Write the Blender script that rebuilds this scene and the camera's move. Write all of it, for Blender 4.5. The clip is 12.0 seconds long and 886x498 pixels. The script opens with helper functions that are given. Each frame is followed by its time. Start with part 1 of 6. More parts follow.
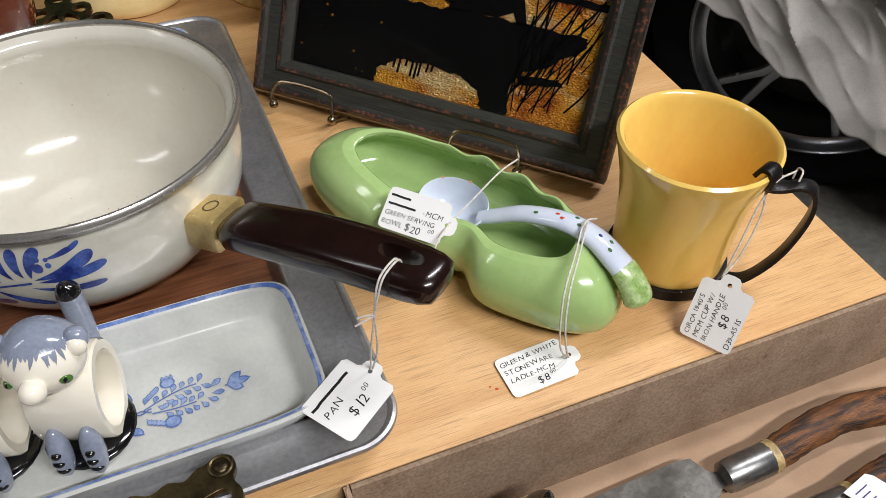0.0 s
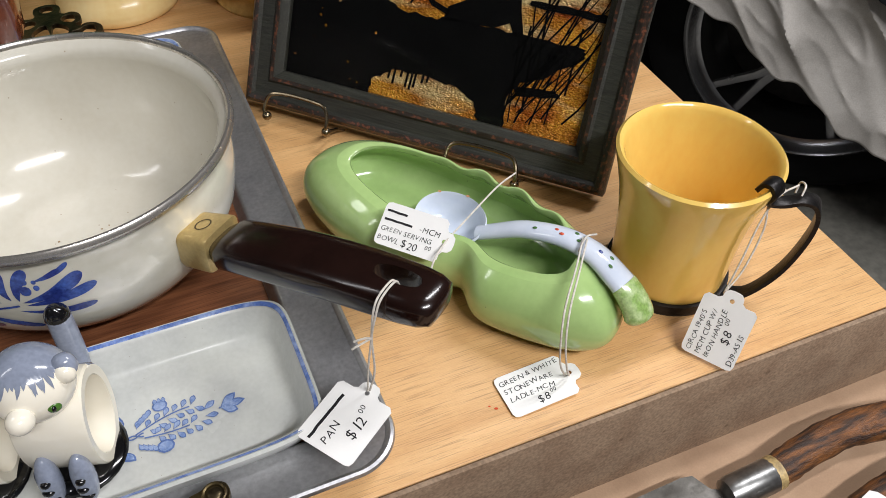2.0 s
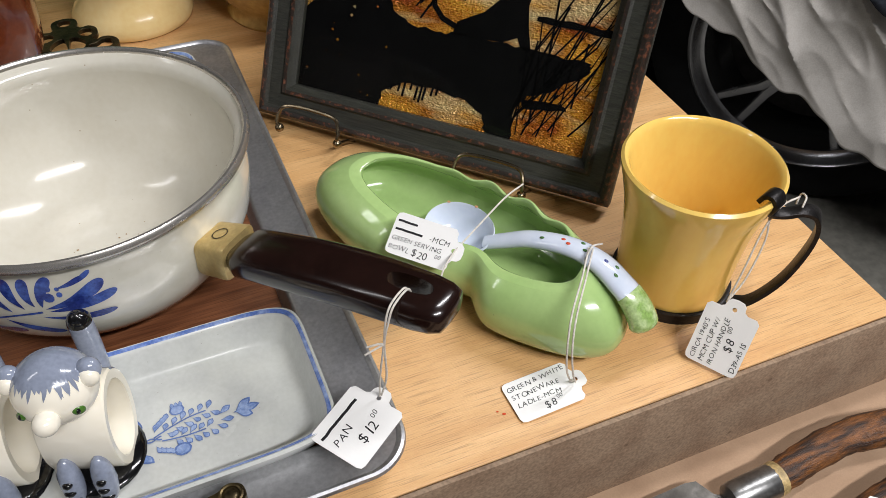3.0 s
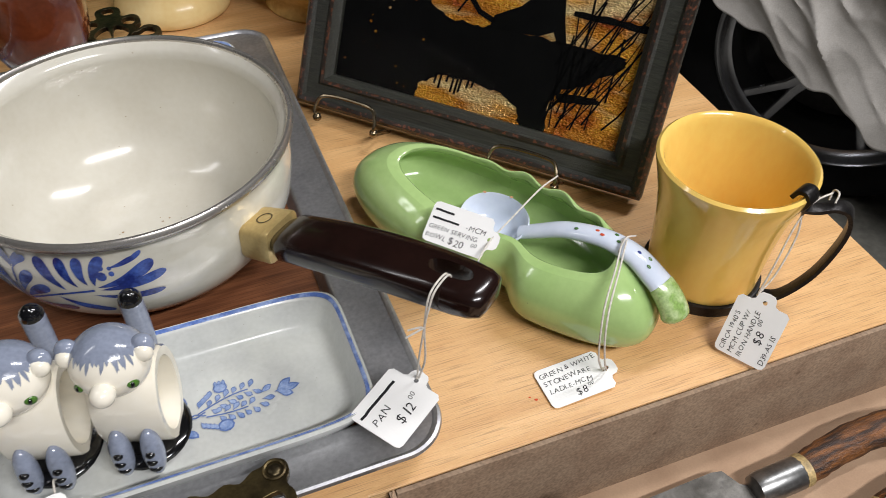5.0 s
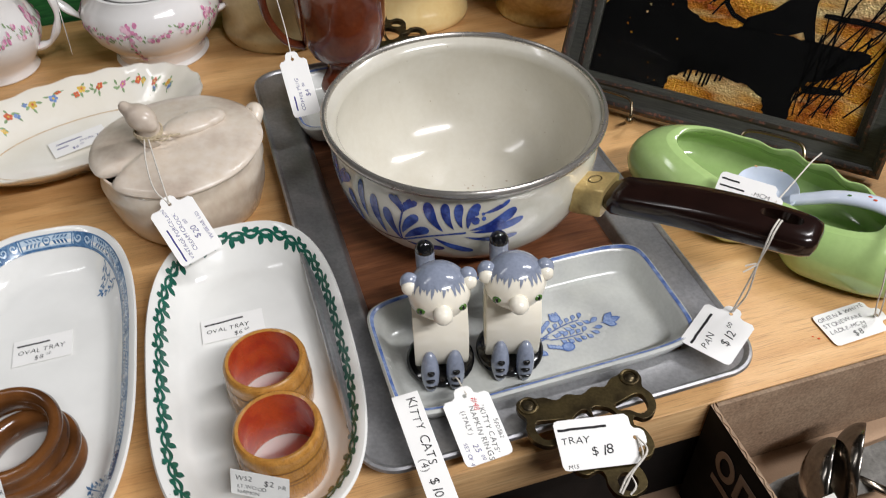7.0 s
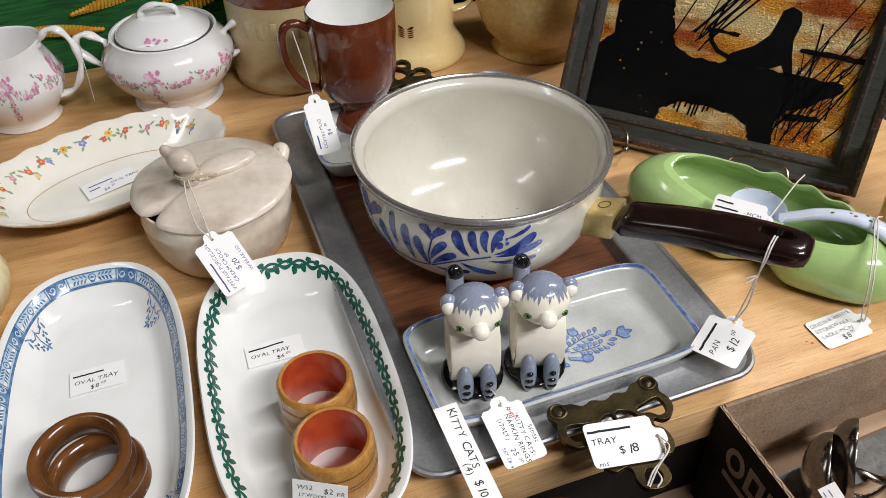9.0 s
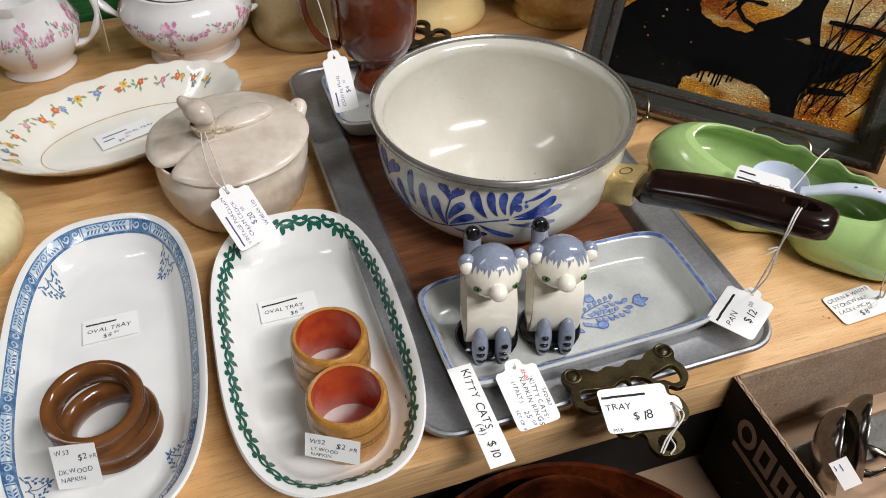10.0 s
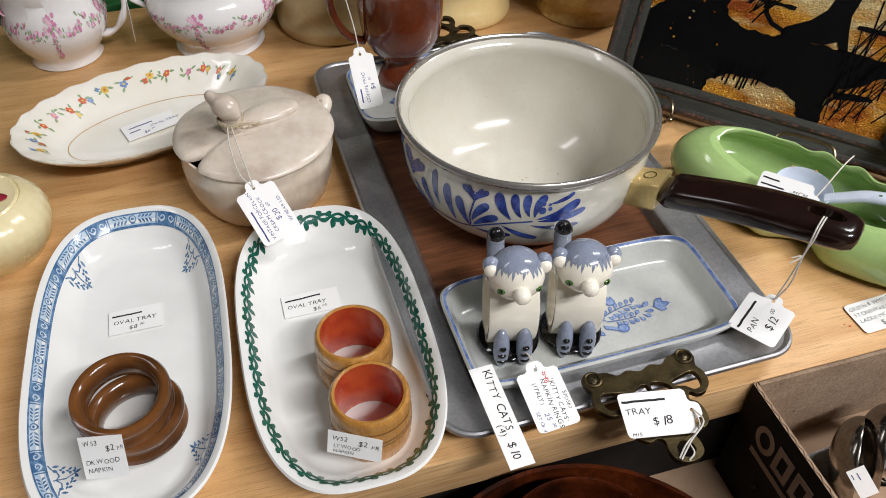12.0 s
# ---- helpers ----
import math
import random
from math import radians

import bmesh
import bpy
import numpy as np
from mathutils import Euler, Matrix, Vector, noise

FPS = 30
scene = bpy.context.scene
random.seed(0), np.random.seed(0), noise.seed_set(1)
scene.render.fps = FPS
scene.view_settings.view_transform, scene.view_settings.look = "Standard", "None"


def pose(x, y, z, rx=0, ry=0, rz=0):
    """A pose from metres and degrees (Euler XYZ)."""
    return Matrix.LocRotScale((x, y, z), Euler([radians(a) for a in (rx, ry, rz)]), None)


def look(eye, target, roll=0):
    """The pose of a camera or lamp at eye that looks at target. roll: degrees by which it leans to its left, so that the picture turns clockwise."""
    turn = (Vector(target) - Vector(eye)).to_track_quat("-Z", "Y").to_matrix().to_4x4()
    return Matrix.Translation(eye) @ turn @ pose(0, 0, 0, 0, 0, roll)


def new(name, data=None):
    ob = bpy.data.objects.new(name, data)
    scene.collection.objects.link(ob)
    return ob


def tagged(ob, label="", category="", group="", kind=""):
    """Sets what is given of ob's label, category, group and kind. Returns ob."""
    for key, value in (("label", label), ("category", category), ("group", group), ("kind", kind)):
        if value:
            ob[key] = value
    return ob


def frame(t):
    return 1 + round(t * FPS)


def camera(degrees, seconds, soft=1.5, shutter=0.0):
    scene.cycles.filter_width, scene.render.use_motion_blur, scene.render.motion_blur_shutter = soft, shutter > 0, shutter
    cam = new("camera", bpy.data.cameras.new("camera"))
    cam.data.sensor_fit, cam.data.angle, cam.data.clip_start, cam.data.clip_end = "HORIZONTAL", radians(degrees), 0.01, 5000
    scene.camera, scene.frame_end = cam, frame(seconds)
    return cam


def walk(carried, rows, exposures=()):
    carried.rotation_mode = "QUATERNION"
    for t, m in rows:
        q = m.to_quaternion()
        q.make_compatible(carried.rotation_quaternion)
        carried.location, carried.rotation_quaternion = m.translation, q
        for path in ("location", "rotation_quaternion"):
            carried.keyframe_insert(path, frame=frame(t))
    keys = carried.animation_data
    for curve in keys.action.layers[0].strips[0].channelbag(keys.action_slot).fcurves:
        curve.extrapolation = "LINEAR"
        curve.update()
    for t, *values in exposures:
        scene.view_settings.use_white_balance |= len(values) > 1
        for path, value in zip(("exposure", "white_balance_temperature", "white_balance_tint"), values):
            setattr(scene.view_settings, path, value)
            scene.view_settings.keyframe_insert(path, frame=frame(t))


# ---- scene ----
cam = camera(57.5, 12.0, soft=0.8, shutter=0.5)
PATH = [
    (0, (0.00213, 0.04401, 0.36355), (0.02376, 0.42965, -0.02801), 1.265),
    (0.5, (-0.00123, 0.04412, 0.36565), (0.02310, 0.43097, -0.02455), 1.582),
    (1, (-0.00117, 0.04840, 0.36323), (0.02405, 0.43359, -0.02856), 1.802),
    (1.5, (0.00107, 0.05165, 0.36204), (0.02684, 0.43639, -0.03014), 1.510),
    (2, (0.00100, 0.05616, 0.36402), (0.02647, 0.44188, -0.02721), 1.300),
    (2.5, (-0.00134, 0.05198, 0.36857), (0.02211, 0.44048, -0.02003), 1.162),
    (3, (-0.00254, 0.04774, 0.37204), (0.02030, 0.43832, -0.01451), 1.143),
    (5, (-0.01372, 0.03810, 0.37767), (-0.00287, 0.42587, -0.01223), 1.048),
    (5.5, (-0.04794, 0.01409, 0.38218), (-0.05051, 0.40005, -0.00965), 1.025),
    (6, (-0.10198, -0.02417, 0.38787), (-0.12492, 0.36142, -0.00366), 0.114),
    (6.5, (-0.14960, -0.05117, 0.39873), (-0.17811, 0.33595, 0.00908), -0.852),
    (7, (-0.17314, -0.05819, 0.41265), (-0.20111, 0.33810, 0.03230), -1.485),
    (9, (-0.20816, -0.09524, 0.44312), (-0.21764, 0.31492, 0.07681), -1.466),
    (9.5, (-0.21029, -0.09645, 0.44091), (-0.21988, 0.30938, 0.06982), -0.647),
    (10, (-0.21778, -0.09678, 0.43408), (-0.22954, 0.30031, 0.05371), 0.275),
    (10.5, (-0.21795, -0.09760, 0.43963), (-0.23147, 0.29467, 0.05435), 0.381),
    (11, (-0.22121, -0.09657, 0.43837), (-0.23773, 0.29465, 0.05214), 0.455),
    (11.5, (-0.22671, -0.09658, 0.43820), (-0.24566, 0.29345, 0.05088), 0.836),
    (12, (-0.22575, -0.09416, 0.44252), (-0.24529, 0.29693, 0.05631), 0.725),
]
walk(cam, [(t, look(eye, target, roll)) for t, eye, target, roll in PATH], [(0.0, 0.0), (5.0, 0.0), (5.5, -0.03), (6.0, -0.15), (6.5, -0.03), (7.0, 0.0), (9.0, 0.05), (12.0, 0.05)])
LAMPS = [(0.95, -0.75, 25, 64), (1.15, 0.9, 25, 27), (-1.6, 0.2, 25, 5)]

# ---- world, lights, exposure ----
world = bpy.data.worlds.new("world")
scene.world = world
world.use_nodes = True
world.node_tree.nodes["Background"].inputs[0].default_value = (0.55, 0.6, 0.7, 1)
world.node_tree.nodes["Background"].inputs[1].default_value = 0.006


def tube_lamp(x, y, z, turn, length, width, watts, colour=(0.965, 0.955, 0.975)):
    data = bpy.data.lights.new("ceiling_tube", "AREA")
    data.shape, data.size, data.size_y, data.energy, data.color = "RECTANGLE", length, width, watts, colour
    ob = new("ceiling_tube", data)
    ob.matrix_world = pose(x, y, z, 0, 0, turn)
    return ob


for lx, ly, turn, watts in LAMPS:
    tube_lamp(lx, ly, 1.78, turn, 1.25, 0.14, watts)


# ---- materials ----
def rgb(r, g, b):
    f = lambda c: c / 12.92 if c <= 0.04045 else ((c + 0.055) / 1.055) ** 2.4
    return (f(r / 255), f(g / 255), f(b / 255), 1)


def surface(name, colour, rough=0.5, metal=0.0, vary=0.12, scale=60.0, fine=600.0, bump=0.0, coat=0.0,
            second=None, mix=(0.4, 0.62), stretch=(1, 1, 1), turn=0.0, specks=None, rough_vary=0.08, sheen=0.0, crisp=0.0):
    """Two scales of variation in colour, relief and gloss over one or two base colours."""
    m = bpy.data.materials.new(name)
    m.use_nodes = True
    n, l = m.node_tree.nodes, m.node_tree.links
    b = n["Principled BSDF"]
    co, mp = n.new("ShaderNodeTexCoord"), n.new("ShaderNodeMapping")
    mp.inputs["Scale"].default_value = stretch
    mp.inputs["Rotation"].default_value = (0, 0, radians(turn))
    l.new(co.outputs["Object"], mp.inputs[0])
    big, small = n.new("ShaderNodeTexNoise"), n.new("ShaderNodeTexNoise")
    for t, s, d in ((big, scale, 4), (small, fine, 3)):
        t.inputs["Scale"].default_value, t.inputs["Detail"].default_value = s, d
        l.new(mp.outputs[0], t.inputs[0])
    ramp = n.new("ShaderNodeValToRGB")
    ramp.color_ramp.elements[0].position, ramp.color_ramp.elements[1].position = mix
    c2 = second or tuple(c * (1 - vary) for c in colour[:3]) + (1,)
    ramp.color_ramp.elements[0].color, ramp.color_ramp.elements[1].color = colour, c2
    l.new(big.outputs[0], ramp.inputs[0])
    tint = n.new("ShaderNodeMixRGB")
    tint.blend_type, tint.inputs[0].default_value = "OVERLAY", min(1.0, vary * 1.6)
    l.new(ramp.outputs[0], tint.inputs[1])
    grain = small.outputs[0]
    if crisp:
        cr = n.new("ShaderNodeMapRange")
        cr.inputs["From Min"].default_value, cr.inputs["From Max"].default_value = 0.5 - crisp, 0.5 + crisp
        l.new(grain, cr.inputs[0])
        grain = cr.outputs[0]
    l.new(grain, tint.inputs[2])
    out = tint.outputs[0]
    if specks:
        v, st, mx = n.new("ShaderNodeTexVoronoi"), n.new("ShaderNodeValToRGB"), n.new("ShaderNodeMixRGB")
        v.inputs["Scale"].default_value = specks[0]
        l.new(co.outputs["Object"], v.inputs[0])
        st.color_ramp.elements[0].position, st.color_ramp.elements[1].position = specks[1], specks[1] * 1.5
        st.color_ramp.elements[0].color, st.color_ramp.elements[1].color = (0.62, 0.62, 0.62, 1), (0, 0, 0, 1)
        l.new(v.outputs["Distance"], st.inputs[0])
        l.new(st.outputs[0], mx.inputs[0])
        l.new(out, mx.inputs[1])
        mx.inputs[2].default_value = specks[2]
        out = mx.outputs[0]
    l.new(out, b.inputs["Base Color"])
    rr = n.new("ShaderNodeMapRange")
    rr.inputs["To Min"].default_value, rr.inputs["To Max"].default_value = max(0.02, rough - rough_vary), rough + rough_vary
    l.new(big.outputs[0], rr.inputs[0])
    l.new(rr.outputs[0], b.inputs["Roughness"])
    b.inputs["Metallic"].default_value = metal
    b.inputs["Coat Weight"].default_value, b.inputs["Coat Roughness"].default_value = coat, 0.06
    b.inputs["Sheen Weight"].default_value = sheen
    if bump:
        bp = n.new("ShaderNodeBump")
        bp.inputs["Strength"].default_value, bp.inputs["Distance"].default_value = min(1.0, bump), 0.0006
        add = n.new("ShaderNodeMath")
        l.new(big.outputs[0], add.inputs[0])
        l.new(small.outputs[0], add.inputs[1])
        l.new(add.outputs[0], bp.inputs["Height"])
        l.new(bp.outputs[0], b.inputs["Normal"])
    return m


def wood(name, light, dark, rough=0.45, ring=26.0, stretch=(1.2, 14, 14), turn=0.0, bump=0.3, coat=0.0, pores=True):
    """Long grain along x, with pores."""
    m = surface(name, light, rough, 0, 0.14, ring, 260, bump, coat, second=dark, mix=(0.3, 0.72), stretch=stretch, turn=turn)
    if pores:
        n, l = m.node_tree.nodes, m.node_tree.links
        b = n["Principled BSDF"]
        mp, co = n.new("ShaderNodeMapping"), n["Texture Coordinate"]
        mp.inputs["Scale"].default_value = (4, 170, 170)
        mp.inputs["Rotation"].default_value = (0, 0, radians(turn))
        l.new(co.outputs["Object"], mp.inputs[0])
        t, st, mx = n.new("ShaderNodeTexNoise"), n.new("ShaderNodeValToRGB"), n.new("ShaderNodeMixRGB")
        t.inputs["Scale"].default_value, t.inputs["Detail"].default_value = 9, 5
        l.new(mp.outputs[0], t.inputs[0])
        st.color_ramp.elements[0].position, st.color_ramp.elements[1].position = 0.53, 0.66
        st.color_ramp.elements[1].color = (0.62, 0.62, 0.62, 1)
        l.new(t.outputs[0], st.inputs[0])
        l.new(st.outputs[0], mx.inputs[0])
        l.new(b.inputs["Base Color"].links[0].from_socket, mx.inputs[1])
        mx.inputs[2].default_value = tuple(c * 0.55 for c in dark[:3]) + (1,)
        l.new(mx.outputs[0], b.inputs["Base Color"])
    return m


BOARD = wood("board_veneer", rgb(222, 179, 124), rgb(201, 153, 98), 0.42, 9, (1.0, 9, 9), 0, 0.35)
EDGE = wood("board_edge", rgb(226, 190, 140), rgb(196, 150, 100), 0.55, 12, (1.0, 30, 30))
CARD = surface("cardboard", rgb(148, 126, 104), 0.85, 0, 0.15, 40, 500, 0.3, second=rgb(136, 113, 92), specks=(42, 0.05, rgb(96, 74, 56)), crisp=0.2)
CARD_IN = surface("cardboard_pale", rgb(172, 143, 116), 0.85, 0, 0.06, 30, 900, 0.2, second=rgb(160, 131, 105), specks=(34, 0.035, rgb(130, 100, 76)), crisp=0.4)
# real print on the carton's side; painted shade on the riser
CARD_BLACK = surface("black_print_and_shade", rgb(24, 21, 20), 0.75, 0, 0.2, 60, 500, 0.15)
CARD_LOGO = surface("logo_print", rgb(150, 128, 110), 0.8, 0, 0.1)
ENAMEL = surface("grey_enamel", rgb(217, 213, 201), 0.14, 0, 0.05, 25, 300, 0.0, 0.5, second=rgb(203, 200, 186), specks=(260, 0.035, rgb(150, 128, 96)), rough_vary=0.03)
STAIN = surface("brown_stain", rgb(150, 118, 78), 0.4, 0, 0.3, 300, 900)
ENAMEL_IN = surface("stained_enamel", rgb(213, 209, 196), 0.16, 0, 0.05, 22, 260, 0.0, 0.4, second=rgb(208, 203, 189), specks=(75, 0.028, rgb(150, 128, 96)), rough_vary=0.05)
BLUE = surface("cobalt_blue", rgb(34, 50, 122), 0.18, 0, 0.4, 110, 700, 0.0, 0.4, second=rgb(66, 92, 166))
SOFT_BLUE = surface("stencil_blue", rgb(152, 170, 204), 0.25, 0, 0.25, 200, 900, 0.0, 0.2, second=rgb(112, 136, 184))
SPRIG_EDGE = surface("sprig_blue", rgb(98, 122, 176), 0.25, 0, 0.25, 200, 900, 0.0, 0.2)
RIM_BLUE = surface("rim_blue", rgb(88, 114, 178), 0.22, 0, 0.35, 120, 600, 0.0, 0.3, second=rgb(140, 160, 204))
CHROME = surface("rim_steel", rgb(206, 201, 194), 0.27, 0.82, 0.12, 60, 500, 0.04)
BRASS_FERRULE = surface("pale_brass", rgb(212, 186, 126), 0.34, 0.55, 0.15, 90, 500, 0.1)
BAKELITE = surface("dark_brown_bakelite", rgb(32, 18, 15), 0.2, 0, 0.25, 60, 400, 0.04, 0.3)
PEWTER = surface("dull_pewter", rgb(188, 188, 190), 0.42, 0.86, 0.18, 34, 420, 0.08, second=rgb(166, 166, 169), rough_vary=0.1, specks=(150, 0.03, rgb(190, 190, 190)))
TRAY_WOOD = wood("tray_wood", rgb(140, 90, 60), rgb(92, 54, 34), 0.36, 22, (0.8, 12, 12), 90, 0.25)
STONEWARE = surface("grey_stoneware", rgb(204, 206, 200), 0.24, 0, 0.08, 30, 400, 0.03, 0.35, second=rgb(192, 194, 190), specks=(220, 0.035, rgb(120, 104, 84)))
WHITE = surface("white_glaze", rgb(240, 240, 236), 0.12, 0, 0.03, 20, 300, 0.0, 0.4, second=rgb(232, 232, 228), specks=(60, 0.012, rgb(110, 100, 90)))
CREAM = surface("cream_glaze", rgb(244, 238, 222), 0.14, 0, 0.05, 20, 300, 0.0, 0.4, second=rgb(238, 230, 210))
PORCELAIN = surface("porcelain", rgb(240, 238, 236), 0.1, 0, 0.03, 20, 300, 0.0, 0.5)
CROCK = surface("marbled_glaze", rgb(230, 217, 199), 0.24, 0, 0.14, 24, 180, 0.25, 0.35, second=rgb(192, 171, 148), mix=(0.46, 0.74), stretch=(1, 1, 0.6))
LID_GLAZE = surface("smoky_glaze", rgb(220, 207, 191), 0.3, 0, 0.16, 22, 160, 0.3, 0.25, second=rgb(180, 162, 146), mix=(0.42, 0.72))
GREEN = surface("pea_green_glaze", rgb(170, 198, 130), 0.14, 0, 0.06, 18, 260, 0.02, 0.5, second=rgb(160, 190, 120), specks=(70, 0.02, rgb(70, 84, 48)))
YELLOW = surface("yellow_glaze", rgb(240, 203, 108), 0.14, 0, 0.07, 18, 260, 0.02, 0.5, second=rgb(232, 192, 98), stretch=(1, 1, 0.5))
IRON = surface("blackened_iron", rgb(44, 42, 42), 0.4, 0.7, 0.3, 70, 500, 0.35)
AGED_BRASS = surface("aged_brass", rgb(112, 98, 66), 0.34, 0.9, 0.25, 60, 600, 0.12, second=rgb(70, 60, 42))
DARK_BRASS = surface("dark_brass", rgb(86, 76, 56), 0.38, 0.9, 0.4, 90, 600, 0.3, second=rgb(50, 44, 34))
FRAME_WOOD = wood("frame_wood", rgb(56, 57, 49), rgb(30, 30, 26), 0.42, 40, (1, 20, 20), 0, 0.5)
FRAME_RED = surface("worn_red_edge", rgb(40, 33, 28), 0.4, 0, 0.5, 330, 1200, 0.4, second=rgb(104, 62, 44), mix=(0.52, 0.64))
WIRE = surface("stand_wire", rgb(150, 136, 112), 0.25, 1, 0.2, 90, 500, 0.05)
BLACK = surface("black_lacquer", rgb(9, 9, 9), 0.6, 0, 0.3, 60, 500, 0.1)
PAPER = surface("white_card", rgb(244, 243, 240), 0.7, 0, 0.03, 60, 900, 0.06)
INK = surface("black_ink", rgb(22, 20, 24), 0.7, 0, 0.3, 300, 900)
BLUE_INK = surface("blue_ink", rgb(74, 70, 140), 0.7, 0, 0.3, 300, 900)
RED_INK = surface("red_ink", rgb(206, 70, 74), 0.7, 0, 0.2, 300, 900)
STRING = surface("cotton_string", rgb(222, 216, 206), 0.9, 0, 0.2, 500, 2000, 0.5)
CONCRETE = surface("concrete_floor", rgb(120, 118, 110), 0.7, 0, 0.3, 3, 60, 0.3, second=rgb(90, 88, 82))
PLASTER = surface("room_paint", rgb(112, 112, 110), 0.8, 0, 0.08, 4, 80, 0.1)
CEILING = surface("ceiling_paint", rgb(140, 140, 138), 0.85, 0, 0.06, 5, 90, 0.1)
RUBBER = surface("tyre_rubber", rgb(15, 15, 16), 0.75, 0, 0.3, 30, 400, 0.3)
ALLOY = surface("alloy", rgb(190, 190, 194), 0.24, 0.9, 0.15, 20, 200, 0.05)
CLOTH = surface("grey_linen", rgb(208, 203, 196), 0.95, 0, 0.16, 14, 420, 0.8, second=rgb(188, 183, 176), sheen=0.1)


for _m, _v in ((BLACK, 0.08), (CARD_BLACK, 0.2), (RUBBER, 0.2)):
    _m.node_tree.nodes["Principled BSDF"].inputs["Specular IOR Level"].default_value = _v


# ---- mesh helpers ----
def mesh_of(name, bm, material, smooth=True):
    bmesh.ops.recalc_face_normals(bm, faces=bm.faces)
    me = bpy.data.meshes.new(name)
    bm.to_mesh(me)
    bm.free()
    for mat in material if isinstance(material, (list, tuple)) else [material]:
        me.materials.append(mat)
    if smooth:
        me.polygons.foreach_set("use_smooth", [True] * len(me.polygons))
        me.set_sharp_from_angle(angle=radians(42))
    return me


def part(name, bm, material, parent=None, label="", smooth=True):
    ob = new(name, mesh_of(name, bm, material, smooth))
    if parent:
        ob.parent = parent
    return tagged(ob, label)


def thing(name, label, category, m=None, group="", kind=""):
    ob = new(name)
    ob.empty_display_size = 0.02
    if m is not None:
        ob.matrix_world = m
    return tagged(ob, label, category, group, kind)


def skin(bm, rings, closed=True, cap0=False, cap1=False):
    """Faces between successive rings of equally many points."""
    vs = [[bm.verts.new(p) for p in r] for r in rings]
    n = len(vs[0])
    for a, b in zip(vs, vs[1:]):
        for i in range(n if closed else n - 1):
            j = (i + 1) % n
            bm.faces.new((a[i], a[j], b[j], b[i]))
    if cap0:
        bm.faces.new(vs[0])
    if cap1:
        bm.faces.new(vs[-1])
    return vs


def oval(a, b, p, th):
    c, s = math.cos(th), math.sin(th)
    return a * math.copysign(abs(c) ** (2 / p), c), b * math.copysign(abs(s) ** (2 / p), s)


class Vessel:
    """A pot from rings (a, b, exponent, z): half-sizes of rounded ovals, inside floor first, over the rim, down to the foot.
    shape(theta, k, x, y, z) may bend it further."""

    def __init__(self, rings, n=72, shape=None):
        self.rings, self.n, self.shape = rings, n, shape

    def at(self, k, th):
        k = min(max(k, 0), len(self.rings) - 1.0001)
        i = int(k)
        f = k - i
        a, b, p, z = (u * (1 - f) + w * f for u, w in zip(self.rings[i], self.rings[i + 1]))
        x, y = oval(a, b, p, th)
        if self.shape:
            x, y, z = self.shape(th, k, x, y, z)
        return Vector((x, y, z))

    def over(self, k, th, lift=0.0003):
        q = self.at(k, th)
        nn = (self.at(k + 0.02, th) - self.at(k - 0.02, th)).cross(self.at(k, th + 0.01) - self.at(k, th - 0.01))
        return q + nn.normalized() * lift

    def bm(self, cap0=True, cap1=True, k0=0, k1=None):
        bm = bmesh.new()
        ks = range(k0, (len(self.rings) if k1 is None else k1 + 1))
        skin(bm, [[self.at(k, 2 * math.pi * i / self.n) for i in range(self.n)] for k in ks], True, cap0, cap1)
        return bm


class Panel(Vessel):
    """The same from rings (inset, z) of a rectangle with half-sizes a, b and corner radius r."""

    def __init__(self, rings, a, b, r, n=128):
        self.rings, self.n, self.a, self.b, self.r, self.shape = rings, n, a, b, r, None

    def at(self, k, th):
        inset, z = self.rings[int(round(k))]
        q = int(th / (math.pi / 2) + 1e-6) % 4
        f = th - q * math.pi / 2
        lean = min(1.0, max(0.0, (f / (math.pi / 2) - 0.02) / 0.96)) * math.pi / 2
        r = max(0.007, self.r - inset * 0.6)
        sx, sy = ((1, 1), (-1, 1), (-1, -1), (1, -1))[q]
        return Vector((sx * (self.a - inset - r) + r * math.cos(q * math.pi / 2 + lean), sy * (self.b - inset - r) + r * math.sin(q * math.pi / 2 + lean), z))


def smooth_path(pts, steps=6):
    """Catmull-Rom through points."""
    pts = [Vector(p) for p in pts]
    q = [pts[0] * 2 - pts[1], *pts, pts[-1] * 2 - pts[-2]]
    res = []
    for i in range(1, len(q) - 2):
        for s in range(steps):
            t = s / steps
            a, b, c, d = q[i - 1:i + 3]
            res.append(0.5 * (2 * b + (c - a) * t + (2 * a - 5 * b + 4 * c - d) * t * t + (3 * b - a - 3 * c + d) * t ** 3))
    return res + [pts[-1]]


def sweep(bm, pts, radius, seg=8, flat=1.0, up=(0, 0, 1)):
    """A tube along pts; radius a number or one for each point; flat: thickness across 'up' against width."""
    pts = [Vector(p) for p in pts]
    rr = radius if isinstance(radius, (list, tuple)) else [radius] * len(pts)
    rings, side = [], None
    for i, p in enumerate(pts):
        d = (pts[min(i + 1, len(pts) - 1)] - pts[max(i - 1, 0)]).normalized()
        s = d.cross(Vector(up)) if abs(d.dot(Vector(up))) < 0.97 or side is None else side - d * side.dot(d)
        if s.length < 1e-4:
            s = d.orthogonal()
        if side is not None and s.dot(side) < 0:
            s = -s
        side = s.normalized()
        w = side.cross(d).normalized()
        rings.append([p + side * rr[i] * math.cos(2 * math.pi * k / seg) + w * rr[i] * flat * math.sin(2 * math.pi * k / seg) for k in range(seg)])
    skin(bm, rings, True, True, True)


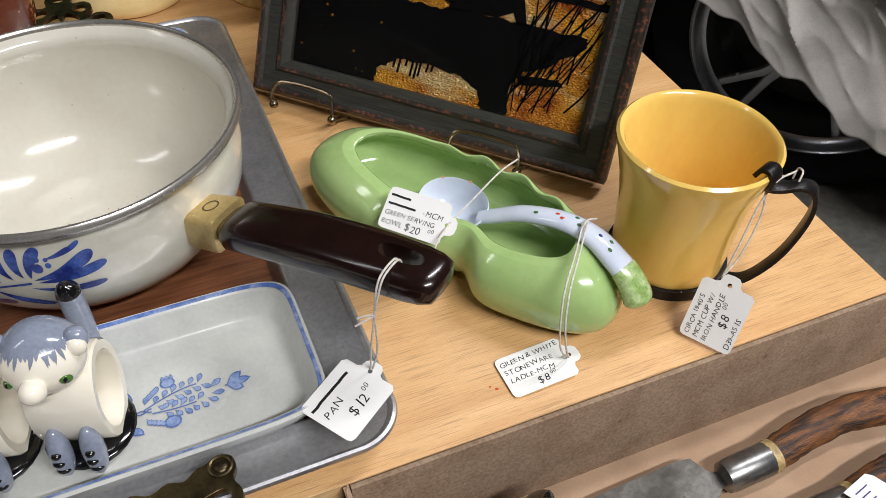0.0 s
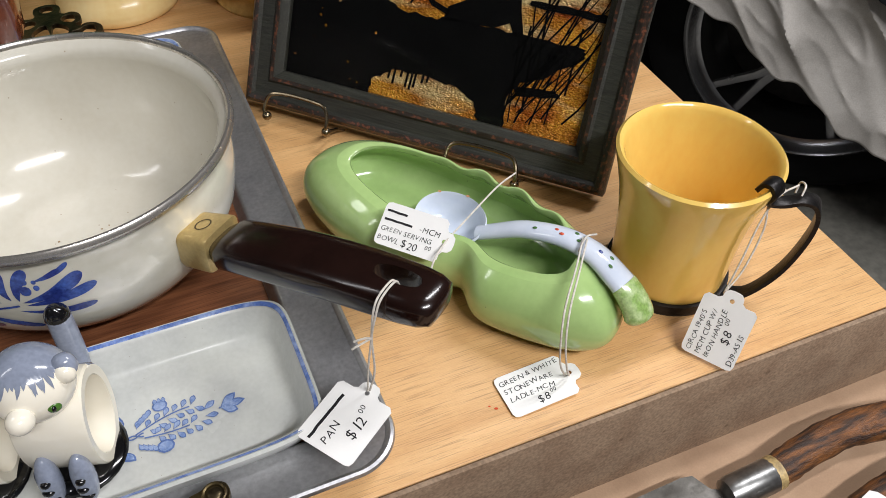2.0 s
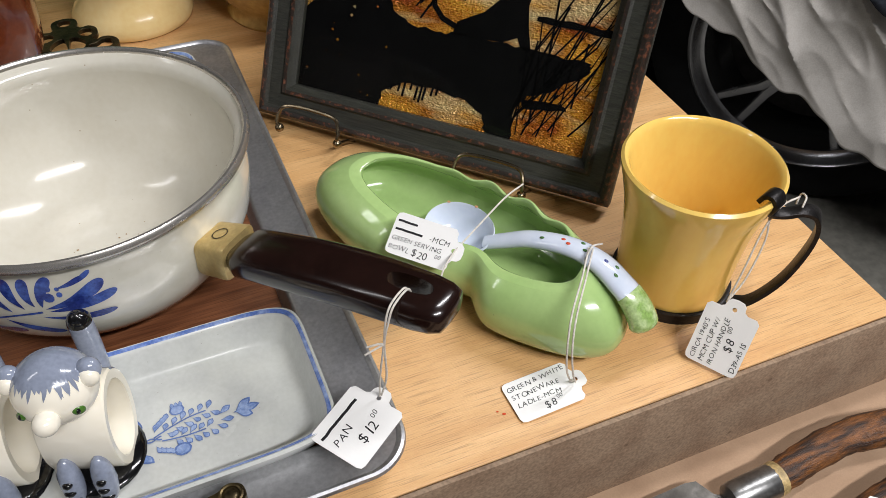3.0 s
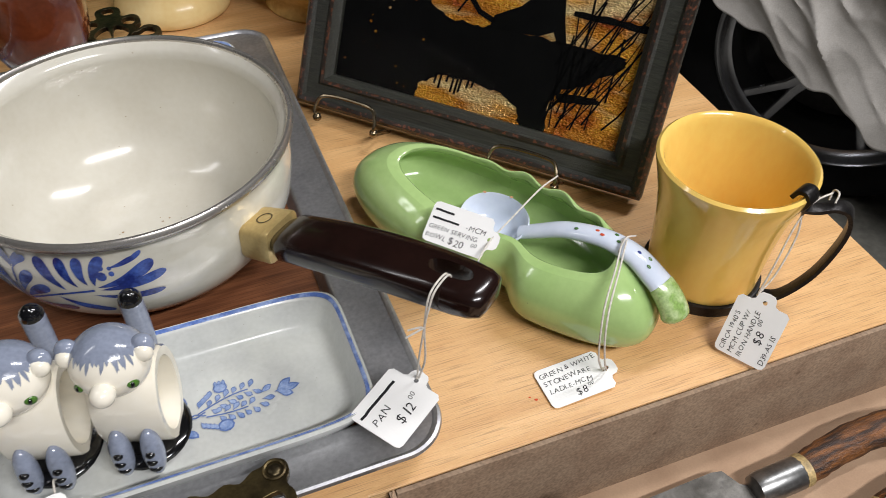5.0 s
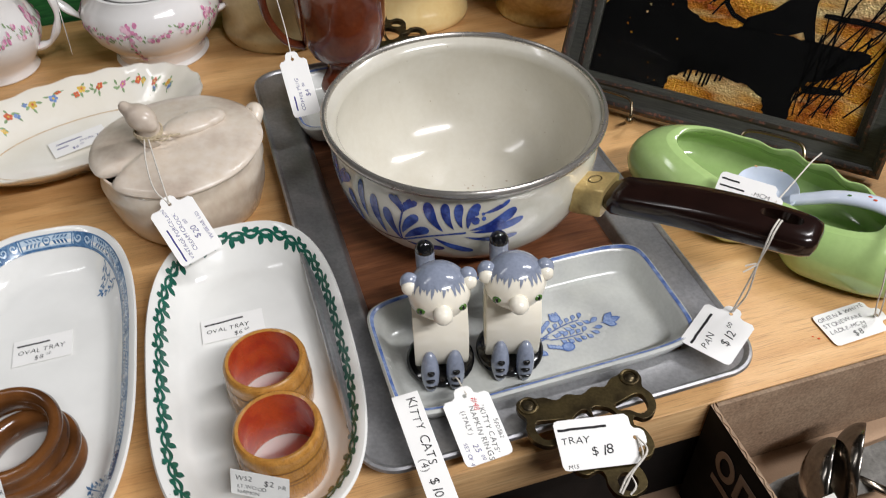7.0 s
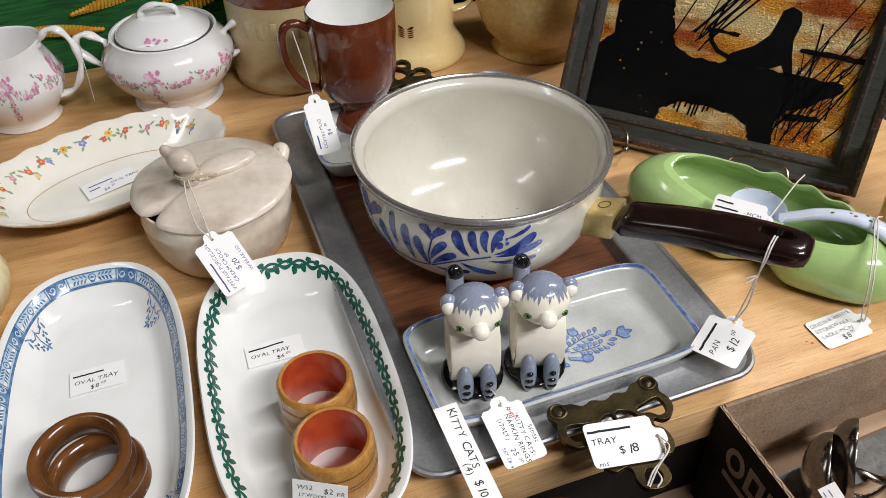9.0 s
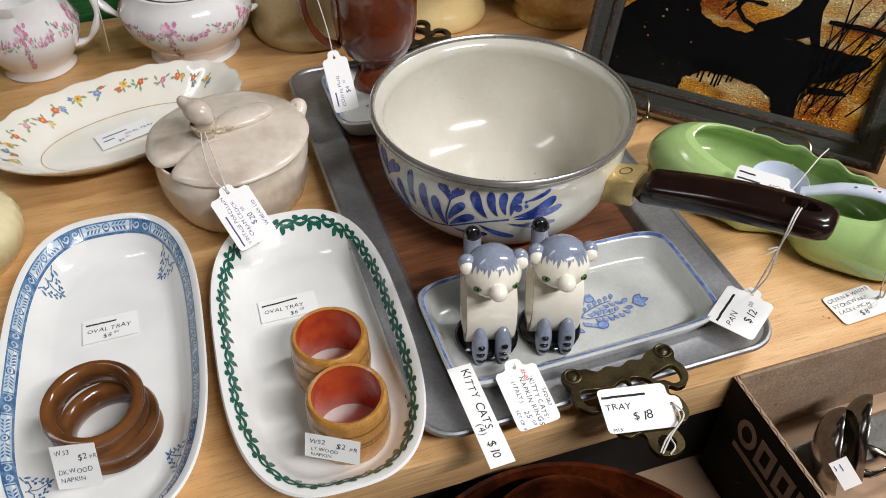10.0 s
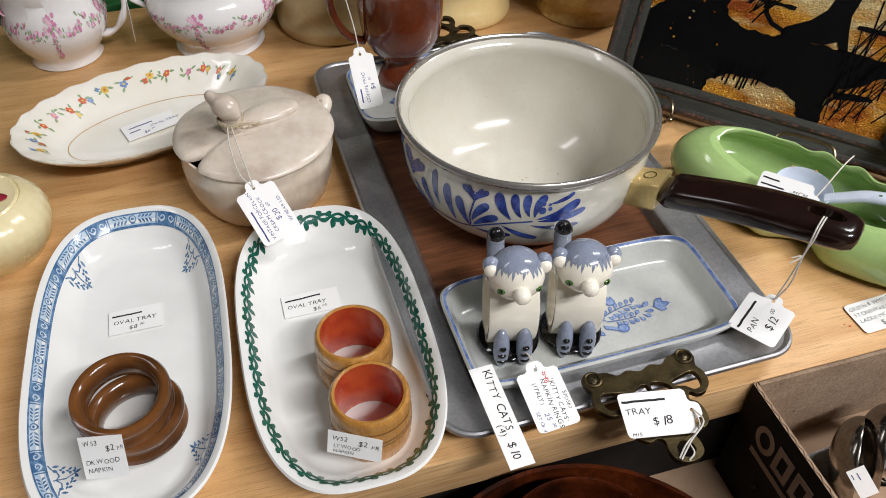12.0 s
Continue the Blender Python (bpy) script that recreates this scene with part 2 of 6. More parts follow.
def ball(bm, c, r, seg=16, m=None, mat=0):
    """An ellipsoid at c with radii r (a number or three)."""
    r = (r, r, r) if not isinstance(r, (tuple, list)) else r
    got = bmesh.ops.create_uvsphere(bm, u_segments=seg, v_segments=max(6, seg * 2 // 3), radius=1,
                                    matrix=Matrix.Translation(c) @ (m or Matrix()) @ Matrix.Diagonal((*r, 1)))
    for v in got["verts"]:
        for f in v.link_faces:
            f.material_index = mat
    return got["verts"]


def slab(bm, outer, holes=(), z0=0.0, z1=0.001, round_edge=0.0):
    """A flat plate with holes, from outlines in x and y."""
    loops = [outer, *holes]
    flat = bmesh.new()
    for lp in loops:
        vs = [flat.verts.new((x, y, 0)) for x, y in lp]
        for i in range(len(vs)):
            flat.edges.new((vs[i], vs[(i + 1) % len(vs)]))
    bmesh.ops.triangle_fill(flat, use_beauty=True, use_dissolve=False, edges=flat.edges)
    flat.verts.index_update()
    vlist, faces = [v.co.copy() for v in flat.verts], [[v.index for v in f.verts] for f in flat.faces]
    flat.free()
    top, low = [bm.verts.new((v.x, v.y, z1)) for v in vlist], [bm.verts.new((v.x, v.y, z0)) for v in vlist]
    for f in faces:
        bm.faces.new([top[i] for i in f])
        bm.faces.new([low[i] for i in reversed(f)])
    k = 0
    for lp in loops:
        for i in range(len(lp)):
            a, b = k + i, k + (i + 1) % len(lp)
            bm.faces.new((low[a], low[b], top[b], top[a]))
        k += len(lp)


def smooth_loop(pts, steps=3):
    """A closed outline, rounded through its points."""
    n, o = len(pts), []
    for i in range(n):
        a, b, c, d = (Vector(pts[(i + k - 1) % n]) for k in range(4))
        for s in range(steps):
            t = s / steps
            q = 0.5 * (2 * b + (c - a) * t + (2 * a - 5 * b + 4 * c - d) * t * t + (3 * b - a - 3 * c + d) * t ** 3)
            o.append((q.x, q.y))
    return o


def box(bm, x0, x1, y0, y1, z0, z1, bevel=0.0, segs=2):
    got = bmesh.ops.create_cube(bm, size=1, matrix=Matrix.Translation(((x0 + x1) / 2, (y0 + y1) / 2, (z0 + z1) / 2)) @ Matrix.Diagonal((x1 - x0, y1 - y0, z1 - z0, 1)))
    if bevel:
        es = list({e for v in got["verts"] for e in v.link_edges})
        bmesh.ops.bevel(bm, geom=es, offset=bevel, segments=segs, affect="EDGES", profile=0.5)


def box_bm(*a, **k):
    bm = bmesh.new()
    box(bm, *a, **k)
    return bm


def petal(cx, cy, turn, length, width, n=7, tip=0.35, bend=0.0):
    """The outline of a leaf that starts at (cx, cy) and points along turn (degrees)."""
    pts = []
    for side in (1, -1):
        for i in range(n + 1) if side == 1 else range(n - 1, 0, -1):
            t = i / n
            w = width * math.sin(math.pi * t ** (0.75 + tip)) * 0.5
            pts.append((t * length, side * w + bend * length * t * t))
    c, s = math.cos(radians(turn)), math.sin(radians(turn))
    return [(cx + x * c - y * s, cy + x * s + y * c) for x, y in pts]


def blob(cx, cy, r, n=10, squash=1.0):
    return [(cx + r * math.cos(2 * math.pi * i / n), cy + r * squash * math.sin(2 * math.pi * i / n)) for i in range(n)]


def stroke(pts, width):
    """The outline of a line drawn through 2D points."""
    pts = [Vector((x, y, 0)) for x, y in pts]
    left, right = [], []
    for i, p in enumerate(pts):
        d = (pts[min(i + 1, len(pts) - 1)] - pts[max(0, i - 1)]).normalized()
        nn = Vector((-d.y, d.x, 0)) * width / 2
        left.append(p + nn)
        right.append(p - nn)
    return [(p.x, p.y) for p in left + right[::-1]]


def paint(bm, outlines, place):
    """Thin painted shapes laid on a surface: place(x, y) gives the spot for a point of the flat drawing."""
    for o in outlines:
        cx, cy = sum(p[0] for p in o) / len(o), sum(p[1] for p in o) / len(o)
        rim = [bm.verts.new(place(*p)) for p in o]
        mid = [bm.verts.new(place((p[0] + cx) / 2, (p[1] + cy) / 2)) for p in o]
        c = bm.verts.new(place(cx, cy))
        for i in range(len(o)):
            j = (i + 1) % len(o)
            bm.faces.new((rim[i], rim[j], mid[j], mid[i]))
            bm.faces.new((mid[i], mid[j], c))


def paint_strip(bm, pts, width, place):
    """A painted line along 2D points, laid on a surface."""
    o = stroke(pts, width)
    n = len(o) // 2
    a, b = [bm.verts.new(place(*p)) for p in o[:n]], [bm.verts.new(place(*p)) for p in o[:n - 1:-1]]
    for i in range(n - 1):
        bm.faces.new((a[i], a[i + 1], b[i + 1], b[i]))


GLYPHS = {}


def glyph(ch):
    """The flat outline of one written letter, one unit high, and its width."""
    if ch not in GLYPHS:
        cu = bpy.data.curves.new("t", "FONT")
        cu.body, cu.size, cu.shear, cu.resolution_u, cu.offset = ch, 1.35, 0.1, 3, -0.004
        tmp = new("t", cu)
        me = bpy.data.meshes.new_from_object(tmp.evaluated_get(bpy.context.evaluated_depsgraph_get()))
        bpy.data.objects.remove(tmp)
        bpy.data.curves.remove(cu)
        GLYPHS[ch] = me, max(v.co.x for v in me.vertices) if len(me.vertices) else 0.3
    return GLYPHS[ch]


def lettering(lines, parent, material, name="handwriting", lift=0.0004):
    """Handwritten words on a flat card, a part a row: (text, x, y, height, turn). A bar and a number: that many unreadable letters."""
    for text, x, y, size, turn in lines:
        bm, rnd = bmesh.new(), random.Random(text)
        m = pose(x, y, lift, 0, 0, turn)
        if text.startswith("|"):
            w = size * 0.58 * int(text[1:])
            slab(bm, stroke([(w * k / 8, size * (0.34 + rnd.uniform(-0.04, 0.04))) for k in range(9)], size * 0.30), (), 0, 0.00003)
            bm.transform(m)
            part("scribble_bar", bm, material, parent, smooth=False)
            continue
        at = 0.0
        for ch in text:
            me, wide = glyph(ch)
            if ch != " ":
                k = rnd.uniform(0.90, 1.10)
                copy = me.copy()
                copy.transform(m @ Matrix.Translation((at, size * rnd.uniform(-0.05, 0.07), rnd.uniform(0, 0.00003))) @ pose(0, 0, 0, 0, 0, rnd.uniform(-7, 7)) @ Matrix.Diagonal((0.82 * k * size, 0.80 * k * size, 1, 1)))
                bm.from_mesh(copy)
                bpy.data.meshes.remove(copy)
            at += size * (0.80 * wide + rnd.uniform(0.03, 0.09)) if ch != " " else size * 0.30
        part(name, bm, material, parent, smooth=False)


def on_frame(origin, xdir, ydir):
    """A pose whose x runs along xdir and whose z stands on the plane of xdir and ydir."""
    x = Vector(xdir).normalized()
    z = x.cross(Vector(ydir)).normalized()
    y = z.cross(x)
    return Matrix.Translation(origin) @ Matrix((x, y, z)).transposed().to_4x4()


# ---- the large structure ----
TURN_BOARD = 20.0
TO_BOARD = pose(0.297, 0.361, 0, 0, 0, TURN_BOARD)     # front right corner of the board; x along its front edge
LOW = -0.105                                           # the table under the board
FLOOR = -0.81

floor_bm = bmesh.new()
box(floor_bm, -4, 5, -3, 6, FLOOR - 0.1, FLOOR)
tagged(part("floor", floor_bm, CONCRETE, smooth=False), "worn grey concrete floor", "floor", kind="structure")
for nm, b in (("wall_north", (-4, 5, 6, 6.1, FLOOR, 1.9)), ("wall_south", (-4, 5, -3.1, -3, FLOOR, 1.9)),
              ("wall_west", (-4.1, -4, -3.1, 6.1, FLOOR, 1.9)), ("wall_east", (5, 5.1, -3.1, 6.1, FLOOR, 1.9))):
    tagged(part(nm, box_bm(*b), PLASTER, smooth=False), "plain pale painted wall of the hall", "wall", kind="structure")
tagged(part("ceiling", box_bm(-4, 5, -3, 6, 1.9, 2.0), CEILING, smooth=False), "plain pale painted ceiling", "ceiling", kind="structure")

board = part("display_board", box_bm(-0.95, 0, 0, 0.64, -0.036, 0, bevel=0.0012), [BOARD, EDGE])
for f in board.data.polygons:
    f.material_index = 1 if abs(f.normal.z) < 0.5 else 0
board.matrix_world = TO_BOARD
tagged(board, "pale oak veneered board raised above the table as a shelf", "board")
# the shade under the board is put into the riser's black colour
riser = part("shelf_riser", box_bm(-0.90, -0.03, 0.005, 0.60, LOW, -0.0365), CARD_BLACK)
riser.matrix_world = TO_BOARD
tagged(riser, "block that carries the oak board, coloured black for the shade under it", "riser")
low = thing("folding_table", "folding table with a cream top under the board", "table", TO_BOARD)
part("tabletop", box_bm(-1.1, 0.03, -0.55, 0.66, LOW - 0.03, LOW, bevel=0.004), CARD_IN, low)
for lx, ly in ((-1.05, -0.5), (-0.04, -0.5), (-1.05, 0.6), (-0.04, 0.6)):
    leg = bmesh.new()
    sweep(leg, [(lx, ly, FLOOR), (lx, ly, LOW - 0.03)], 0.014, 10)
    part("leg", leg, IRON, low)

# ---- tray with its dishes and the pan ----
TRAY = pose(-0.1948, 0.4156, 0, 0, 0, 20.8)


def serving_tray():
    t = thing("serving_tray", "dull pewter rimmed tray with wood-grain floor and brass handles", "tray", TRAY)
    a, b, r = 0.1264, 0.2184, 0.0245
    rim = Panel([(0.0345, 0.0082), (0.0332, 0.0095), (0.0312, 0.0150), (0.0298, 0.0168), (0.0282, 0.0174), (0.0262, 0.0168), (0.0060, 0.0188), (0.0045, 0.0190), (0.0036, 0.0204), (0.0020, 0.0212), (0.0006, 0.0206), (0.0, 0.0190),
                 (0.0006, 0.0174), (0.0030, 0.0166), (0.0060, 0.0168), (0.0282, 0.0148), (0.0310, 0.0120), (0.0340, 0.0020), (0.0370, 0.0), (0.0450, 0.0)], a, b, r)
    part("rim", rim.bm(False, False), PEWTER, t, "scuffed grey pewter rim")
    fl = Panel([(0.0338, 0.008), (0.0338, 0.003)], a, b, r)
    part("tray_floor", fl.bm(), TRAY_WOOD, t, "reddish brown wood-grain floor")

    def scroll(y0, sgn, mat, label):
        ring = lambda cx, cy, r, n=14: [(cx + r * math.cos(2 * math.pi * i / n), y0 + sgn * (cy + r * math.sin(2 * math.pi * i / n))) for i in range(n)]
        half = [(0.0, 0.004), (0.008, 0.007), (0.015, 0.005), (0.021, 0.009), (0.026, 0.010), (0.032, 0.0125), (0.0375, 0.010), (0.0385, 0.004), (0.036, -0.002), (0.0385, -0.008), (0.0375, -0.016),
                (0.032, -0.0215), (0.026, -0.022), (0.022, -0.019), (0.0195, -0.024), (0.023, -0.027), (0.0245, -0.033), (0.0235, -0.040), (0.0185, -0.0445), (0.0125, -0.0435), (0.0095, -0.0465),
                (0.0105, -0.053), (0.0085, -0.060), (0.0, -0.063)]
        outer = [(x, y0 + sgn * y) for x, y in half] + [(-x, y0 + sgn * y) for x, y in half[-2:0:-1]]
        holes = [ring(0, -0.0545, 0.0047)]
        for s in (1, -1):
            holes.append([(s * x, y0 + sgn * y) for x, y in ((0.030, -0.006), (0.0325, -0.010), (0.031, -0.016), (0.026, -0.0175), (0.022, -0.014), (0.017, -0.0125), (0.0165, -0.009), (0.022, -0.0075))])
            holes.append([(s * x, y0 + sgn * y) for x, y in ((0.0165, -0.0285), (0.0195, -0.032), (0.0185, -0.038), (0.0135, -0.0395), (0.010, -0.036), (0.0115, -0.031))])
            holes.append([(s * x, y0 + sgn * y) for x, y in ((0.002, -0.008), (0.010, -0.010), (0.013, -0.017), (0.010, -0.024), (0.004, -0.028), (0.002, -0.022))])

        def wider(q, f=1.14):
            cx, cy = sum(x for x, _ in q) / len(q), sum(y for _, y in q) / len(q)
            return [(cx + (x - cx) * f, cy + (y - cy) * f) for x, y in q]

        bm = bmesh.new()
        slab(bm, smooth_loop(outer), [smooth_loop(wider(q)) for q in holes], 0.0258, 0.0298)
        h = part("handle", bm, mat, t, label)
        h.location.x = 0.0055
        md = h.modifiers.new("soft", "BEVEL")
        md.width, md.segments, md.limit_method, md.angle_limit = 0.0013, 3, "ANGLE", radians(50)
        for s in (1, -1):
            sc = bmesh.new()
            ball(sc, (s * 0.0318, y0 + sgn * 0.0062, 0.0297), (0.0036, 0.0036, 0.0012), 12)
            part("screw_head", sc, DARK_BRASS, h)
            ey = bmesh.new()
            sweep(ey, [(s * 0.0318 + 0.0050 * math.cos(w), y0 + sgn * 0.0062 + 0.0050 * math.sin(w), 0.0298) for w in (2 * math.pi * i / 24 for i in range(25))], 0.0011, 8)
            part("raised_eye", ey, mat, h)
            st = bmesh.new()
            sweep(st, [(s * 0.0318, y0 + sgn * 0.0062, 0.0195), (s * 0.0318, y0 + sgn * 0.0062, 0.0265)], 0.0034, 10)
            part("post", st, mat, h)

    scroll(-0.2125, 1, AGED_BRASS, "ornate openwork scroll handle of aged brass")
    scroll(0.2140, -1, DARK_BRASS, "ornate openwork scroll handle of darkened brass")


serving_tray()


SPRIG = (-0.0028, -0.0041, 0.954, -1.2)       # the sprig's heart in the dish, its size and turn


def stencil_sprig():
    """Flat drawing of a feathery leaf sprig, about 0.066 long from its flower's heart, stem along +x."""
    o = []
    for side in (1, -1):
        for k in range(5):
            a = side * (62 + 29 * k)
            r0 = 0.0055 + 0.0008 * k
            o.append(petal(r0 * math.cos(radians(a)), r0 * math.sin(radians(a)), a, 0.0098 + 0.0012 * (k % 2), 0.0044, 7, 0.85, 0.25 * (-1) ** k))
    for k in range(4):
        o.append(petal(0, 0, 45 + 90 * k, 0.0030, 0.0018, 5, 0.3))
    # two branches that fork from the twisted stem, leaves on both sides of each
    up = [(0.012 + 0.0048 * k, 0.0012 + 0.0075 * math.sin(k * 0.26)) for k in range(7)]
    low = [(0.016 + 0.0046 * k, -0.0022 - 0.0012 * math.sin(k * 0.5)) for k in range(6)]
    for branch, lean in ((up, 12), (low, -4)):
        for k, (x, y) in enumerate(branch[1:]):
            big = 0.0040 + 0.0005 * (k % 3)
            o.append(petal(x + 0.0010, y + 0.0015, lean + 52, big, 0.0026, 6, 0.8))
            o.append(petal(x + 0.0026, y - 0.0013, lean - 48, big, 0.0026, 6, 0.8))
    for k in range(4):
        o.append(petal(0.0128 + 0.0022 * k, -0.0048 - 0.0010 * k, -66, 0.0042, 0.0022, 6, 0.8))
        o.append(petal(0.0130 + 0.0020 * k, 0.0052 + 0.0016 * k, 72, 0.0044, 0.0026, 6, 0.8))
    o += [blob(0.0255, -0.0108, 0.0036, 10, 0.85), blob(0.0262, 0.0150, 0.0032, 10, 0.85)]
    o += [petal(0.0262 + d, 0.0168, 90 - 900 * d, 0.0030, 0.0018, 5, 0.2) for d in (-0.0022, 0.0, 0.0022)]
    o += [petal(0.0475, 0.0040, 30, 0.0065, 0.0030, 6, 0.8), petal(0.0480, -0.0005, -6, 0.0058, 0.0028, 6, 0.8), petal(0.0455, -0.0030, -30, 0.0050, 0.0026, 6, 0.8)]
    o += [petal(0.0560, 0.0020, a, ln, 0.0040, 7, 0.8) for a, ln in ((36, 0.0100), (4, 0.0118), (-28, 0.0086))]
    for k, q in enumerate(o):
        cx, cy = sum(a for a, _ in q) / len(q), sum(b for _, b in q) / len(q)
        o[k] = [(cx + (a - cx) * 1.28, cy + (b - cy) * 1.32) for a, b in q]
    lines = [up, low, [(0.002 + 0.0014 * k, 0.0011 * math.sin(k * 0.8)) for k in range(11)], [(0.002 + 0.0014 * k, -0.0011 * math.sin(k * 0.8)) for k in range(11)]]
    return o, lines


def stoneware_dish(m, group):
    d = thing("stoneware_dish", "grey stoneware oblong dish with blue rim and stencilled sprig", "dish", m, group)
    a, b = 0.0975, 0.0480
    v = Vessel([(a - 0.016, b - 0.016, 7, 0.0045), (a - 0.0125, b - 0.0125, 7, 0.0053), (a - 0.010, b - 0.010, 7.5, 0.008), (a - 0.0055, b - 0.0055, 7.5, 0.0195), (a - 0.003, b - 0.003, 7.5, 0.0218),
                (a - 0.0012, b - 0.0012, 7.5, 0.0226), (a, b, 7.5, 0.0212), (a - 0.0005, b - 0.0005, 7.5, 0.019), (a - 0.007, b - 0.007, 7.5, 0.004), (a - 0.011, b - 0.011, 7, 0.0), (a - 0.02, b - 0.02, 7, 0.0)], 128)
    part("body", v.bm(), STONEWARE, d)
    bm = bmesh.new()
    skin(bm, [[v.over(k, 2 * math.pi * i / 128, 0.00025) for i in range(128)] for k in (3.8, 4.1, 4.4, 4.75)])
    part("blue_rim", bm, RIM_BLUE, d, "brushed blue rim line")
    o, lines = stencil_sprig()
    c, s = math.cos(radians(SPRIG[3])), math.sin(radians(SPRIG[3]))
    place = lambda x, y: Vector((SPRIG[0] + SPRIG[2] * (x * c - y * s), SPRIG[1] + SPRIG[2] * (x * s + y * c), 0.0048))
    edge, leaf_bm = bmesh.new(), bmesh.new()
    for k, leaf in enumerate(o):
        cx, cy = sum(p[0] for p in leaf) / len(leaf), sum(p[1] for p in leaf) / len(leaf)
        paint(edge, [leaf], lambda x, y: place(x, y) + Vector((0, 0, 0.000010 * k)))
        paint(leaf_bm, [[(cx + (x - cx) * 0.78, cy + (y - cy) * 0.74) for x, y in leaf]], lambda x, y: place(x, y) + Vector((0, 0, 0.00004 + 0.000010 * k)))
    for n, ln in enumerate(lines):
        paint_strip(edge, ln, 0.0009, lambda x, y: place(x, y) + Vector((0, 0, 0.0006 + 0.00002 * n)))
    part("sprig_outline", edge, SPRIG_EDGE, d, "darker blue outlines of the sprig")
    part("sprig", leaf_bm, SOFT_BLUE, d, "blue stencilled leaf sprig")
    return d


stoneware_dish(TRAY @ pose(-0.001, -0.1470, 0.008), "stoneware dishes")
stoneware_dish(TRAY @ pose(-0.002, 0.145, 0.008, 0, 0, 180), "stoneware dishes")


def saucepan():
    az = -31.5
    p = thing("saucepan", "grey enamel saucepan with blue painted flowers and brown handle", "saucepan", pose(-0.1895, 0.4132, 0.008))
    R = 0.0975
    inside = Vessel([(r, r, 2, z) for r, z in ((0.03, 0.0052), (0.054, 0.0056), (0.064, 0.0105), (0.075, 0.0195), (0.083, 0.031), (0.0885, 0.046), (0.0912, 0.064), (0.0895, 0.079), (0.0885, 0.0825), (0.0905, 0.0867), (0.0955, 0.0905))], 112)
    part("inside", inside.bm(True, False), ENAMEL_IN, p, "greyish enamel inside with faint brown stains")
    rnd = random.Random(17)
    for k in range(11):
        x, y, q = rnd.gauss(0.012, 0.018), rnd.gauss(0.006, 0.012), rnd.uniform(0.0003, 0.0010)
        st = bmesh.new()
        paint(st, [[(x + q * rnd.uniform(0.5, 1.3) * math.cos(i * 0.9), y + q * rnd.uniform(0.4, 1.1) * math.sin(i * 0.9)) for i in range(7)]], lambda u, w: Vector((u, w, 0.00535 + 0.0004 * max(0.0, (math.hypot(u, w) - 0.03) / 0.024))))
        part("stain", st, STAIN, p, smooth=False)
    out = Vessel([(r, r, 2, z) for r, z in ((0.0965, 0.0900), (0.0938, 0.0842), (0.0925, 0.0806), (0.0935, 0.0750), (0.0945, 0.066), (0.094, 0.056), (0.0915, 0.042), (0.0865, 0.030), (0.079, 0.0195), (0.069, 0.0105), (0.060, 0.005), (0.054, 0.0015), (0.050, 0.0), (0.03, 0.0))], 112)
    part("body", out.bm(False, True), ENAMEL, p)
    bm = bmesh.new()
    skin(bm, [[Vector(((R - 0.0008 + 0.0022 * math.cos(w)) * math.cos(t), (R - 0.0008 + 0.0022 * math.cos(w)) * math.sin(t), 0.0900 + 0.0030 * math.sin(w))) for t in (2 * math.pi * i / 128 for i in range(128))]
              for w in (2 * math.pi * j / 10 for j in range(11))])
    part("rim_band", bm, CHROME, p, "polished steel rim band")
    # painted flowers and leaves: millimetres round the wall and up it
    def wall(x, y):
        zs = [r[3] for r in out.rings]
        z = y / 1000
        k = next(i for i in range(len(zs) - 1) if zs[i + 1] <= z <= zs[i])
        th = radians(-117) + x / 94
        c = out.at(k + (zs[k] - z) / (zs[k] - zs[k + 1]), th)
        return c + Vector((math.cos(th), math.sin(th), -0.25)) * 0.0004

    def leaf(x0, y0, x1, y1, width, bend=0.0):
        """A brush stroke from a sharp root to a round tip, bowed to one side."""
        d, n = Vector((x1 - x0, y1 - y0)), 13
        side = Vector((-d.y, d.x))
        spine = [Vector((x0, y0)) + d * t + side * bend * (t * t - t) for t in (math.sin(math.pi / 2 * k / n) for k in range(n + 1))]
        left, right = [], []
        for k, q in enumerate(spine):
            t = math.sin(math.pi / 2 * k / n)
            along = (spine[min(k + 1, n)] - spine[max(k - 1, 0)]).normalized()
            w = Vector((-along.y, along.x)) * width * 0.62 * t ** 0.75 * math.sqrt(max(0.0, 1 - t ** 5))
            left.append(q + w)
            right.append(q - w)
        bm = bmesh.new()
        skin(bm, [[wall(*(a * (1 - f) + b * f)) for f in (0, 0.33, 0.67, 1)] for a, b in zip(left, right)], False)
        bmesh.ops.remove_doubles(bm, verts=bm.verts, dist=1e-6)
        part("painted_leaf", bm, BLUE, p)

    def stem(pts, width):
        bm = bmesh.new()
        paint_strip(bm, [(q.x, q.y) for q in smooth_path([(x, y, 0) for x, y in pts], 6)], width, wall)
        part("painted_stem", bm, BLUE, p)

    def dots(x, y, r):
        for dx, dy, f in ((0, 0, 1), (1.6, 0.4, 0.55), (0.2, 1.7, 0.6), (1.5, 1.5, 0.42)):
            bm = bmesh.new()
            paint(bm, [blob(x + dx * r * 1.25, y + dy * r * 1.25, r * f, 10, 1.2)], wall)
            part("flower_centre", bm, BLUE, p)

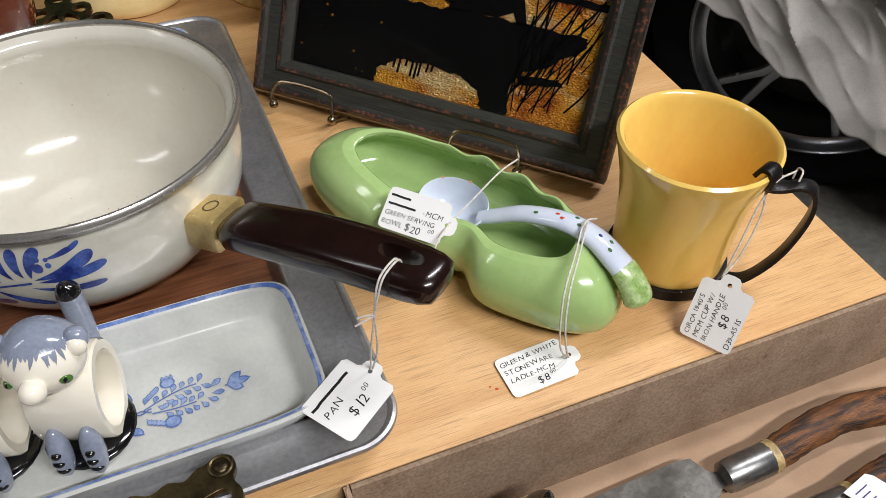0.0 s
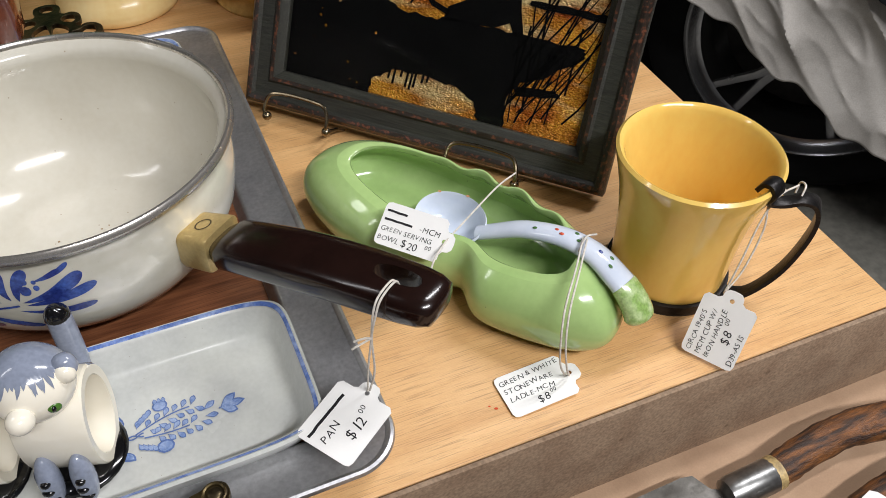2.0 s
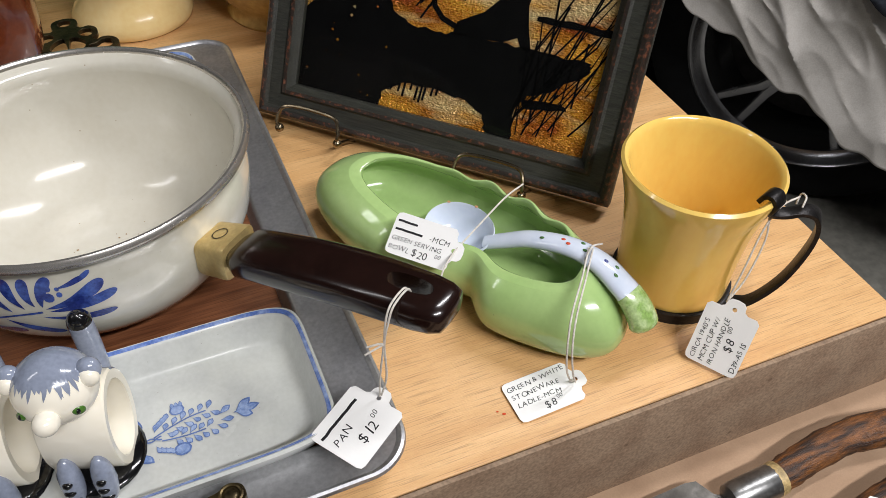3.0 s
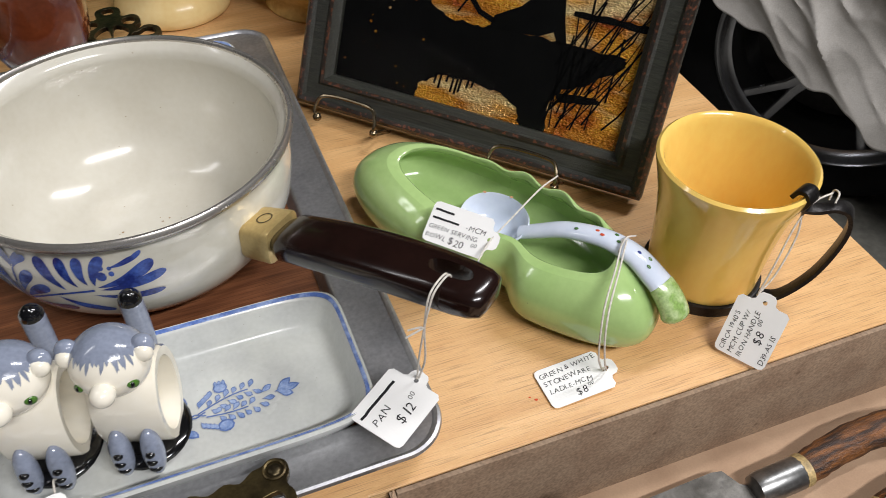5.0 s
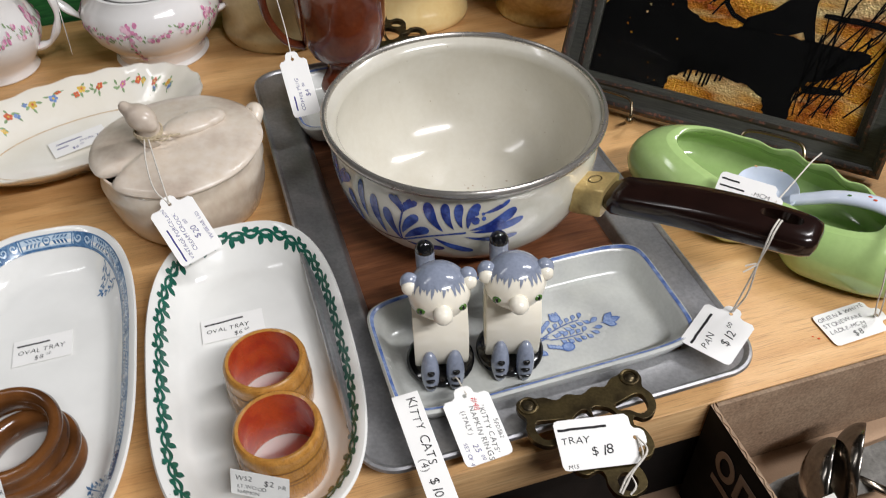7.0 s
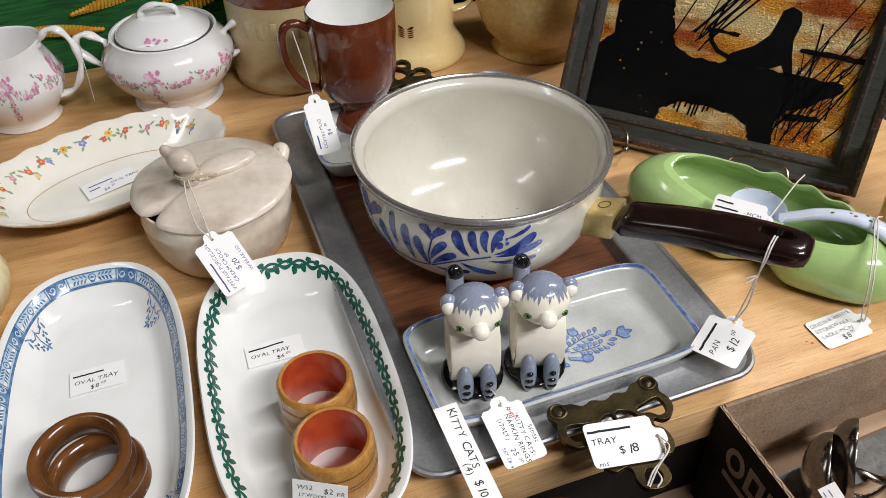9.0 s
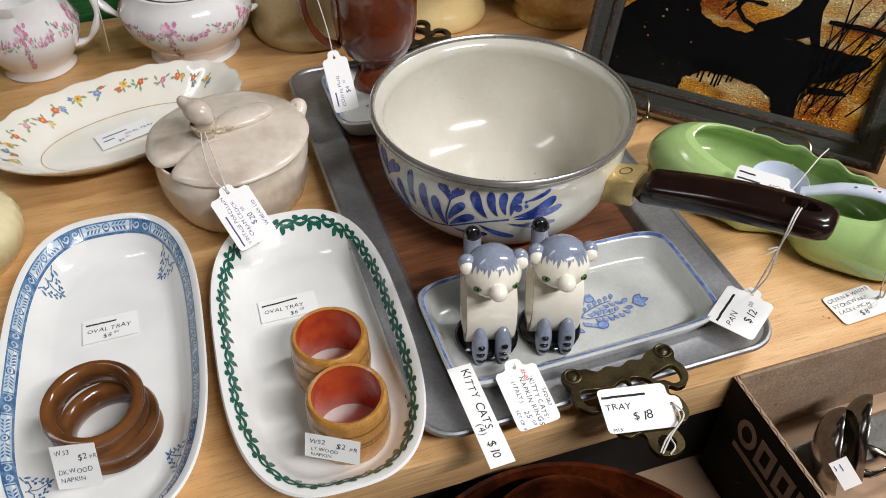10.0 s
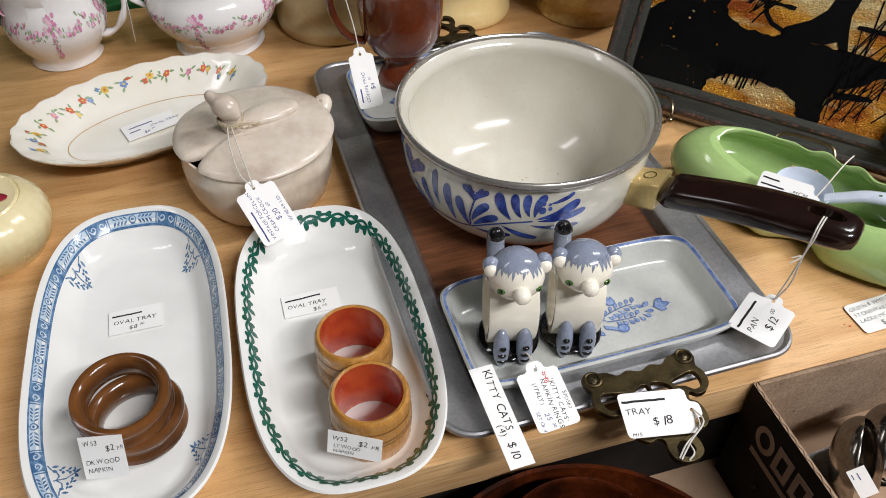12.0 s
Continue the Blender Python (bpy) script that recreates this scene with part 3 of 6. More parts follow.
    def tulip(x, y, s):
        """A cup of crescents round three dots, seen from the side."""
        for sg in (1, -1):
            leaf(x, y, x + sg * 11 * s, y + 11 * s, 5.6 * s, 0.45 * -sg)
            leaf(x + sg * 0.6 * s, y + 1.6 * s, x + sg * 6.2 * s, y + 12.5 * s, 3.0 * s, 0.40 * -sg)
        for dx, dy, r in ((0, 5.0, 1.7), (-1.5, 8.0, 1.1), (1.6, 8.0, 1.1)):
            bm = bmesh.new()
            paint(bm, [blob(x + dx * s, y + dy * s, r * s, 9, 1.2)], wall)
            part("flower_centre", bm, BLUE, p)

    # the wide bloom by the handle
    dots(55, 67.5, 2.6)
    leaf(51, 59.5, 81, 73.5, 8.6, 0.30)
    leaf(52, 57.5, 86, 65.0, 7.4, 0.22)
    leaf(47.5, 53.5, 83, 50.5, 6.0, 0.26)
    for x, top in ((64.5, 77.5), (69.0, 80.0)):
        leaf(x - 6, 72.5, x + 8, top, 3.2, 0.2)
    leaf(50.2, 60.8, 57.5, 79.8, 7.0, -0.42)
    leaf(46.8, 61.5, 45.5, 80.0, 6.6, -0.40)
    leaf(41.4, 60.0, 36.0, 80.0, 6.8, -0.36)
    leaf(34.5, 57.5, 24.5, 79.5, 8.4, -0.34)
    # the stem, its leaves, and the upright ones left of it
    stem([(5, 41), (22, 50), (36, 55), (49, 57.5)], 1.5)
    leaf(27.5, 50.5, 54, 37.5, 7.0, 0.16)
    leaf(7.5, 40, 34.5, 40.5, 7.4, 0.22)
    leaf(6.5, 43.5, 25, 58, 8.2, -0.24)
    leaf(5.8, 48, 18, 68, 7.8, -0.26)
    stem([(4.5, 42), (4.2, 52), (6, 61), (7.6, 68)], 1.3)
    tulip(7.6, 67.5, 0.92)
    leaf(4, 41, -4.5, 67.5, 8.2, -0.24)
    leaf(-7.5, 40.5, -15, 73, 8.2, -0.22)
    leaf(-22.5, 48, -27, 78, 6.6, -0.16)
    stem([(-50, 36), (-38, 35.5), (-26, 37.5), (-10, 37), (4.5, 41)], 1.5)
    for x in (-28.5, -66.0, -104.0):
        leaf(x, 40, x - 11, 64, 7.8, -0.24)
        leaf(x - 1, 38.5, x - 22, 46, 7.0, -0.26)
        leaf(x - 15, 44, x - 25, 53, 3.8, -0.2)
        tulip(x - 26, 57, 1.45)
    for x in (-78.0, -116.0):
        leaf(x, 42, x - 6, 72, 7.6, -0.22)
    stem([(-128, 38), (-100, 36), (-74, 37.5), (-50, 36)], 1.4)
    # long handle, rising a little
    ax = Vector((math.cos(radians(az)), math.sin(radians(az)), 0))
    sd = Vector((-ax.y, ax.x, 0))

    def bar(stations, n=20):
        rings = []
        for s, z, w, h, e in stations:
            ring = []
            for i in range(n):
                a, b = oval(w, h, e, 2 * math.pi * i / n)
                ring.append(ax * s + sd * a + Vector((0, 0, z + b)))
            rings.append(ring)
        bm = bmesh.new()
        skin(bm, rings, True, True, True)
        return bm

    part("ferrule", bar([(0.089, 0.0545, 0.010, 0.012, 5), (0.095, 0.0560, 0.0125, 0.0118, 6), (0.113, 0.0615, 0.0132, 0.0122, 6), (0.1145, 0.0620, 0.0128, 0.0118, 6)]), BRASS_FERRULE, p, "pale brass ferrule with a stamped mark")
    lob = bmesh.new()
    paint_strip(lob, [(0.103 + 0.0042 * math.cos(0.45 * i), 0.0042 * math.sin(0.45 * i)) for i in range(15)], 0.0008, lambda x, y: ax * x + sd * y + Vector((0, 0, 0.0706 + (x - 0.103) * 0.32)))
    part("stamped_mark", lob, AGED_BRASS, p)
    st = []
    for i in range(17):
        s = 0.1135 + 0.1290 * (i / 16 if i < 13 else 0.8125 + 0.1875 * math.sin((i - 12) / 4 * math.pi / 2))
        u = (s - 0.1135) / 0.1290
        w = 0.0142 + 0.0016 * math.sin(math.pi * u) - (0.004 if i == 0 else 0)
        h = 0.0094 + 0.0006 * math.sin(math.pi * u) - (0.004 if i == 0 else 0)
        if i > 12:
            w, h = w * (0.985, 0.93, 0.80, 0.42)[i - 13], h * (0.985, 0.92, 0.74, 0.36)[i - 13]
        st.append((s, 0.0630 + 0.0240 * u + 0.004 * math.sin(math.pi * u), w, h, 3.2))
    grip = part("grip", bar(st, 28), BAKELITE, p, "dark brown bakelite grip with a hanging slot")
    cut = bmesh.new()
    rings = []
    for dz in (-0.03, 0.03):
        rings.append([ax * (0.2190 + 0.0122 * math.copysign(abs(math.cos(t)) ** 0.8, math.cos(t))) + sd * 0.0048 * math.copysign(abs(math.sin(t)) ** 0.8, math.sin(t)) + Vector((0, 0, 0.095 + dz)) for t in (2 * math.pi * i / 20 for i in range(20))])
    skin(cut, rings, True, True, True)
    cutter = new("cutter", mesh_of("cutter", cut, BAKELITE))
    md = grip.modifiers.new("slot", "BOOLEAN")
    md.object, md.operation, md.solver = cutter, "DIFFERENCE", "EXACT"
    cutter.parent = p
    bpy.context.view_layer.update()
    me = bpy.data.meshes.new_from_object(grip.evaluated_get(bpy.context.evaluated_depsgraph_get()))
    grip.modifiers.clear()
    grip.data = me
    me.set_sharp_from_angle(angle=radians(62))
    bpy.data.objects.remove(cutter)


saucepan()


def kitty(m):
    """One plain figurine mesh: ring body, head, ears, tail, paws on a black foot."""
    bm = bmesh.new()
    ball(bm, (0, -0.002, 0.004), (0.0212, 0.0230, 0.0048), 24, mat=2)
    rings = []
    for j in range(40):
        t = 2 * math.pi * j / 40
        ring = []
        for x, r in ((-0.0160, 0.0265), (-0.0150, 0.0275), (0.0150, 0.0275), (0.0160, 0.0265), (0.0157, 0.0215), (-0.0157, 0.0215)):
            ring.append((x, 0.0005 + r * 0.70 * math.sin(t), 0.0325 + r * 1.08 * math.cos(t)))
        rings.append(ring)
    rings.append(rings[0])
    f0 = len(bm.faces)
    skin(bm, rings)
    bm.faces.ensure_lookup_table()
    for f in list(bm.faces)[f0:]:
        c = f.calc_center_median()
        f.material_index = 1 if c.y > 0.009 and abs(c.x) < 0.03 and (Vector((0, c.y - 0.001, (c.z - 0.0325) / 1.3)).length > 0.0205) else 0
    hc = Vector((0, -0.009, 0.0725))
    turn = Matrix.Translation(hc) @ pose(0, 0, 0, -15, 0, 2)
    hv = ball(bm, (0, 0, 0), (0.0178, 0.0172, 0.0168), 48)
    for f in {f for v in hv for f in v.link_faces}:
        c = f.calc_center_median()
        f.material_index = 1 if c.z > (0.0092 if c.y < 0.004 else 0.0) else 0
    f0 = len(bm.faces)
    rnd = random.Random(5)

    def skull(x, y):
        th, ph = x / 0.016, y / 0.016
        q = Vector((math.sin(th) * math.cos(ph) * 0.0178, -math.cos(th) * math.cos(ph) * 0.0172, math.sin(ph) * 0.0168))
        return q * 1.012

    for k in range(24):
        x = -0.020 + 0.00174 * k
        paint(bm, [petal(x, 0.0118, -90 + rnd.uniform(-14, 14), rnd.uniform(0.0035, 0.0085), 0.0020, 6, 0.0)], skull)
    bm.faces.ensure_lookup_table()
    for f in list(bm.faces)[f0:]:
        f.material_index = 1
    head = {v for f in list(bm.faces)[f0:] for v in f.verts} | set(hv)
    for s in (1, -1):
        head |= set(ball(bm, (s * 0.0162, -0.002, 0.0085), (0.0054, 0.0045, 0.0056), 14, mat=1))
        head |= set(ball(bm, (s * 0.0164, -0.0048, 0.0062), (0.0046, 0.0036, 0.0046), 12, mat=0))
        e = Vector((s * 0.0116, -0.0122, -0.0048))
        head |= set(ball(bm, e, (0.0030, 0.0015, 0.0021), 12, pose(0, 0, 0, 0, s * 20, s * 38), 3))
        head |= set(ball(bm, e + Vector((-s * 0.0002, -0.0009, 0.0002)), (0.0013, 0.0012, 0.0016), 8, mat=2))
        pw = Vector((s * 0.0075, -0.0215, 0.0155))
        ball(bm, pw, (0.0056, 0.0054, 0.0160), 16, pose(0, 0, 0, -8), 1)
        for k in range(3):
            ball(bm, pw + Vector((0.0002 * (-1) ** k, -0.0044 - 0.0004 * (k == 1), -0.0080 + 0.0060 * k)), (0.0034 - 0.0005 * k, 0.0023, 0.0017), 10, mat=2)
    head |= set(ball(bm, (0, -0.0185, -0.0048), (0.0056, 0.0062, 0.0054), 18, mat=0))
    for v in head:
        v.co = turn @ v.co
    f0 = len(bm.faces)
    path = smooth_path([(-0.001, 0.012, 0.006), (-0.003, 0.028, 0.009), (-0.004, 0.038, 0.026), (-0.005, 0.042, 0.048), (-0.005, 0.042, 0.062)], 6)
    sweep(bm, path, [0.0062] * (len(path) - 3) + [0.0058, 0.0046, 0.002], 14)
    bm.faces.ensure_lookup_table()
    for f in list(bm.faces)[f0:]:
        f.material_index = 2 if f.calc_center_median().z > 0.0555 else 1
    me = mesh_of("cat_napkin_ring", bm, [CREAM, CAT_GREY, BLACK_GLAZE, EYE_GREEN])
    for k, mm in enumerate(m):
        ob = new("cat_napkin_ring", me)
        ob.matrix_world = mm
        tagged(ob, "white and grey glazed ceramic cat figurine napkin ring in the dish", "napkin ring", "cat napkin rings")


CAT_GREY = surface("cat_grey_glaze", rgb(142, 150, 168), 0.14, 0, 0.15, 90, 500, 0.0, 0.5)
BLACK_GLAZE = surface("black_glaze", rgb(18, 18, 20), 0.1, 0, 0.2, 60, 400, 0.0, 0.5)
EYE_GREEN = surface("eye_green", rgb(74, 116, 46), 0.15, 0, 0.2, 200, 900, 0.0, 0.5)
kitty([pose(-0.1990, 0.2590, 0.0125, 0, 0, 8), pose(-0.1560, 0.2685, 0.0125, 0, 0, 4)])

# ---- oval trays with the wooden napkin rings ----
PLATE_GREEN = surface("border_green", rgb(34, 100, 84), 0.18, 0, 0.3, 200, 900, 0.0, 0.4)
PLATE_BLUE = surface("border_blue", rgb(66, 104, 146), 0.18, 0, 0.4, 160, 900, 0.0, 0.4, second=rgb(108, 142, 176))
PALE_BLUE = surface("border_pale_blue", rgb(176, 198, 216), 0.18, 0, 0.2, 160, 900, 0.0, 0.4, second=rgb(198, 212, 224))


def oval_tray(m, a, b, label, style):
    d = thing("oval_tray", label, "serving dish", m, "oval china trays")
    p = 2.9
    v = Vessel([(a * 0.4, b * 0.4, p, 0.0045), (a - 0.032, b - 0.027, p, 0.0048), (a - 0.026, b - 0.021, p, 0.0058), (a - 0.019, b - 0.0155, p, 0.0105), (a - 0.010, b - 0.0085, p, 0.0215), (a - 0.0045, b - 0.004, p, 0.0262),
                (a - 0.0012, b - 0.001, p, 0.0272), (a, b, p, 0.0258), (a - 0.0008, b - 0.0008, p, 0.0240), (a - 0.012, b - 0.010, p, 0.0135), (a - 0.024, b - 0.020, p, 0.0035), (a - 0.028, b - 0.023, p, 0.0), (a - 0.034, b - 0.028, p, 0.0)], 144)
    part("body", v.bm(), WHITE, d)
    arc, total = [0.0], 0.0
    N = 720
    for i in range(N):
        total += (v.at(4, 2 * math.pi * (i + 1) / N) - v.at(4, 2 * math.pi * i / N)).length
        arc.append(total)

    def theta(s):
        s = s % total
        i = next(j for j in range(N) if arc[j + 1] >= s)
        return 2 * math.pi * (i + (s - arc[i]) / max(1e-9, arc[i + 1] - arc[i])) / N

    wide = 1.2 if style == "band" else 1.0
    inner = lambda s, w: v.over(4.8 - w / 0.0085, theta(s), 0.0003)
    place = lambda s, w: v.over(4.8 - wide * w / 0.0085, theta(s), 0.0003)
    bm = bmesh.new()
    if style == "rope":
        n = 2 * int(total / 0.0205)
        st = total / n
        for i in range(n):
            s0, u = i * st, 1 if i % 2 else -1
            for w in (1, -1):
                paint_strip(bm, [(s0 + st * (t - 1) / 8, 0.0048 + 0.0024 * w * u * math.cos(math.pi * t / 8)) for t in range(11)], 0.0024, place)
            paint(bm, [petal(s0 + st * 0.1, 0.0048 + 0.0012 * u, 62 * u, 0.0058, 0.0046, 5), petal(s0 + st * 0.75, 0.0048, -128 * u, 0.0062, 0.0044, 5), blob(s0 + st * 0.5, 0.0048 - 0.0034 * u, 0.0018, 7)], place)
        part("border", bm, PLATE_GREEN, d, "green twisted leaf border")
    else:
        mat = PLATE_BLUE if style == "band" else MAROON
        for w0, w1 in ((-0.0002, 0.0010), (0.0072, 0.0082)) if style == "band" else ((0.0, 0.0022),):
            skin(bm, [[place(total * i / 200, w) for i in range(200)] for w in (w0, w1)])
        if style == "band":
            pale = bmesh.new()
            skin(pale, [[v.over(4.8 - wide * w / 0.0085, theta(total * i / 200), 0.00015) for i in range(200)] for w in (0.0, 0.004, 0.008)])
            part("border_ground", pale, PALE_BLUE, d, "pale blue band")
            n, half = 12, 0.0072
            st = total / n
            for i in range(n):
                s0 = (i + 0.5) * st
                # a dark panel with a pale scroll, and a long one with a leafy spray to both sides of a rosette
                dark, light = bmesh.new(), bmesh.new()
                skin(dark, [[v.over(4.8 - wide * w / 0.0085, theta(s0 - half + 2 * half * q / 6), 0.0004) for q in range(7)] for w in (0.0003, 0.004, 0.0078)], False)
                part("border_panel", dark, PLATE_BLUE, d, "slate blue cartouche")
                for sg in (1, -1):
                    paint_strip(light, [(s0 + sg * (0.0036 + (0.0028 - 0.0002 * t) * math.cos(0.7 * t)), 0.0040 + (0.0027 - 0.0002 * t) * math.sin(0.7 * t)) for t in range(11)], 0.0009, lambda a, b: v.over(4.8 - wide * b / 0.0085, theta(a), 0.0006))
                part("border_scroll", light, PALE_BLUE, d)
                for edge in (s0 - half - 0.0012, s0 + half + 0.0012):
                    paint_strip(bm, [(edge, 0.0008), (edge, 0.004), (edge, 0.0074)], 0.0009, place)
                mid = s0 + st / 2
                paint_strip(bm, [(mid + 0.0024 * math.cos(t * 0.63), 0.0040 + 0.0024 * math.sin(t * 0.63)) for t in range(11)], 0.0008, place)
                paint(bm, [blob(mid, 0.0040, 0.0009, 7)], place)
                reach = int((st / 2 - half - 0.006) / 0.0026)
                for sg in (1, -1):
                    for k in range(reach):
                        x = mid + sg * (0.0038 + 0.0026 * k)
                        for up in (1, -1):
                            paint(bm, [petal(x, 0.0040 + up * 0.0003, (90 - sg * 48) * up, 0.0036, 0.0013, 4)], place)
            part("border", bm, PLATE_BLUE, d, "slate blue leafy border")
            for s0 in (total * 0.10, total * 0.40, total * 0.60, total * 0.90):
                bm = bmesh.new()
                for sg in (1, -1):
                    paint_strip(bm, [(s0 + sg * 0.0030 * t, 0.0125 + 0.0022 * math.sin(t * 1.2)) for t in range(5)], 0.0007, inner)
                    for k in range(3):
                        y = 0.0120 + 0.0046 * k
                        paint(bm, [petal(s0 + sg * (0.0105 - 0.0026 * k), y, 90 - sg * 10, 0.0040, 0.0019, 5), petal(s0 + sg * (0.0085 - 0.0026 * k), y + 0.0030, 90 + sg * 40, 0.0034, 0.0015, 5), blob(s0 + sg * (0.0072 - 0.0022 * k), y + 0.0012, 0.0012, 7)], inner)
                paint_strip(bm, [(s0, 0.011), (s0 + 0.0006, 0.018), (s0, 0.026), (s0 + 0.0004, 0.031)], 0.0009, inner)
                paint(bm, [petal(s0, 0.0255, a, 0.0052, 0.0022, 5) for a in (20, 90, 160)], inner)
                part("flower_spray", bm, PLATE_BLUE, d, "blue hanging flower spray")
        else:
            part("border", bm, mat, d, "maroon line border")
    return d


MAROON = surface("maroon_line", rgb(122, 44, 42), 0.2, 0, 0.2, 90, 600, 0.0, 0.3)
oval_tray(pose(-0.3150, 0.2490, 0, 0, 0, -71), 0.1225, 0.0630, "white china oval tray with a green leaf border", "rope")
oval_tray(pose(-0.4475, 0.2285, 0, 0, 0, -72), 0.134, 0.0645, "white china oval tray with a blue patterned border", "band")
oval_tray(pose(-0.585, 0.165, 0, 0, 0, -72), 0.120, 0.060, "white china oval tray with a maroon rim line", "line")

RING_LIGHT = wood("light_turned_wood", rgb(192, 140, 70), rgb(166, 112, 48), 0.26, 20, (14, 14, 1.5), 0, 0.1, 0.3)
RING_RED = surface("red_brown_lacquer", rgb(194, 82, 42), 0.28, 0, 0.2, 90, 700, 0.1, 0.3, second=rgb(176, 60, 36))
RING_DARK = wood("dark_turned_wood", rgb(124, 78, 40), rgb(40, 22, 11), 0.17, 9, (2.5, 3.5, 8), 0, 0.06, 0.4, pores=False)
GROOVE = surface("burnt_line", rgb(96, 62, 30), 0.5)


def light_ring(m):
    r = thing("napkin_ring", "light turned wooden napkin ring with red inside, standing in the tray", "napkin ring", m, "light wooden napkin rings")
    v = Vessel([(x, x, 2, z) for x, z in ((0.0205, 0.0402), (0.0222, 0.0408), (0.0236, 0.0396), (0.0243, 0.0375), (0.0247, 0.030), (0.0252, 0.0205), (0.0250, 0.012), (0.0243, 0.003), (0.0232, 0.0), (0.0215, 0.0))], 56)
    part("wall", v.bm(False, False), RING_LIGHT, r)
    w = Vessel([(x, x, 2, z) for x, z in ((0.0215, 0.0), (0.0208, 0.002), (0.0205, 0.02), (0.0205, 0.0402))], 56)
    part("lining", w.bm(False, False), RING_RED, r, "orange-red lacquered inside")
    for z in (0.0215, 0.0185, 0.0305):
        bm = bmesh.new()
        skin(bm, [[((0.02535 - 0.0004 * (z > 0.025)) * math.cos(t), (0.02535 - 0.0004 * (z > 0.025)) * math.sin(t), z + d) for t in (2 * math.pi * i / 48 for i in range(48))] for d in (0, 0.0007)])
        part("burnt_line", bm, GROOVE, r)
    return r


def dark_ring(m):
    r = thing("napkin_ring", "dark turned wooden napkin ring lying in the china tray", "napkin ring", m, "dark wooden napkin rings")
    part("wall", Vessel([(x, x, 2, z * 0.74) for x, z in ((0.0235, 0.0), (0.0222, 0.003), (0.0205, 0.011), (0.0215, 0.019), (0.0235, 0.0235), (0.0262, 0.0248), (0.0285, 0.0238), (0.0297, 0.0210), (0.0296, 0.0185), (0.0280, 0.0155), (0.0258, 0.0142),
                                                          (0.0262, 0.0125), (0.0258, 0.0105), (0.0264, 0.0088), (0.0278, 0.0070), (0.0292, 0.0048), (0.0294, 0.0022), (0.0280, 0.0), (0.0235, 0.0))], 64).bm(False, False), RING_DARK, r)
    return r


light_ring(pose(-0.299, 0.2295, 0.0052, 0, 0, 20))
light_ring(pose(-0.2825, 0.1845, 0.0052, 0, 0, 70))
dark_ring(pose(-0.428, 0.178, 0.0052, 0, 0, 15))
dark_ring(pose(-0.4325, 0.1785, 0.0238, 5, -4, 60))

# ---- yellow mug, green bowl, ladle ----
def iron_mug():
    c = Vector((0.1612, 0.3915, 0))
    g = thing("yellow_mug", "yellow glazed flared cup held in a black iron strap handle", "mug", Matrix.Translation(c))
    v = Vessel([(x, x, 2, z) for x, z in ((0.012, 0.009), (0.028, 0.0095), (0.0305, 0.013), (0.0315, 0.027), (0.0330, 0.052), (0.0362, 0.075), (0.0398, 0.0885), (0.0408, 0.0920), (0.0422, 0.0945), (0.0438, 0.0955),
                                            (0.0455, 0.0940), (0.0451, 0.0908), (0.0428, 0.0825), (0.0390, 0.066), (0.0366, 0.048), (0.0352, 0.026), (0.0346, 0.010), (0.0340, 0.0045), (0.032, 0.0025))], 80)
    part("cup", v.bm(), YELLOW, g)
    bm = bmesh.new()
    skin(bm, [[(r * math.cos(t), r * math.sin(t), z) for t in (2 * math.pi * i / 64 for i in range(64))] for r, z in ((0.033, 0.0), (0.0370, 0.0), (0.0373, 0.0015), (0.0370, 0.0075), (0.0356, 0.008), (0.0343, 0.0075))], True, True, False)
    part("base_ring", bm, IRON, g, "black iron base band")
    turn = lambda a: Vector((math.cos(radians(a)), math.sin(radians(a)), 0))
    pts = [turn(a) * (r * 1.055 + 0.0002) + Vector((0, 0, z * 0.842)) for a, r, z in ((-48, 0.0345, 0.1090), (-48, 0.0370, 0.1148), (-48, 0.0412, 0.1156), (-48, 0.0434, 0.1105), (-46, 0.0415, 0.1040), (-43, 0.0420, 0.1000), (-36, 0.0475, 0.0985), (-30, 0.0545, 0.0995),
                                                           (-26, 0.0612, 0.0945), (-23.5, 0.0648, 0.0800), (-23, 0.0640, 0.0600), (-25, 0.059, 0.036), (-30, 0.051, 0.019), (-34, 0.043, 0.008), (-36, 0.033, 0.004))]
    path = smooth_path(pts, 5)
    bm = bmesh.new()
    rings = []
    for i, p in enumerate(path):
        t = (path[min(i + 1, len(path) - 1)] - path[max(i - 1, 0)]).normalized()
        sd = Vector((-p.y, p.x, 0)).normalized()
        nn = sd.cross(t).normalized()
        w, h = 0.0050, 0.00115
        rings.append([p + sd * a * w + nn * b * h for a, b in ((1, -1), (1, 1), (0.9, 1.2), (-0.9, 1.2), (-1, 1), (-1, -1), (-0.9, -1.2), (0.9, -1.2))])
    skin(bm, rings, True, True, True)
    part("strap_handle", bm, IRON, g, "curled black iron strap handle")


iron_mug()


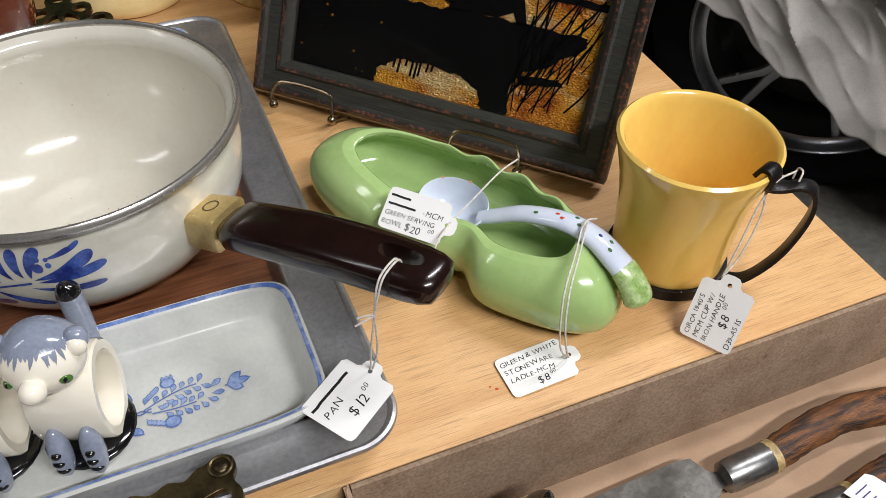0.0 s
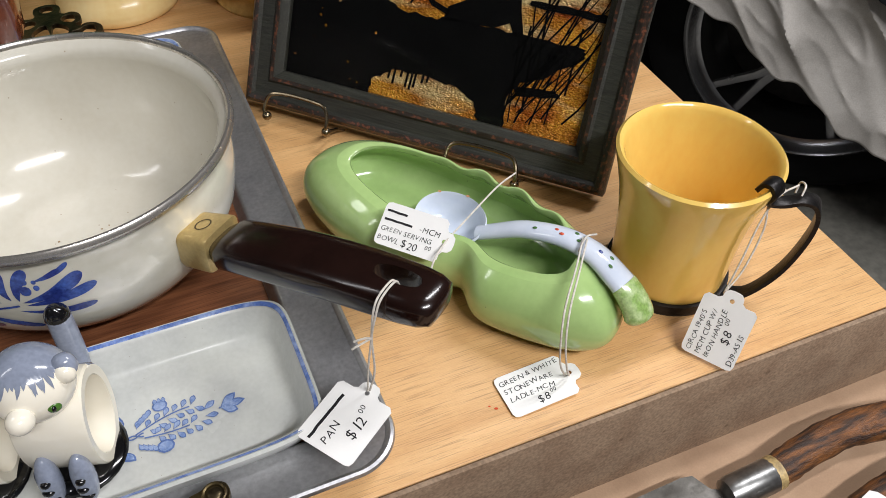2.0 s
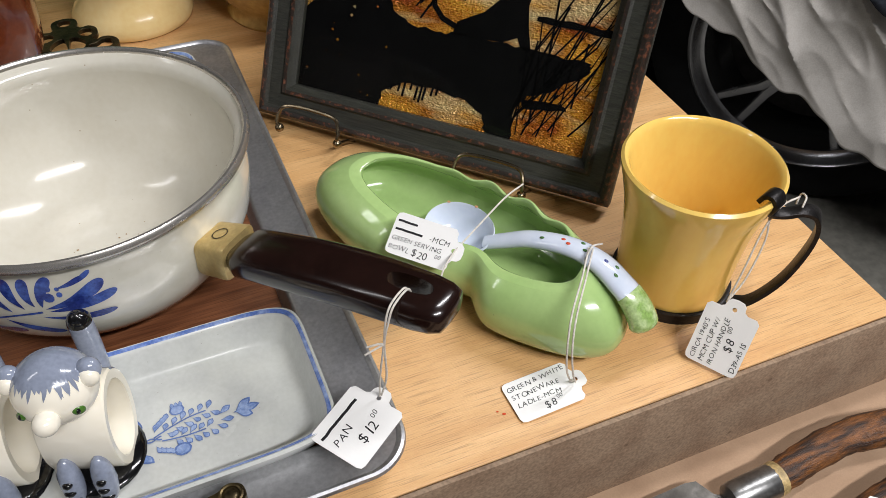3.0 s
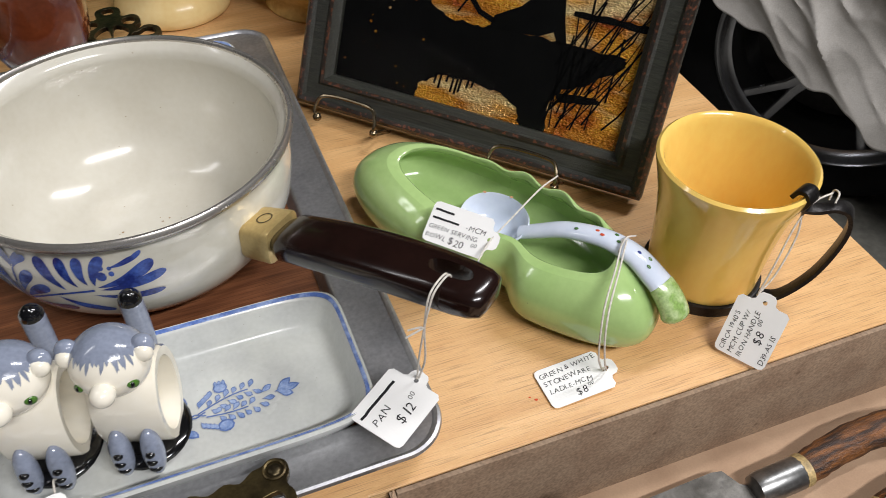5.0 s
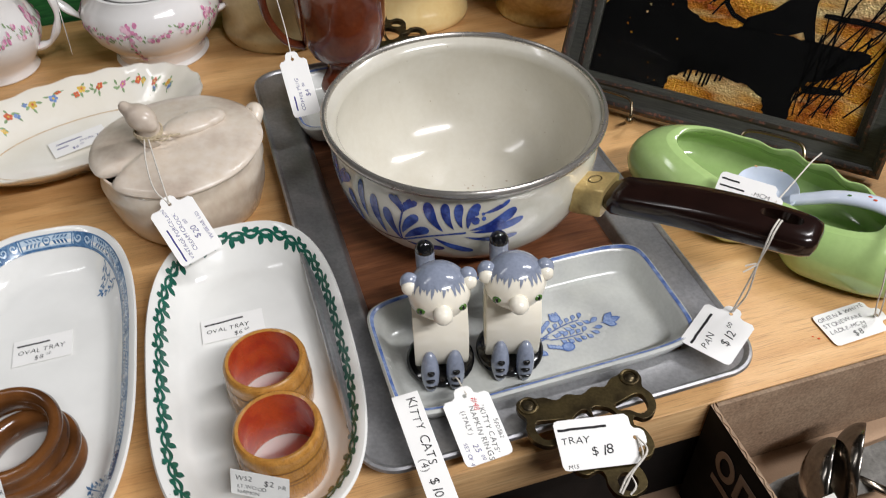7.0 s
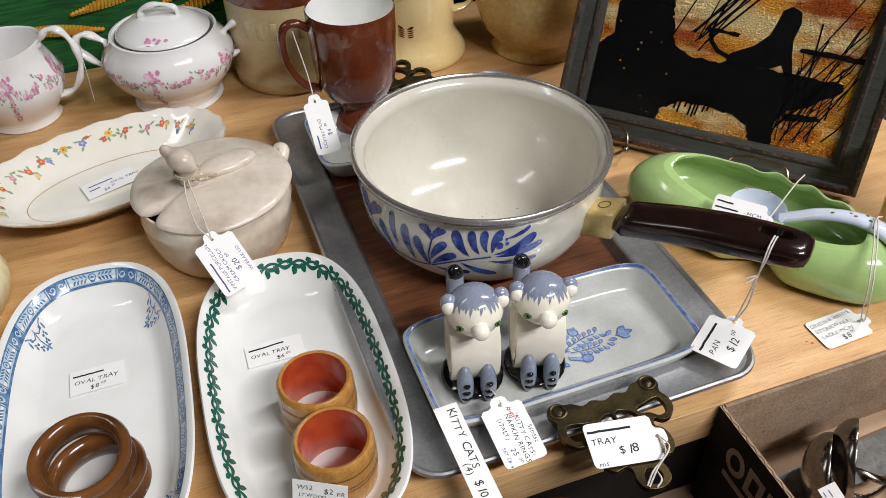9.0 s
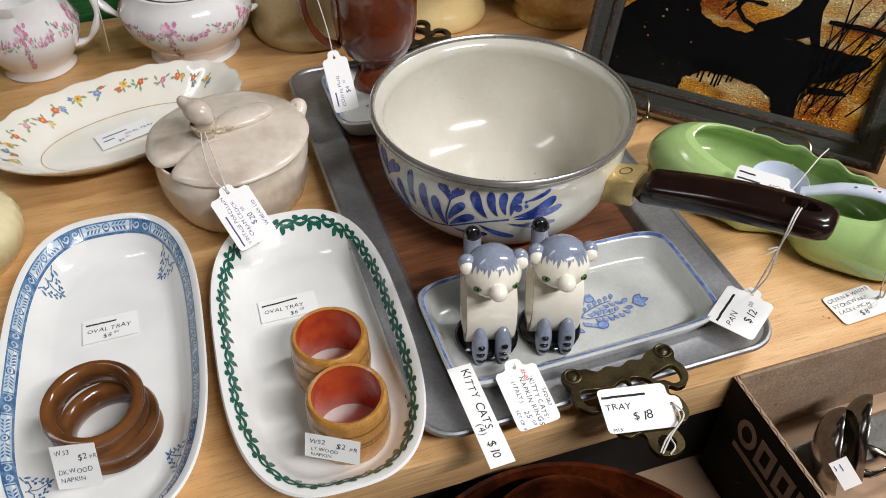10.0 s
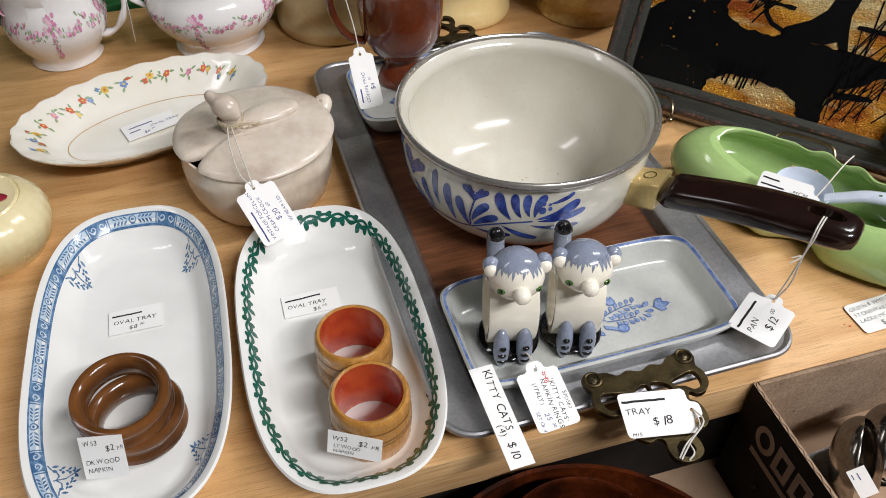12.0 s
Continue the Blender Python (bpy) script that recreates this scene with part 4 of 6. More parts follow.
def green_bowl():
    m = pose(0.0277, 0.3949, 0, 0, 0, -38.4)
    PINCH = 0.15

    def shape(th, k, x, y, z):
        back = max(0.0, math.sin(th))
        front = max(0.0, -math.sin(th))
        f = x / 0.112
        waist = math.exp(-((f - PINCH) / (0.18 if f < PINCH else 0.12)) ** 2)
        y += waist * front * 0.017 * (0.45 if k < 6.5 else 0.65 if k < 7.5 else 1.0)
        if k > 7.5:
            y += front * 0.0014 * math.cos(f * 27) * max(0.0, min(1.0, (0.10 - f) * 5)) * max(0.0, min(1.0, (f + 0.6) * 3)) + 0.005 * front * max(0.0, f)
        y += 0.012 * front + 0.002 * (0.5 - 0.5 * f) * front
        z += 0.007 * max(0.0, min(1.0, -f * 1.6 - 0.3)) * min(1.0, z / 0.04)
        if 3.0 < k < 10:
            wave = 0.5 + 0.5 * math.cos((f + 0.02) * 26)
            on = back ** 0.8 * max(0.0, min(1.0, (f + 0.38) * 3)) * max(0.0, min(1.0, (0.85 - f) * 4))
            top = max(0.0, 1 - abs(k - 6.4) / 3)
            z += 0.0048 * wave * on * top
            y += 0.004 * wave * on * top
            z += back * 0.006 * top - front * 0.010 * top + 0.006 * top * max(0, f) ** 2
        if k < 6.5:
            y += 0.004
        return x, y, z * 0.834
    v = Vessel([(0.04, 0.012, 2.2, 0.0225), (0.076, 0.0275, 2.3, 0.0235), (0.084, 0.0340, 2.3, 0.0265), (0.0905, 0.0405, 2.3, 0.036), (0.0885, 0.0390, 2.3, 0.0480), (0.0755, 0.0285, 2.3, 0.0548), (0.0752, 0.0283, 2.3, 0.0588), (0.0812, 0.0332, 2.3, 0.0603),
                (0.098, 0.0425, 2.3, 0.0505), (0.107, 0.047, 2.3, 0.040), (0.1115, 0.049, 2.3, 0.028), (0.109, 0.0475, 2.3, 0.016), (0.100, 0.042, 2.3, 0.006), (0.090, 0.036, 2.3, 0.001), (0.083, 0.031, 2.3, 0.0), (0.04, 0.012, 2.3, 0.0005)], 144, shape)
    b = part("serving_bowl", v.bm(), GREEN)
    b.matrix_world = m
    sub = b.modifiers.new("soft", "SUBSURF")
    sub.levels = sub.render_levels = 1
    tagged(b, "pea green glazed long serving bowl with a wavy back rim", "bowl")


green_bowl()

LADLE_WHITE = surface("pale_blue_glaze", rgb(216, 224, 238), 0.14, 0, 0.06, 40, 400, 0.0, 0.5, second=rgb(204, 214, 230))
LADLE_GREEN = surface("mottled_green_glaze", rgb(186, 206, 150), 0.16, 0, 0.3, 160, 700, 0.05, 0.5, second=rgb(140, 172, 96))
BROWN_CHIP = surface("bare_clay", rgb(196, 146, 104), 0.7)
FLOWER_RED, FLOWER_GREEN, FLOWER_NAVY = (surface(n, c, 0.25) for n, c in (("painted_red", rgb(206, 84, 56)), ("painted_green", rgb(74, 112, 62)), ("painted_navy", rgb(52, 66, 136))))


def ladle():
    g = thing("ladle", "pale blue and green stoneware ladle resting in the green bowl", "ladle", Matrix.Translation((0.0003, -0.0028, -0.0222)) @ Matrix.Diagonal((1.06, 1.06, 1.06, 1)))
    m = on_frame((0.026, 0.3800, 0.0565), (0.80, -0.45, 0.0), (0.45, 0.8, 0.30)) @ Matrix.Diagonal((0.92, 0.86, 0.9, 1))
    v = Vessel([(0.006, 0.005, 2, -0.0085), (0.014, 0.012, 2, -0.006), (0.0195, 0.0162, 2.1, 0.001), (0.0212, 0.0176, 2.1, 0.005), (0.0222, 0.0186, 2.1, 0.0058), (0.0228, 0.0191, 2.1, 0.0045), (0.0205, 0.0172, 2.1, -0.002), (0.015, 0.0125, 2, -0.0085), (0.007, 0.006, 2, -0.0112)], 56)
    bm = v.bm()
    bm.transform(m)
    part("bowl", bm, LADLE_WHITE, g)
    for th in (2.2, 1.4, 4.4):
        chip = bmesh.new()
        paint(chip, [blob(0, 0, 0.0012, 7, 0.7)], lambda x, y: m @ (v.over(4.0, th, 0.0004) + Vector((x, y, 0))))
        part("chip", chip, BROWN_CHIP, g, "chipped rim showing bare clay")
    pts = smooth_path([(0.0400, 0.3705, 0.0570), (0.050, 0.3665, 0.0620), (0.064, 0.3600, 0.0690), (0.082, 0.3490, 0.0735), (0.0960, 0.3380, 0.0725), (0.1060, 0.3265, 0.0675), (0.1120, 0.3200, 0.0625), (0.1165, 0.3145, 0.0555), (0.1185, 0.3115, 0.0490)], 6)
    n = len(pts)
    rad = [0.0052 + 0.0034 * min(1, i / n * 1.25) for i in range(n)]
    rad[-1], rad[-2], rad[-3] = 0.004, 0.0068, 0.0080
    bm = bmesh.new()
    k = int(n * 0.70)
    sweep(bm, pts[:k + 1], rad[:k + 1], 14, 0.6)
    part("stem", bm, LADLE_WHITE, g)
    bm = bmesh.new()
    sweep(bm, pts[k - 1:], [r * 1.04 for r in rad[k - 1:]], 14, 0.66)
    part("curled_tip", bm, LADLE_GREEN, g, "mottled green curled tip")
    for i, off, mat in ((14, 0.002, FLOWER_GREEN), (17, 0.0, FLOWER_RED), (18, 0.002, FLOWER_RED), (20, -0.002, FLOWER_GREEN), (21, 0.002, FLOWER_GREEN), (25, 0.0, FLOWER_NAVY), (27, -0.002, FLOWER_GREEN), (28, 0.002, FLOWER_GREEN)):
        fb = bmesh.new()
        t = (pts[i + 1] - pts[i - 1]).normalized()
        s = t.cross(Vector((0, 0, 1))).normalized()
        u = s.cross(t)
        ball(fb, pts[i] + u * rad[i] * 0.57 + s * off, (0.0014, 0.0010, 0.0004), 8, on_frame((0, 0, 0), t, s))
        part("painted_flower", fb, mat, g)


ladle()

# ---- framed picture on its wire stand ----
PX = Vector((0.244, -0.117, 0)).normalized()
PU = (Vector((0, 0, 1)) * math.cos(radians(25)) + Vector((-PX.y, PX.x, 0)) * math.sin(radians(25))).normalized()
PICTURE = on_frame((-0.111, 0.577, 0.006), PX, PU)
PW, PH, PB = 0.274, 0.226, 0.026


def foil_material():
    m = surface("gold_foil", rgb(236, 168, 54), 0.26, 0.5, 0.3, 16, 520, 1.0, 0.0, second=rgb(158, 74, 18), mix=(0.40, 0.60), stretch=(1, 1.8, 1), crisp=0.25)
    n, l = m.node_tree.nodes, m.node_tree.links
    b = n["Principled BSDF"]
    t, r, mx = n.new("ShaderNodeTexNoise"), n.new("ShaderNodeValToRGB"), n.new("ShaderNodeMixRGB")
    mp = n.new("ShaderNodeMapping")
    mp.inputs["Scale"].default_value = (0.7, 2.4, 1)
    mp.inputs["Location"].default_value = (0.13, 0.37, 0)
    l.new(n["Texture Coordinate"].outputs["Object"], mp.inputs[0])
    l.new(mp.outputs[0], t.inputs[0])
    t.inputs["Scale"].default_value, t.inputs["Detail"].default_value = 16, 3
    r.color_ramp.elements[0].position, r.color_ramp.elements[1].position = 0.52, 0.66
    # the sky of the picture is a paler gold towards its top
    xyz, up, both = n.new("ShaderNodeSeparateXYZ"), n.new("ShaderNodeMapRange"), n.new("ShaderNodeMath")
    l.new(n["Texture Coordinate"].outputs["Object"], xyz.inputs[0])
    l.new(xyz.outputs["Y"], up.inputs[0])
    for k, value in (("From Min", 0.085), ("From Max", 0.150), ("To Min", 0.0), ("To Max", 0.13)):
        up.inputs[k].default_value = value
    l.new(t.outputs[0], both.inputs[0])
    l.new(up.outputs[0], both.inputs[1])
    l.new(both.outputs[0], r.inputs[0])
    l.new(r.outputs[0], mx.inputs[0])
    l.new(b.inputs["Base Color"].links[0].from_socket, mx.inputs[1])
    mx.inputs[2].default_value = rgb(238, 214, 154)
    l.new(mx.outputs[0], b.inputs["Base Color"])
    bp = b.inputs["Normal"].links[0].from_node
    bp.inputs["Distance"].default_value = 0.0030
    # hammered facets a millimetre or two across
    vo, ad = n.new("ShaderNodeTexVoronoi"), n.new("ShaderNodeMath")
    vo.inputs["Scale"].default_value = 360
    l.new(n["Texture Coordinate"].outputs["Object"], vo.inputs[0])
    l.new(bp.inputs["Height"].links[0].from_socket, ad.inputs[0])
    sc = n.new("ShaderNodeMath")
    sc.operation, sc.inputs[1].default_value = "MULTIPLY", 0.35
    l.new(vo.outputs["Distance"], sc.inputs[0])
    l.new(sc.outputs[0], ad.inputs[1])
    l.new(ad.outputs[0], bp.inputs["Height"])
    return m


FOIL = foil_material()
GLASS = bpy.data.materials.new("picture_glass")
GLASS.use_nodes = True
_n, _l = GLASS.node_tree.nodes, GLASS.node_tree.links
_t, _g, _m, _f = _n.new("ShaderNodeBsdfTransparent"), _n.new("ShaderNodeBsdfGlossy"), _n.new("ShaderNodeMixShader"), _n.new("ShaderNodeFresnel")
_g.inputs["Roughness"].default_value = 0.04
_f.inputs["IOR"].default_value = 1.14
_l.new(_f.outputs[0], _m.inputs[0])
_l.new(_t.outputs[0], _m.inputs[1])
_l.new(_g.outputs[0], _m.inputs[2])
_l.new(_m.outputs[0], _n["Material Output"].inputs[0])


def picture():
    f = thing("framed_picture", "gold foil picture with black silhouettes in a dark wooden frame", "picture", PICTURE)
    prof = ((0.0, 0.0), (0.0, 0.012), (0.003, 0.0155), (0.006, 0.0150), (0.008, 0.0125), (0.017, 0.0115), (0.019, 0.0130), (0.0215, 0.0125), (0.023, 0.0095), (0.026, 0.0065), (0.026, 0.0))
    bands = [FRAME_WOOD, FRAME_RED]
    for nm, p0, p1, q in (("bottom_rail", (0, 0), (PW, 0), 0), ("right_rail", (PW, 0), (PW, PH), 1), ("top_rail", (PW, PH), (0, PH), 2), ("left_rail", (0, PH), (0, 0), 3)):
        d = Vector((p1[0] - p0[0], p1[1] - p0[1], 0)).normalized()
        nn = Vector((-d.y, d.x, 0))
        bm = bmesh.new()
        seg, rings = 30, []
        ln = Vector((p1[0] - p0[0], p1[1] - p0[1], 0)).length
        for i in range(seg + 1):
            rings.append([Vector((*p0, 0)) + d * (o + (ln - 2 * o) * i / seg) + nn * o + Vector((0, 0, z + (0.0006 * math.sin(i * 2.1) if j in (2, 7) else 0))) for j, (o, z) in enumerate(prof)])
        skin(bm, rings, True, True, True)
        for fc in bm.faces:
            c = fc.calc_center_median() - Vector((*p0, 0))
            o = c.dot(nn)
            fc.material_index = 1 if (0.0010 < o < 0.0047 or 0.0190 < o < 0.0215) else 0
        part(nm, bm, bands, f)
    part("backing", box_bm(0.004, PW - 0.004, 0.004, PH - 0.004, -0.004, -0.0005), CARD, f)
    bm = bmesh.new()
    nx, ny = 60, 44
    skin(bm, [[(PB - 0.002 + (PW - 2 * PB + 0.004) * i / nx, PB - 0.002 + (PH - 2 * PB + 0.004) * j / ny, 0.0022) for i in range(nx + 1)] for j in range(ny + 1)], False)
    part("foil_sheet", bm, FOIL, f, "crinkled gold and amber foil", smooth=False)
    iw, ih = PW - 2 * PB, PH - 2 * PB
    shapes = SILHOUETTE(iw, ih)
    bm = bmesh.new()
    for o in shapes:
        flat = bmesh.new()
        slab(flat, [(PB + max(-0.001, min(iw + 0.001, x)), PB + max(-0.001, min(ih + 0.001, y))) for x, y in o], (), 0.0024, 0.0027)
        me = bpy.data.meshes.new("s")
        flat.to_mesh(me)
        flat.free()
        bm.from_mesh(me)
        bpy.data.meshes.remove(me)
    part("silhouette", bm, BLACK, f, "black painted silhouettes", smooth=False)
    rnd, bm = random.Random(21), bmesh.new()
    for _ in range(20):
        x, y, r = rnd.uniform(0.030, 0.098), rnd.uniform(0.030, 0.140), rnd.uniform(0.0004, 0.0013)
        paint(bm, [[(x + r * rnd.uniform(0.5, 1.4) * math.cos(k * 1.05), y + r * rnd.uniform(0.4, 1.2) * math.sin(k * 1.05)) for k in range(6)]], lambda a, b: Vector((a, b, 0.0030)))
    tagged(part("foil_flecks", bm, FOIL, f, "small gold flecks in the dark bush", smooth=False), kind="stuff")
    bm = bmesh.new()
    slab(bm, [(PB - 0.002, PB - 0.002), (PW - PB + 0.002, PB - 0.002), (PW - PB + 0.002, PH - PB + 0.002), (PB - 0.002, PH - PB + 0.002)], (), 0.0050, 0.0056)
    gl = part("glass", bm, GLASS, f, smooth=False)
    gl.visible_shadow = False


def jagged(pts, amp=0.0016, steps=5):
    rnd, o = random.Random(4), []
    for i, p in enumerate(pts):
        q = pts[(i + 1) % len(pts)]
        for k in range(steps):
            t = k / steps
            o.append((p[0] + (q[0] - p[0]) * t + rnd.uniform(-amp, amp) * (k > 0), p[1] + (q[1] - p[1]) * t + rnd.uniform(-amp, amp) * (k > 0)))
    return o


def SILHOUETTE(w, h):
    s = []
    M = lambda *pts: [(x - PB, y - PB) for x, y in pts]
    # dark bank with a bush, and the long hull
    s.append(jagged(M((0.024, 0.024), (0.094, 0.024), (0.094, 0.036), (0.109, 0.046), (0.137, 0.047), (0.158, 0.045), (0.172, 0.038), (0.177, 0.024), (0.195, 0.024), (0.194, 0.046), (0.201, 0.058), (0.219, 0.066),
                      (0.240, 0.083), (0.239, 0.088), (0.196, 0.089), (0.170, 0.088), (0.141, 0.088), (0.128, 0.086), (0.106, 0.088), (0.094, 0.094), (0.088, 0.115), (0.084, 0.135), (0.068, 0.148), (0.048, 0.144), (0.036, 0.122), (0.038, 0.095), (0.024, 0.080)), 0.0012))
    # smooth hump on the hull, a plain shape in place of a seated figure
    s.append(M((0.140, 0.087), (0.142, 0.096), (0.160, 0.106), (0.170, 0.117), (0.173, 0.128), (0.175, 0.138), (0.182, 0.1425), (0.190, 0.139), (0.192, 0.130), (0.1895, 0.116), (0.192, 0.103), (0.197, 0.087), (0.190, 0.087), (0.186, 0.094), (0.176, 0.089)))
    s.append(stroke(M((0.143, 0.092), (0.131, 0.096), (0.124, 0.103), (0.122, 0.111)), 0.0038))
    s.append(jagged(M((0.196, 0.055), (0.226, 0.058), (0.230, 0.054), (0.200, 0.049)), 0.0006))
    s.append(jagged(M((0.197, 0.1075), (0.249, 0.1065), (0.250, 0.111), (0.224, 0.1115), (0.197, 0.1105)), 0.0008))
    s.append(jagged(M((0.116, 0.1115), (0.146, 0.1105), (0.146, 0.1135), (0.117, 0.1150)), 0.0008))
    rnd = random.Random(11)
    for k in range(30):
        x0 = rnd.uniform(0.74, 0.97)
        y0 = rnd.uniform(0.02, 0.28)
        ln, lean = rnd.uniform(0.15, 0.50), rnd.uniform(-0.10, 0.65)
        s.append(stroke([((x0 + lean * t * ln) * w, (y0 + ln * t) * h) for t in (0, 0.33, 0.66, 1.0)], rnd.uniform(0.0006, 0.0014)))
    for k in range(12):
        x0, y0 = rnd.uniform(0.28, 0.44), rnd.uniform(0.38, 0.50)
        ln, lean = rnd.uniform(0.22, 0.5), rnd.uniform(0.2, 0.7)
        s.append(stroke([((x0 + lean * t * ln) * w, (y0 + ln * t) * h) for t in (0, 0.33, 0.66, 1.0)], rnd.uniform(0.0010, 0.0024)))
    for k in range(10):
        x0 = 0.34 + 0.018 * k + rnd.uniform(-0.006, 0.006)
        s.append(stroke([(x0 * w, 0.18 * h), ((x0 - 0.01) * w, rnd.uniform(0.03, 0.10) * h)], 0.0016))
    return s


picture()


def wire_stand():
    g = thing("wire_stand", "bronze wire easel stand under the picture frame", "picture stand", PICTURE)
    for x in (0.052, 0.192):
        bm = bmesh.new()
        sweep(bm, smooth_path([(x - 0.022, -0.004, 0.030), (x - 0.024, 0.002, 0.031), (x - 0.022, 0.012, 0.029), (x - 0.010, 0.015, 0.028), (x + 0.012, 0.015, 0.028), (x + 0.022, 0.013, 0.029), (x + 0.026, 0.005, 0.031), (x + 0.026, -0.002, 0.030), (x + 0.025, -0.004, 0.012), (x + 0.025, -0.003, -0.010), (x + 0.025, 0.05, -0.012)], 5), 0.0014, 8)
        part("hook", bm, WIRE, g)
        for dx in (-0.022, 0.026):
            bm = bmesh.new()
            ball(bm, (x + dx, -0.003, 0.030), 0.0034, 12)
            part("ball_foot", bm, WIRE, g)
    bm = bmesh.new()
    sweep(bm, [(0.06, -0.004, -0.010), (0.22, -0.004, -0.010)], 0.0014, 8)
    part("cross_wire", bm, WIRE, g)


wire_stand()

# ---- crock, relish dish, sugar bowl, creamer and the pots behind ----
def crock():
    g = thing("lidded_crock", "cream marbled glaze crock with a lid knob, tied with string", "crock", pose(-0.4026, 0.4181, 0))
    wob = lambda th, k, x, y, z: (x * (1 + 0.011 * math.sin(3 * th + k) + 0.005 * math.sin(7 * th - 1.7 * k)), y * (1 + 0.011 * math.sin(3 * th + k) + 0.005 * math.sin(7 * th - 1.7 * k)), z + 0.0009 * math.sin(5 * th))
    v = Vessel([(r, r, 2, z) for r, z in ((0.02, 0.006), (0.045, 0.007), (0.052, 0.02), (0.056, 0.052), (0.0575, 0.0558), (0.0595, 0.0555), (0.0600, 0.052), (0.0592, 0.047), (0.0604, 0.043), (0.0595, 0.036), (0.0588, 0.030), (0.0592, 0.026), (0.0575, 0.016), (0.0535, 0.006), (0.050, 0.001), (0.046, 0.0), (0.02, 0.0))], 72, wob)
    part("pot", v.bm(), CROCK, g)

    def rim(th, k, x, y, z):
        notch = math.exp(-((((th - math.radians(232)) + math.pi) % (2 * math.pi) - math.pi) / 0.085) ** 2) if k > 1.5 else 0
        s = 1 - 0.22 * notch + 0.008 * math.sin(4 * th + 1) + 0.005 * math.sin(9 * th)
        return x * s, y * s, z + 0.0010 * math.sin(2 * th + 0.6) + (0.004 * math.exp(-((x - 0.016) / 0.020) ** 2 - ((y - 0.018) / 0.012) ** 2) if k < 3 else 0)

    lid = Vessel([(r, r, 2, z) for r, z in ((0.004, 0.0672), (0.014, 0.0668), (0.026, 0.0662), (0.038, 0.0650), (0.050, 0.0635), (0.058, 0.0618), (0.0618, 0.0600), (0.0626, 0.0582), (0.0615, 0.0562), (0.056, 0.0560), (0.02, 0.0570))], 144, rim)
    part("lid", lid.bm(), LID_GLAZE, g, "uneven flat lid with a spoon notch")
    bm = bmesh.new()
    ball(bm, (-0.012, -0.012, 0.0760), (0.0092, 0.0088, 0.0135), 20)
    ball(bm, (-0.014, -0.014, 0.0905), (0.0125, 0.0100, 0.0095), 20, pose(0, 0, 0, 0, 12, -25))
    ball(bm, (-0.0250, -0.011, 0.0965), (0.0048, 0.0045, 0.0058), 12)
    ball(bm, (-0.0065, -0.0185, 0.0865), (0.0060, 0.0050, 0.0045), 12)
    ball(bm, (0.012, 0.012, 0.0690), (0.025, 0.0135, 0.0062), 24, pose(0, 0, 0, 0, 0, 35))
    k = part("knob", bm, LID_GLAZE, g, "lumpy moulded lid knob")
    md = k.modifiers.new("melt", "REMESH")
    md.mode, md.voxel_size, md.use_smooth_shade = "VOXEL", 0.0016, True
    sm = k.modifiers.new("soft", "SMOOTH")
    sm.iterations, sm.factor = 8, 0.6
    bm = bmesh.new()
    sweep(bm, smooth_path([(0.040, 0.040, 0.050), (0.046, 0.046, 0.058), (0.0505, 0.043, 0.058), (0.048, 0.034, 0.050)], 5), 0.0052, 10)
    part("lug", bm, CROCK, g)
    bm = bmesh.new()
    for r, z in ((0.0094, 0.0760), (0.0098, 0.0775), (0.0096, 0.0788)):
        sweep(bm, [(-0.0125 + r * math.cos(a), -0.0125 + r * math.sin(a), z + 0.0008 * math.sin(a * 2)) for a in (2 * math.pi * i / 24 for i in range(25))], 0.0007, 6)
    sweep(bm, smooth_path([(-0.004, -0.019, 0.0770), (0.004, -0.016, 0.0765), (0.010, -0.012, 0.0755)], 4), 0.0007, 6)
    sweep(bm, smooth_path([(-0.006, -0.021, 0.0765), (0.002, -0.022, 0.0770), (0.006, -0.017, 0.0790)], 4), 0.0006, 6)
    part("twine", bm, TWINE, g, "rough twine tied round the knob")


TWINE = surface("twine", rgb(206, 190, 160), 0.95, 0, 0.3, 500, 1800, 0.6)
crock()

WORN_GOLD = surface("worn_gilt", rgb(158, 128, 92), 0.35, 0.3, 0.4, 120, 500, second=rgb(206, 190, 160))
GOLD = surface("gold_line", rgb(214, 166, 76), 0.3, 0.3, 0.2, 90, 500)
PETALS = {n: surface("painted_" + n, c, 0.25, 0, 0.25, 300, 900) for n, c in (("orange", rgb(224, 116, 84)), ("yellow", rgb(240, 202, 100)), ("blue", rgb(134, 160, 212)), ("leaf", rgb(152, 178, 134)), ("pink", rgb(222, 146, 182)), ("crimson", rgb(150, 40, 58)), ("blush", rgb(238, 200, 214)))}


IVORY = surface("ivory_china", rgb(244, 240, 230), 0.14, 0, 0.04, 20, 300, 0.0, 0.4, second=rgb(238, 232, 218))


